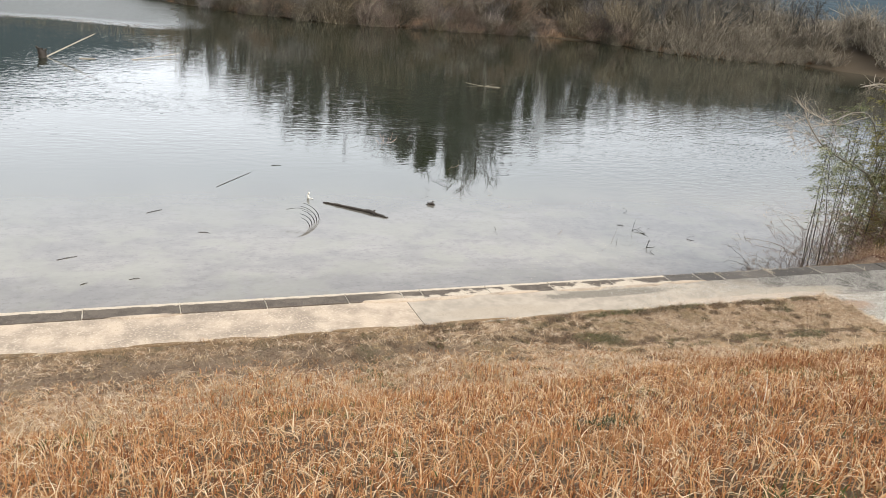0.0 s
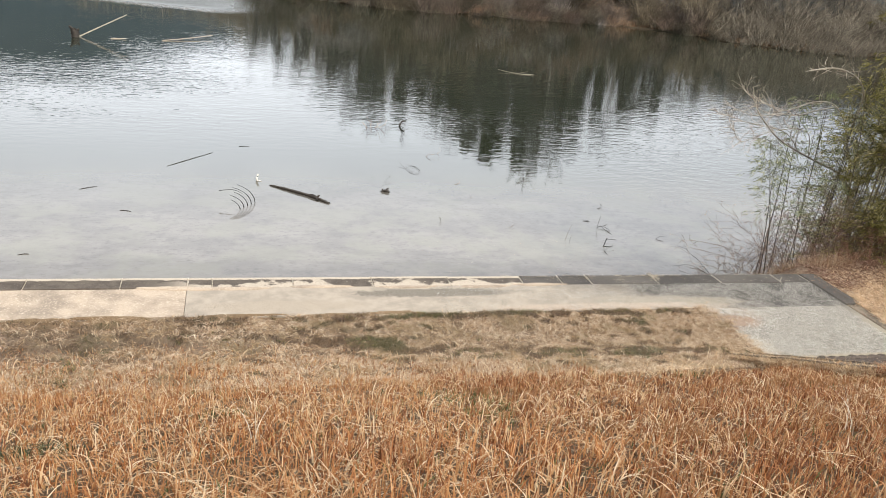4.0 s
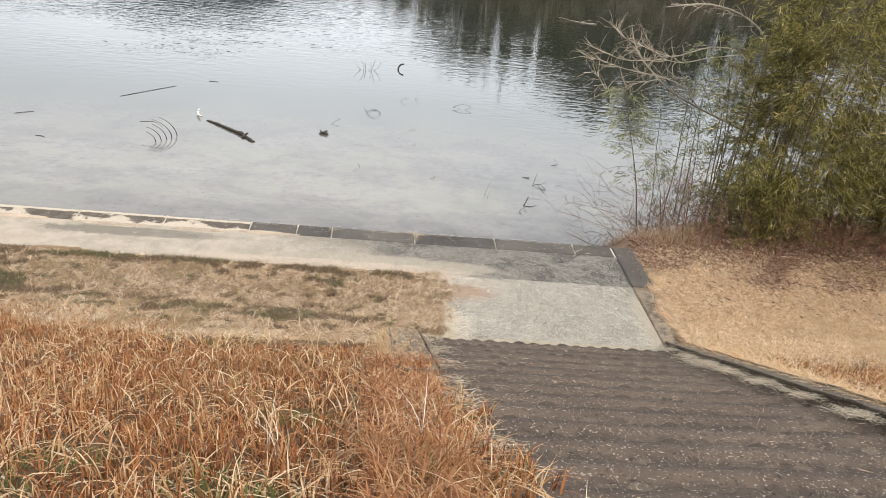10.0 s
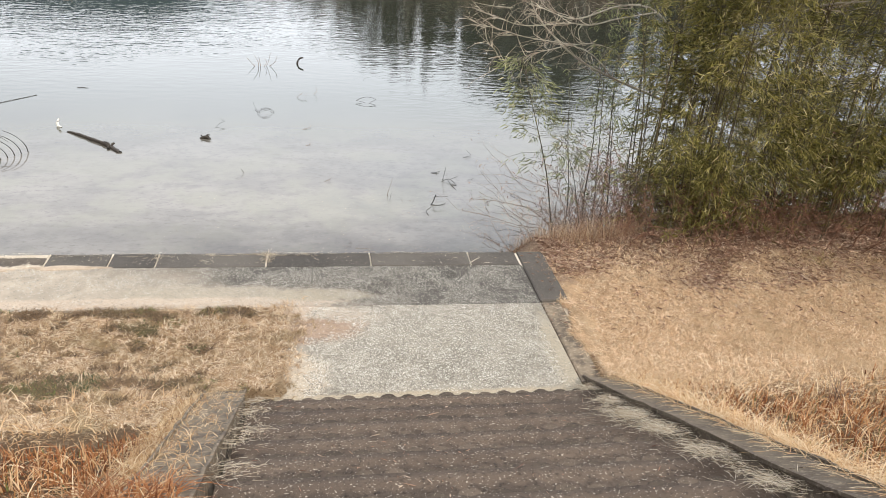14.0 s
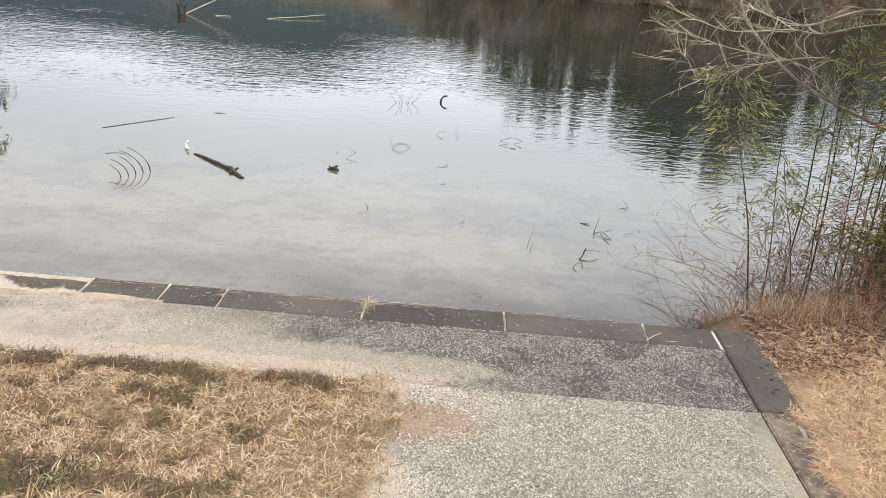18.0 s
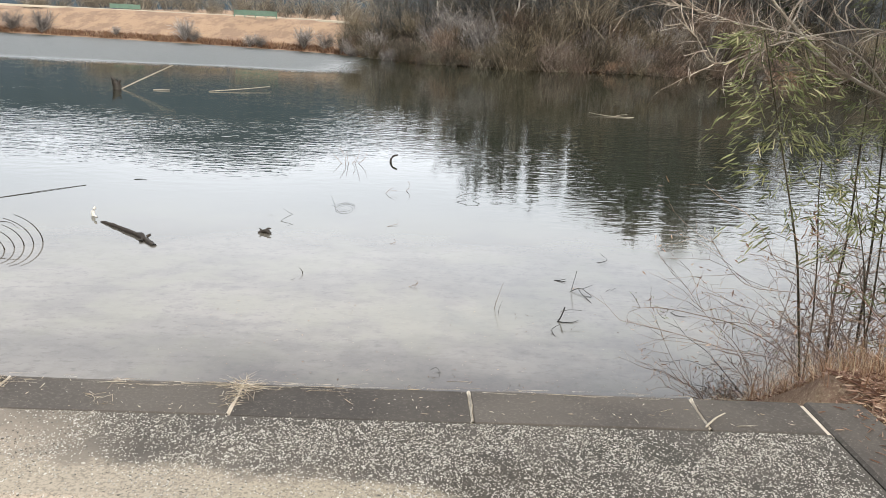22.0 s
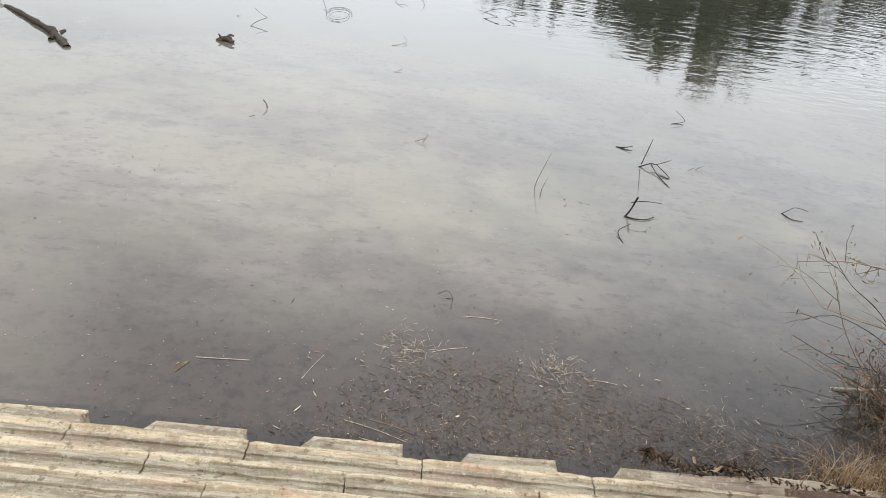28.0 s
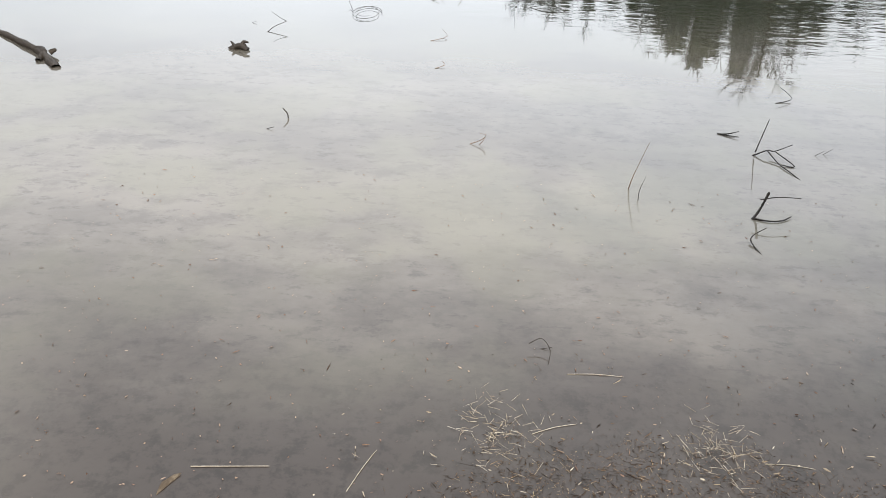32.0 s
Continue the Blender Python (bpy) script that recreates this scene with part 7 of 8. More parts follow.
# reddish dry grass along the far water's edge
n = 9000
x = g.uniform(-50, 86, n)
y = np.interp(x, [-62, -40, -17, 0, 6, 13, 21, 30, 42, 50, 58, 64, 72, 84, 92], [122, 119, 113, 105, 99, 92, 89, 90, 91, 92.5, 91, 83, 80, 81, 74]) + g.uniform(0.0, 1.2, n)
p = np.stack([x, y, land(x, y) - 0.05], 1)
thing("shore_grass", "dry tufted grass along the far water's edge", "grass", kind="stuff", data=np_mesh("shore_grass", [blades(p, g.uniform(0.3, 0.8, n), g.uniform(0.03, 0.07, n), g.uniform(0.2, 0.9, n), 2)]), material=M_REED)

n = 12000
x = g.uniform(-60, 9, n)
y = np.interp(x, [-62, -40, -17, 0, 6, 13], [122, 119, 113, 105, 99, 92]) + g.uniform(0.0, 1.6, n)
thing("shore_grass", "dark rusty sedge along the far water's edge", "grass", kind="stuff", data=np_mesh("shore_grass", [blades(np.stack([x, y, land(x, y) - 0.05], 1), g.uniform(0.25, 0.75, n), g.uniform(0.03, 0.08, n), g.uniform(0.2, 1.0, n), 2)]), material=M_RUST_TWIG)

# pale-stemmed trees and a ladder at the clearing
M_WHITE_BARK = surface("pale_birch_bark", (0.52, 0.49, 0.43), (0.36, 0.33, 0.29), (0.62, 0.59, 0.53), 1.2, 9, 0.85, 0.4, 0.01)
for x, y, h, seed, turn in ((44.0, 93.2, 9.5, 71, 0.4), (40.2, 92.6, 5.0, 72, 2.0), (54.6, 98.0, 8.5, 73, 1.1), (56.2, 98.6, 9.0, 74, 4.0), (49.6, 97.0, 7.5, 75, 3.0), (22.5, 94.0, 9.0, 76, 0.2), (24.5, 95.0, 8.5, 77, 5.2), (14.0, 97.0, 8.0, 78, 2.6)):
    kind = tree_kind("pale-stemmed bare tree on the far shore", bare_tree_parts(h, 9, 3, 0.75, seed), (M_WHITE_BARK, M_FAR_GREY), group="pale trees on the far shore")
    plant(kind, [(x, y, 1.0, turn)])
ladder = thing("ladder", "small white ladder on the far bank", "ladder", at=(50.0, 92.6, 0))
for x in (-0.26, 0.26):
    part("rail", np_mesh("rail", [tubes([(x, -0.25, -0.3)], [(x, 0.9, 1.75)], [0.04], [0.04], 6)]), M_ROAD, ladder)
for k in range(6):
    part("rung", np_mesh("rung", [tubes([(-0.28, -0.2 + 0.19 * k, -0.1 + 0.34 * k)], [(0.28, -0.2 + 0.19 * k, -0.1 + 0.34 * k)], [0.045], [0.045], 6)]), M_ROAD, ladder)

# road on the far bank, and a green net behind it
v, f = [], []
line = [(-62, 133), (-40, 130.2), (-17, 124), (-4, 117.5), (3, 112)]
for i, (x, y) in enumerate(line):
    z = 3.78
    v += [(x, y, z), (x + 0.6, y + 3.2, z), (x, y, z - 0.3), (x + 0.6, y + 3.2, z - 0.3)]
for i in range(len(line) - 1):
    a, b = 4 * i, 4 * i + 4
    f += [(a, b, b + 1, a + 1), (a + 2, b + 2, b, a), (a + 1, b + 1, b + 3, a + 3)]
thing("road", "pale concrete bank road on the far shore", "road", kind="structure", data=np_mesh("road", [(np.array(v, float), np.array(f))]), material=M_ROAD)


def net_fence(x, y, length, turn):
    root = thing("net_fence", "green safety net fence on the far bank", "fence", group="net fences", at=(x, y, 3.6))
    root.rotation_euler = (0, 0, turn)
    for i in range(5):
        part("post", block(-length / 2 + length * i / 4 - 0.05, -length / 2 + length * i / 4 + 0.05, -0.05, 0.05, 0, 1.05, 0.01, 0), M_NET, root)
    bm = block(-length / 2, length / 2, -0.015, 0.015, 0.3, 0.95, 0, 0, 9)
    for v in bm.verts:
        v.co.y += 0.06 * math.sin(v.co.x * 3)
    part("net", bm, M_NET, root, "sagging green net")


net_fence(-10.5, 118.5, 7, -0.42)
net_fence(-33, 131.5, 5, -0.2)


# wooded hills behind
def hill_mesh():
    az = np.radians(np.arange(-75, 96, 1.0))
    ridge = np.interp(np.degrees(az), [-75, -40, -26, -18, -11, -3, 4, 12, 20, 30, 40, 60, 95], [50, 54, 52, 68, 74, 56, 46, 40, 36, 44, 52, 46, 40])
    rows = []
    for k, t in enumerate(np.linspace(0, 1, 14)):
        d = 200 + 260 * t
        rough = np.array([noise.noise(Vector((a * 14, t * 5, 1))) * 5 + noise.noise(Vector((a * 60, t * 18, 1))) * 2.5 for a in az])
        z = 3 + (ridge + rough) * math.sin(t * math.pi / 2) ** 1.3 * (1 if k else 0)
        rows.append(np.stack([12 + d * np.sin(az), 5 + d * np.cos(az), z], 1))
    v = np.concatenate(rows)
    w = len(az)
    i = np.arange(13)[:, None] * w + np.arange(w - 1)[None]
    return np_mesh("hills", [(v, np.stack([i, i + 1, i + 1 + w, i + w], -1).reshape(-1, 4))], True)


thing("backdrop", "wooded hills behind the pond, painted blue-green with haze", "hill", kind="structure", data=hill_mesh(), material=M_HILL)

# ---------------------------------------------------------------- driftwood and twigs in the water
def drift(name, label, x, y, limbs, mat, category="driftwood", sides=5, knobby=0.15, group=""):
    """A piece of driftwood: limbs of (points, radius at start, radius at end) round its own origin."""
    root = thing(name, label, category, group=group, at=(x, y, 0))
    low = 0.4 if name == "driftwood_log" else 0.55 if category in ("twig", "stick", "vine") else 1.0
    limbs = [([(a, b, c * low) for a, b, c in pts], r0, r1) for pts, r0, r1 in limbs]
    fine = 0.55 if category in ("twig", "stick", "vine") and name not in ("hooped_branch", "floating_stick") else 1.5 if name == "hooped_branch" else 1.0
    for i, (pts, r0, r1) in enumerate(limbs):
        part("stem" if i == 0 else "branch", np_mesh("stem", [rope(pts, r0 * fine, r1 * fine, sides, knobby)], True), mat, root)
    return root


M_WHITE_WOOD = surface("sun_whitened_wood", (0.74, 0.72, 0.67), (0.62, 0.59, 0.53), (0.82, 0.80, 0.76), 9.0, 50, 0.7, 0.3, 0.004)
log = drift("driftwood_log", "dark waterlogged log with a forked end floating", 6.9, 23.3, [
    ([(-0.85, 0.8, 0.0), (-0.55, 0.56, 0.05), (-0.1, 0.16, 0.07), (0.3, -0.2, 0.08), (0.62, -0.55, 0.05), (0.86, -0.85, -0.03)], 0.035, 0.065),
    ([(0.3, -0.2, 0.08), (0.42, -0.28, 0.16), (0.5, -0.42, 0.12), (0.52, -0.62, 0.02)], 0.06, 0.03),
    ([(0.55, -0.35, 0.09), (0.62, -0.3, 0.2)], 0.035, 0.02)], M_WET_WOOD, sides=8, knobby=0.45)
drift("driftwood_chip", "small pale driftwood knot floating", 5.68, 24.6, [([(0, 0, -0.04), (-0.03, 0.02, 0.08), (0.02, 0.05, 0.2)], 0.05, 0.03), ([(0, 0, 0.0), (0.12, -0.12, 0.01)], 0.03, 0.01)], M_WHITE_WOOD, "driftwood", 6)


drift("hooped_branch", "open dark hoops of bent twigs standing in the water", 5.1, 22.1, [([(-0.45 + (0.45 + 0.11 * k) * math.cos(a), 0.16 * k - 0.3, -0.05 + (0.62 + 0.13 * k) * math.sin(a)) for a in np.linspace(0, 1.15 + 0.12 * (k % 2), 6)], 0.009, 0.004) for k in range(5)]
      + [([(-0.6, 0.3, 0.66), (-0.2, 0.3, 0.72), (0.1, 0.1, 0.6)], 0.007, 0.003)], M_TWIG_DARK, "twig", 4)
drift("root_knot", "dark knotted root lump in the water", 9.76, 23.72, [([(-0.13, 0.02, -0.02), (-0.05, 0.02, 0.03), (0.05, 0.0, 0.04), (0.13, -0.03, 0.0)], 0.05, 0.045), ([(0.03, 0, 0.04), (0.06, 0.03, 0.1), (0.13, 0.02, 0.1)], 0.035, 0.015), ([(-0.05, 0, 0.03), (-0.12, 0.03, 0.1)], 0.03, 0.01)], M_TWIG_DARK, "root", 6, 0.4)
drift("curled_branch", "thick black curled branch end above the water", 12.24, 33.1, [([(-0.13, 0, -0.06), (-0.12, 0, 0.08), (-0.04, 0, 0.2), (0.1, 0, 0.24)], 0.045, 0.03)], M_TWIG_DARK, "branch", 6)
drift("submerged_branch", "brushy twigs of a sunken branch above the water", 10.9, 32.4, [([(0.1 * k - 0.35, 0.03 * k, -0.02), (0.16 * k - 0.5 + 0.1 * (k % 2), 0, 0.15 + 0.03 * (k % 3)), (0.22 * k - 0.65, 0, 0.32 + 0.1 * ((k * 2) % 3))], 0.010, 0.004) for k in range(6)], M_TWIG, "branch", 4)
drift("bent_twig", "thin bent twig rising from the water", 12.3, 28.2, [([(-0.1, 0, 0), (0, 0, 0.2), (0.12, 0.05, 0.3)], 0.012, 0.005), ([(0, 0, 0.2), (0.16, 0, 0.16), (0.24, 0, 0.3)], 0.008, 0.004)], M_TWIG, "twig", 4, group="twigs in the pond")
drift("bent_twig", "thin bent twig rising from the water", 12.8, 28.65, [([(-0.05, 0, 0), (0.06, 0, 0.25), (0.0, 0, 0.5)], 0.012, 0.005)], M_TWIG, "twig", 4, group="twigs in the pond")
drift("looped_twig", "diamond-shaped loop of thin twigs on the water", 14.49, 27.8, [([(-0.35, 0, 0.12), (0.0, 0.1, 0.3), (0.32, 0, 0.2), (0.1, 0, 0.02)], 0.012, 0.006), ([(-0.35, 0, 0.12), (-0.05, 0, 0.0), (-0.18, 0, -0.05)], 0.01, 0.005), ([(0.32, 0, 0.2), (0.05, -0.1, -0.03)], 0.008, 0.004)], M_TWIG_DARK, "twig", 4)
drift("coiled_vine", "coiled thin dark vine floating", 11.26, 26.3, [([(0.26 * math.cos(a) * (1 - a / 30), 0.55 * math.sin(a) * (1 - a / 30), 0.03 + 0.004 * a) for a in np.linspace(0, 11.5, 22)], 0.008, 0.005), ([(-0.24, 0.1, 0.03), (-0.35, 0.5, 0.1), (-0.42, 0.7, 0.25)], 0.01, 0.005)], M_TWIG_DARK, "vine", 4)
drift("forked_twig", "forked dark twig rising from the water", 10.05, 24.9, [([(-0.14, -0.15, -0.02), (-0.05, 0, 0.1), (0.12, 0.1, 0.22)], 0.012, 0.007), ([(0.12, 0.1, 0.22), (0.0, 0.15, 0.3), (-0.12, 0.2, 0.42)], 0.008, 0.004)], M_TWIG_DARK, "twig", 4, group="twigs in the pond")
drift("upright_stick", "short black stick standing in the water", 10.97, 21.05, [([(0.03, 0, -0.05), (0.03, 0, 0.08), (-0.02, 0, 0.2)], 0.014, 0.011)], M_TWIG_DARK, "stick", 5, group="twigs in the pond")
drift("bent_twig", "small arched twig in the water", 13.12, 20.54, [([(-0.1, 0, 0), (0.02, 0, 0.1), (0.06, 0, 0.2), (0.0, 0, 0.22)], 0.008, 0.004), ([(0, 0, 0), (0.06, 0, 0.14)], 0.007, 0.004)], M_TWIG, "twig", 4, group="twigs in the pond")
drift("thin_stem", "thin pale stem standing in the water", 14.53, 19.6, [([(-0.02, 0, -0.02), (0.0, 0, 0.2), (0.03, 0, 0.40), (0.10, 0, 0.85)], 0.010, 0.003)], M_TWIG, "stick", 4, group="twigs in the pond")
drift("bent_twig", "small hooked twig floating", 12.56, 24.9, [([(-0.15, -0.2, 0.0), (0.1, 0, 0.06), (0.02, 0.3, 0.12)], 0.008, 0.004)], M_TWIG, "twig", 4, group="twigs in the pond")
drift("bent_twig", "small hooked twig floating", 12.62, 23.35, [([(-0.08, -0.1, 0.0), (0.05, 0, 0.05), (0.0, 0.1, 0.1)], 0.008, 0.004)], M_TWIG, "twig", 4, group="twigs in the pond")
drift("thin_stem", "thin dark stick leaning in the water", 14.57, 19.42, [([(-0.02, -0.1, -0.05), (0.0, 0, 0.12), (0.05, 0.05, 0.34)], 0.009, 0.003)], M_TWIG_DARK, "stick", 4, group="twigs in the pond")
drift("forked_twig", "small dark forked twig on the water", 15.9, 21.2, [([(-0.1, 0.03, 0.0), (0.0, 0, 0.03), (0.14, 0.05, 0.06)], 0.02, 0.008), ([(-0.05, 0, 0.01), (0.1, -0.1, 0.04)], 0.015, 0.006)], M_TWIG_DARK, "twig", 5, group="twigs in the pond")
drift("branched_twig", "dark many-armed twig rising from the water", 16.16, 20.62, [([(-0.165, 0, -0.01), (-0.02, 0, 0.12), (0.06, 0, 0.11), (0.25, 0.05, 0.22)], 0.016, 0.007), ([(-0.07, 0.02, 0.72), (-0.10, 0.02, 0.40), (-0.14, 0, 0.07)], 0.007, 0.013), ([(-0.02, 0, 0.12), (0.03, -0.22, 0.03), (0.07, -0.4, 0.02), (0.13, -0.62, -0.01)], 0.016, 0.010), ([(0.06, 0, 0.11), (0.18, -0.28, 0.02), (0.03, -0.24, 0.02)], 0.012, 0.010)], M_TWIG_DARK, "twig", 5, 0.3)
drift("branched_twig", "dark elbowed twig rising from the water", 15.51, 19.12, [([(0.0, -0.04, -0.01), (0.05, 0, 0.09), (0.08, 0.02, 0.2), (0.12, 0.04, 0.42)], 0.024, 0.018), ([(0.05, 0.02, 0.30), (0.2, 0.02, 0.36), (0.41, 0.04, 0.34)], 0.009, 0.006), ([(0.0, -0.03, 0.01), (0.13, -0.08, 0.02), (0.25, -0.06, 0.02), (0.36, 0.02, 0.03)], 0.018, 0.009)], M_TWIG_DARK, "twig", 5, 0.3)
drift("bent_twig", "bent dark twig leaning in the water", 15.37, 18.6, [([(0.03, -0.25, -0.03), (-0.02, 0.0, 0.03), (0.0, 0.06, 0.1), (0.11, 0.1, 0.2)], 0.015, 0.006)], M_TWIG_DARK, "twig", 5, 0.3, group="twigs in the pond")
drift("forked_twig", "bent dark twig above the water", 17.0, 22.58, [([(-0.12, -0.12, 0.0), (0.12, 0, 0.06), (-0.02, 0.1, 0.26)], 0.012, 0.006)], M_TWIG_DARK, "twig", 4, group="twigs in the pond")
drift("bent_twig", "small dark twig near the shore", 17.6, 19.7, [([(0.0, 0, -0.01), (0.06, 0, 0.08), (0.15, 0.0, 0.18), (0.32, 0.0, 0.12)], 0.011, 0.005), ([(0, 0, 0.01), (0.07, -0.15, 0.01), (0.2, -0.18, 0.02)], 0.011, 0.006)], M_TWIG_DARK, "twig", 4, group="twigs in the pond")
for x, y, h in ((16.72, 20.7, 0.1), (16.83, 20.75, 0.12), (10.88, 20.68, 0.05), (9.58, 25.3, 0.05), (13.5, 17.0, 0.03)):
    drift("twig_tip", "tiny twig tip showing above the water", x, y, [([(-0.04, 0, -0.01), (0.01, 0, h * 0.5), (0.05, 0, h)], 0.007, 0.004)], M_TWIG_DARK, "twig", 4, group="twigs in the pond")
drift("bent_twig", "thin hooked twig near the steps", 13.48, 16.93, [([(-0.08, 0.05, 0.1), (0.0, 0.08, 0.14), (0.05, 0.0, 0.08), (0.03, -0.1, -0.01)], 0.007, 0.004)], M_TWIG_DARK, "twig", 4, group="twigs in the pond")

drift("tree_stump", "black waterlogged stump standing in the pond", -4.4, 52.4, [([(0, 0, -0.3), (0.02, 0, 0.15), (-0.06, 0, 0.36), (-0.05, 0, 0.52)], 0.30, 0.13), ([(-0.1, 0, 0.4), (-0.3, 0.1, 0.62)], 0.12, 0.05), ([(0.1, 0, 0.3), (0.25, 0.0, 0.5)], 0.1, 0.05)], M_TWIG_DARK, "stump", 8, 0.35)
drift("leaning_pole", "pale dead pole leaning out of the pond beside a stump", -4.2, 52.5, [([(-0.1, 0.0, -0.05), (1.3, 0.53, 0.68), (2.7, 1.06, 1.4)], 0.04, 0.028)], M_DRY_WOOD, "pole", 6, 0.1)
drift("floating_pole", "long pale pole floating in the pond", 2.1, 54.4, [([(-1.5, -1.2, 0.02), (0.0, 0.0, 0.1), (1.5, 1.5, 0.2)], 0.03, 0.02)], M_DRY_WOOD, "pole", 5)
drift("floating_pole", "short pale stick floating in the pond", -1.9, 52.6, [([(-0.5, 0, 0.02), (0.4, 0.1, 0.05)], 0.03, 0.02)], M_DRY_WOOD, "pole", 5)
drift("floating_branch", "pale branch floating in the pond", 23.4, 49.8, [([(-1.1, 0.4, 0.12), (-0.3, 0, 0.04), (0.6, -0.3, 0.02), (1.2, -0.4, 0.04)], 0.012, 0.024), ([(0.3, -0.2, 0.08), (1.0, 0.3, 0.12)], 0.016, 0.008)], M_DRY_WOOD, "branch", 5)
for x, y, dx, dy in ((3.5, 26.8, 1.4, 1.8), (-1.44, 19.9, 0.45, 0.2), (0.1, 18.4, 0.24, 0.06), (0.75, 23.45, 0.45, 0.3), (5.3, 28.67, 0.35, 0.0), (-1.0, 18.25, 0.15, 0.1), (2.0, 21.5, 0.3, -0.1)):
    drift("floating_stick", "thin dark stick floating on the pond", x, y, [([(-dx / 2, -dy / 2, 0.005), (0.02, 0.03, 0.02), (dx / 2, dy / 2, 0.01)], 0.010, 0.006)], M_TWIG_DARK, "stick", 5, group="floating sticks")
drift("floating_stick", "pale straight reed stalk floating near the steps", 11.78, 15.82, [([(-0.2, 0.0, 0.01), (0.2, 0.03, 0.012)], 0.0028, 0.002)], M_DRY_WOOD, "stick", 5, group="floating sticks")
for x, y, dx, dy, mat in ((13.0, 15.24, 0.46, -0.16, M_DRY_WOOD), (13.1, 15.3, 0.32, -0.10, M_TWIG), (12.46, 15.86, 0.12, 0.3, M_DRY_WOOD), (14.75, 16.05, 0.26, -0.02, M_DRY_WOOD), (15.3, 15.9, 0.2, -0.1, M_TWIG), (13.5, 16.25, 0.26, 0.1, M_DRY_WOOD), (13.8, 16.75, 0.35, 0.0, M_DRY_WOOD)):
    drift("floating_stick", "thin dry stalk floating by the steps", x, y, [([(-dx / 2, -dy / 2, 0.004), (0.0, 0.01, 0.01), (dx / 2, dy / 2, 0.006)], 0.0026, 0.0016)], mat, "stick", 5, group="floating sticks")

# litter afloat along the steps
n = 62000
px, py = rng.uniform(11.6, 16.7, n), rng.uniform(14.9, 17.0, n)
edge = np.interp(px, [11.5, 12.6, 13.2, 14.4, 15.4, 16.7], [15.1, 15.6, 16.35, 16.3, 15.9, 15.5]) + 0.25 * field(px, py, 2.5, 4.0)
k = rng.uniform(size=n) < np.clip((edge - py) * 2.2 + 0.25 * field(px, py, 4.0, 9.0), 0.012, 1.0) * np.interp(px, [11.6, 12.4, 13.4, 16], [0.05, 0.3, 0.7, 1.0])
p = np.stack([px[k], py[k], rng.uniform(0.003, 0.012, k.sum())], 1)
m = len(p)
thing("floating_litter", "dark mat of wet leaf and reed litter afloat", "litter", kind="stuff", data=np_mesh("floating_litter", [leaves(p, np.stack([rng.normal(size=m), rng.normal(size=m), rng.normal(size=m) * 0.06], 1), 0.004 + rng.exponential(0.012, m), rng.uniform(0.002, 0.006, m), 0.05)]), material=M_SCREE)
for x, y, s in ((13.16, 16.2, 0.11), (14.38, 16.14, 0.10), (15.6, 15.55, 0.14), (16.2, 15.3, 0.15)):
    q = straw_pile(x, y, 0.006, s * 1.1, 110, 0.085, "pale reed straw caught in the floating litter")
n = 1500
p = np.stack([rng.uniform(9.5, 17, n), 15.1 + 4.5 * rng.uniform(size=n) ** 1.8, np.full(n, 0.006)], 1)
thing("floating_flecks", "scattered leaf flecks afloat on the pond", "leaves", kind="stuff", data=np_mesh("floating_flecks", [leaves(p, np.stack([rng.normal(size=n), rng.normal(size=n), np.zeros(n)], 1), 0.006 + rng.exponential(0.012, n), rng.uniform(0.003, 0.010, n), 0.05)]), material=M_LITTER)
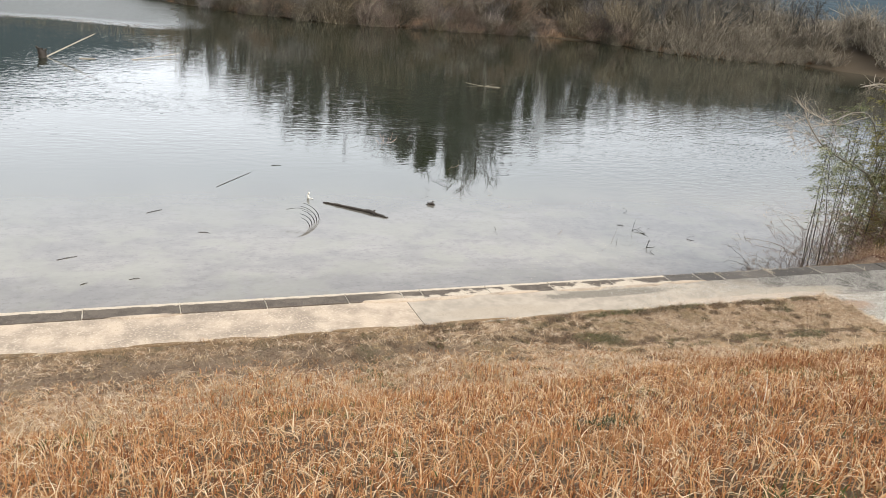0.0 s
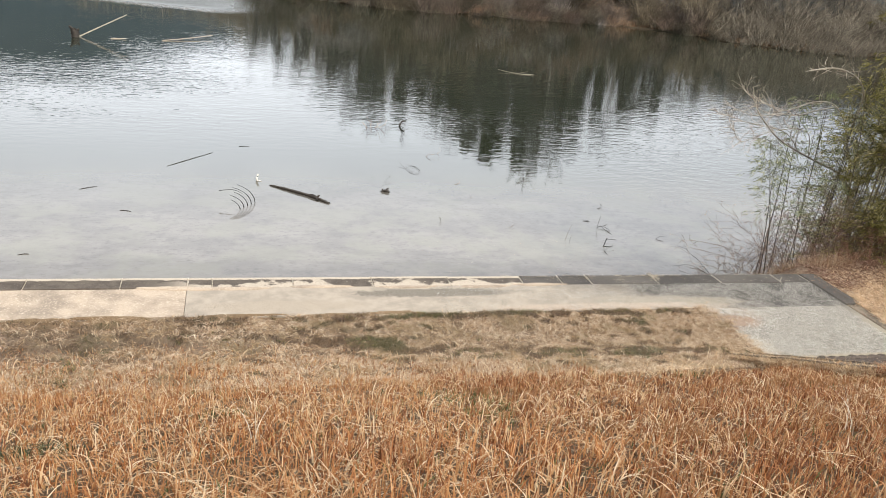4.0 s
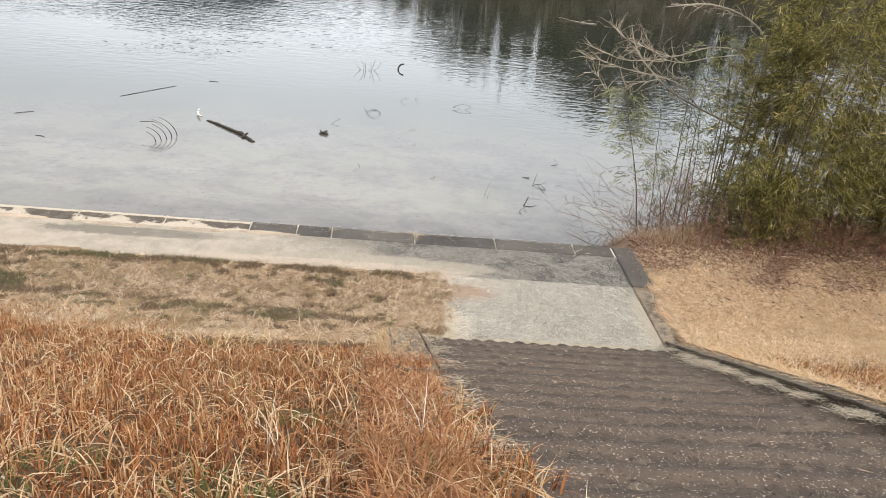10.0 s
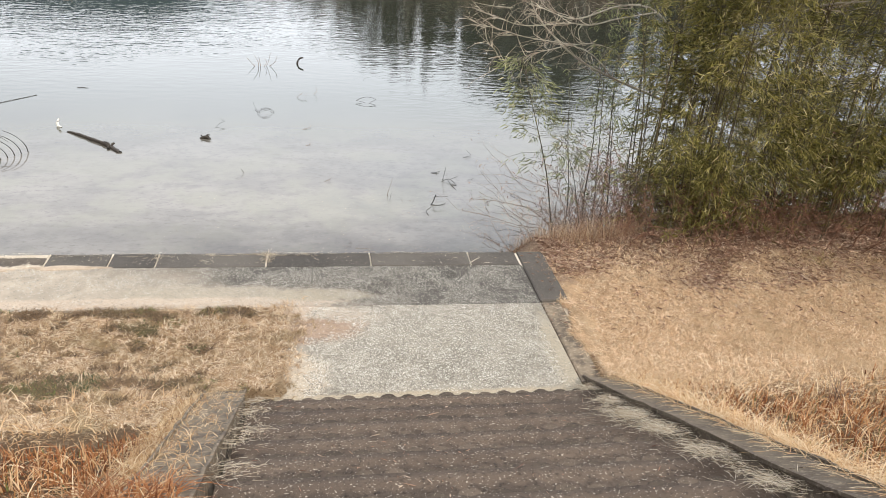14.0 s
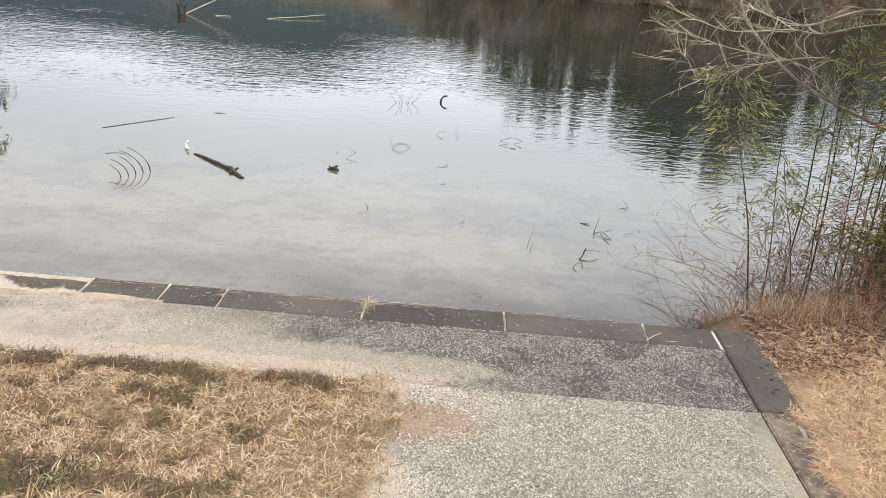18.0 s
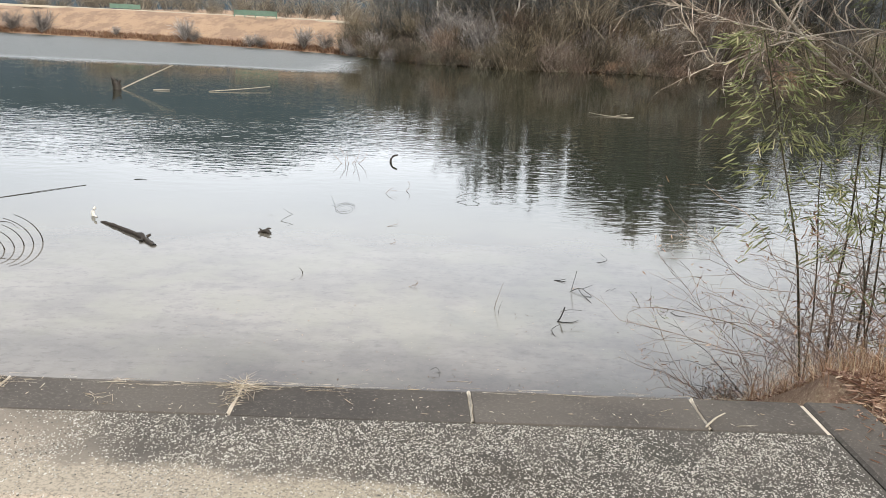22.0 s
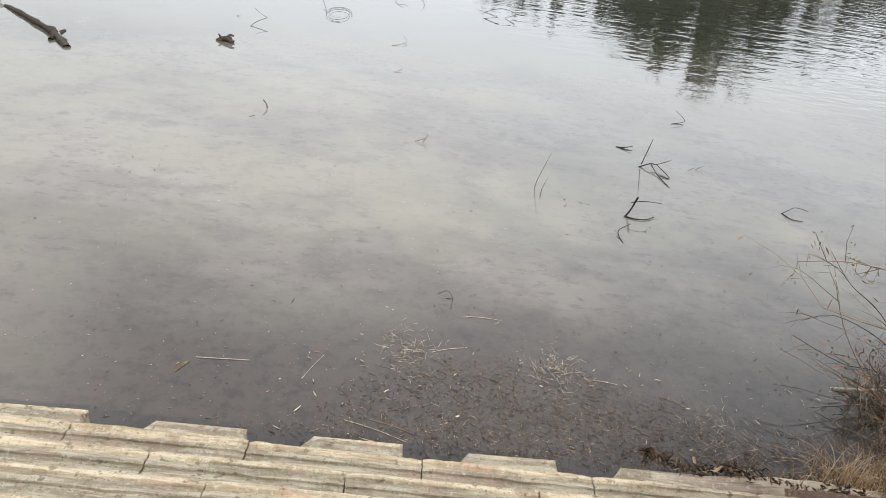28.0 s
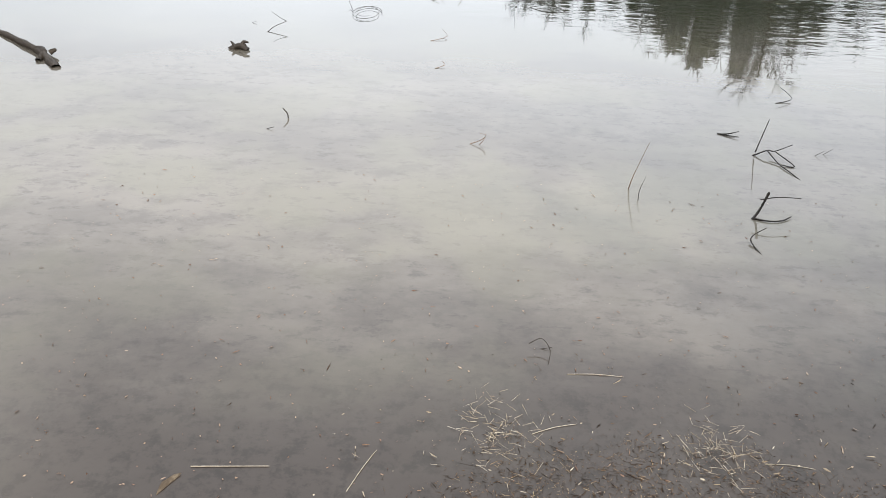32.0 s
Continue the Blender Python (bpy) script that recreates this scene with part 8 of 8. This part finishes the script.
# broken reed bits and twigs in the mat, heaped where it meets the shore
n = 900
t = rng.uniform(size=n)
p = np.stack([12.9 + 3.6 * np.sqrt(t), 15.15 + rng.uniform(0, 0.85, n) * np.interp(t, [0, 1], [1.2, 0.55]), np.full(n, 0.012)], 1)
a = rng.uniform(0, 2 * np.pi, n)
L = 0.012 + rng.exponential(0.026, n)
q = p + np.stack([np.cos(a) * L, np.sin(a) * L, rng.uniform(0, 0.02, n)], 1)
r = rng.uniform(0.0006, 0.0016, n)
thing("reed_bits", "broken brown reed bits strewn over the floating litter", "litter", kind="stuff", data=np_mesh("reed_bits", [tubes(p, q, r, r * 0.6, 4)]), material=M_SCREE)
n = 130
p = np.stack([rng.uniform(12.2, 16.6, n), 15.1 + 1.25 * rng.uniform(size=n) ** 1.3, np.full(n, 0.011)], 1)
thing("leaf_flecks", "pale willow leaves and husks lying on the floating litter", "leaves", kind="stuff", data=np_mesh("leaf_flecks", [leaves(p, np.stack([rng.normal(size=n), rng.normal(size=n), rng.normal(size=n) * 0.15], 1), 0.012 + rng.exponential(0.02, n), rng.uniform(0.003, 0.011, n), 0.1)]), material=M_STRAW)


def debris_mesh():
    n = 620
    x = 14.85 + 1.5 * rng.uniform(size=n) ** 1.4
    p = np.stack([x, 15.09 - 0.12 * (x - 14.9) + 0.03 * np.sin(x * 9) + rng.normal(0, 0.028, n), 0.155 + np.abs(rng.normal(0, 0.018, n))], 1)
    return np_mesh("debris_heap", [leaves(p, np.stack([rng.normal(size=n), rng.normal(size=n), rng.normal(size=n) * 0.5], 1), rng.uniform(0.02, 0.08, n), rng.uniform(0.006, 0.025, n), 0.2)])


n = 150
p = np.stack([rng.normal(16.0, 0.4, n), rng.normal(15.3, 0.14, n), np.abs(rng.normal(0, 0.03, n))], 1)
a = rng.uniform(0, 2 * np.pi, n)
L = rng.uniform(0.06, 0.3, n)
q = p + np.stack([np.cos(a) * L, np.sin(a) * L, rng.uniform(-0.02, 0.06, n)], 1)
r = rng.uniform(0.0015, 0.0035, n)
thing("debris_heap", "wet brown leaves and bark washed onto the last step block", "leaves", kind="stuff", data=debris_mesh(), material=M_SCREE)
thing("brush_heap", "heap of dead brown brushwood at the waterline", "brushwood", kind="stuff", data=np_mesh("brush_heap", [tubes(p, q, r, r * 0.5, 4)]), material=M_TWIG)
p = np.array([[11.47, 15.62, 0.004]])
thing("floating_leaf", "large brown leaf floating by a reed stalk", "leaf", kind="stuff", data=np_mesh("floating_leaf", [leaves(p, np.array([[0.45, 1.0, 0.0]]), np.array([0.17]), np.array([0.06]), 0.05)]), material=M_CURB)
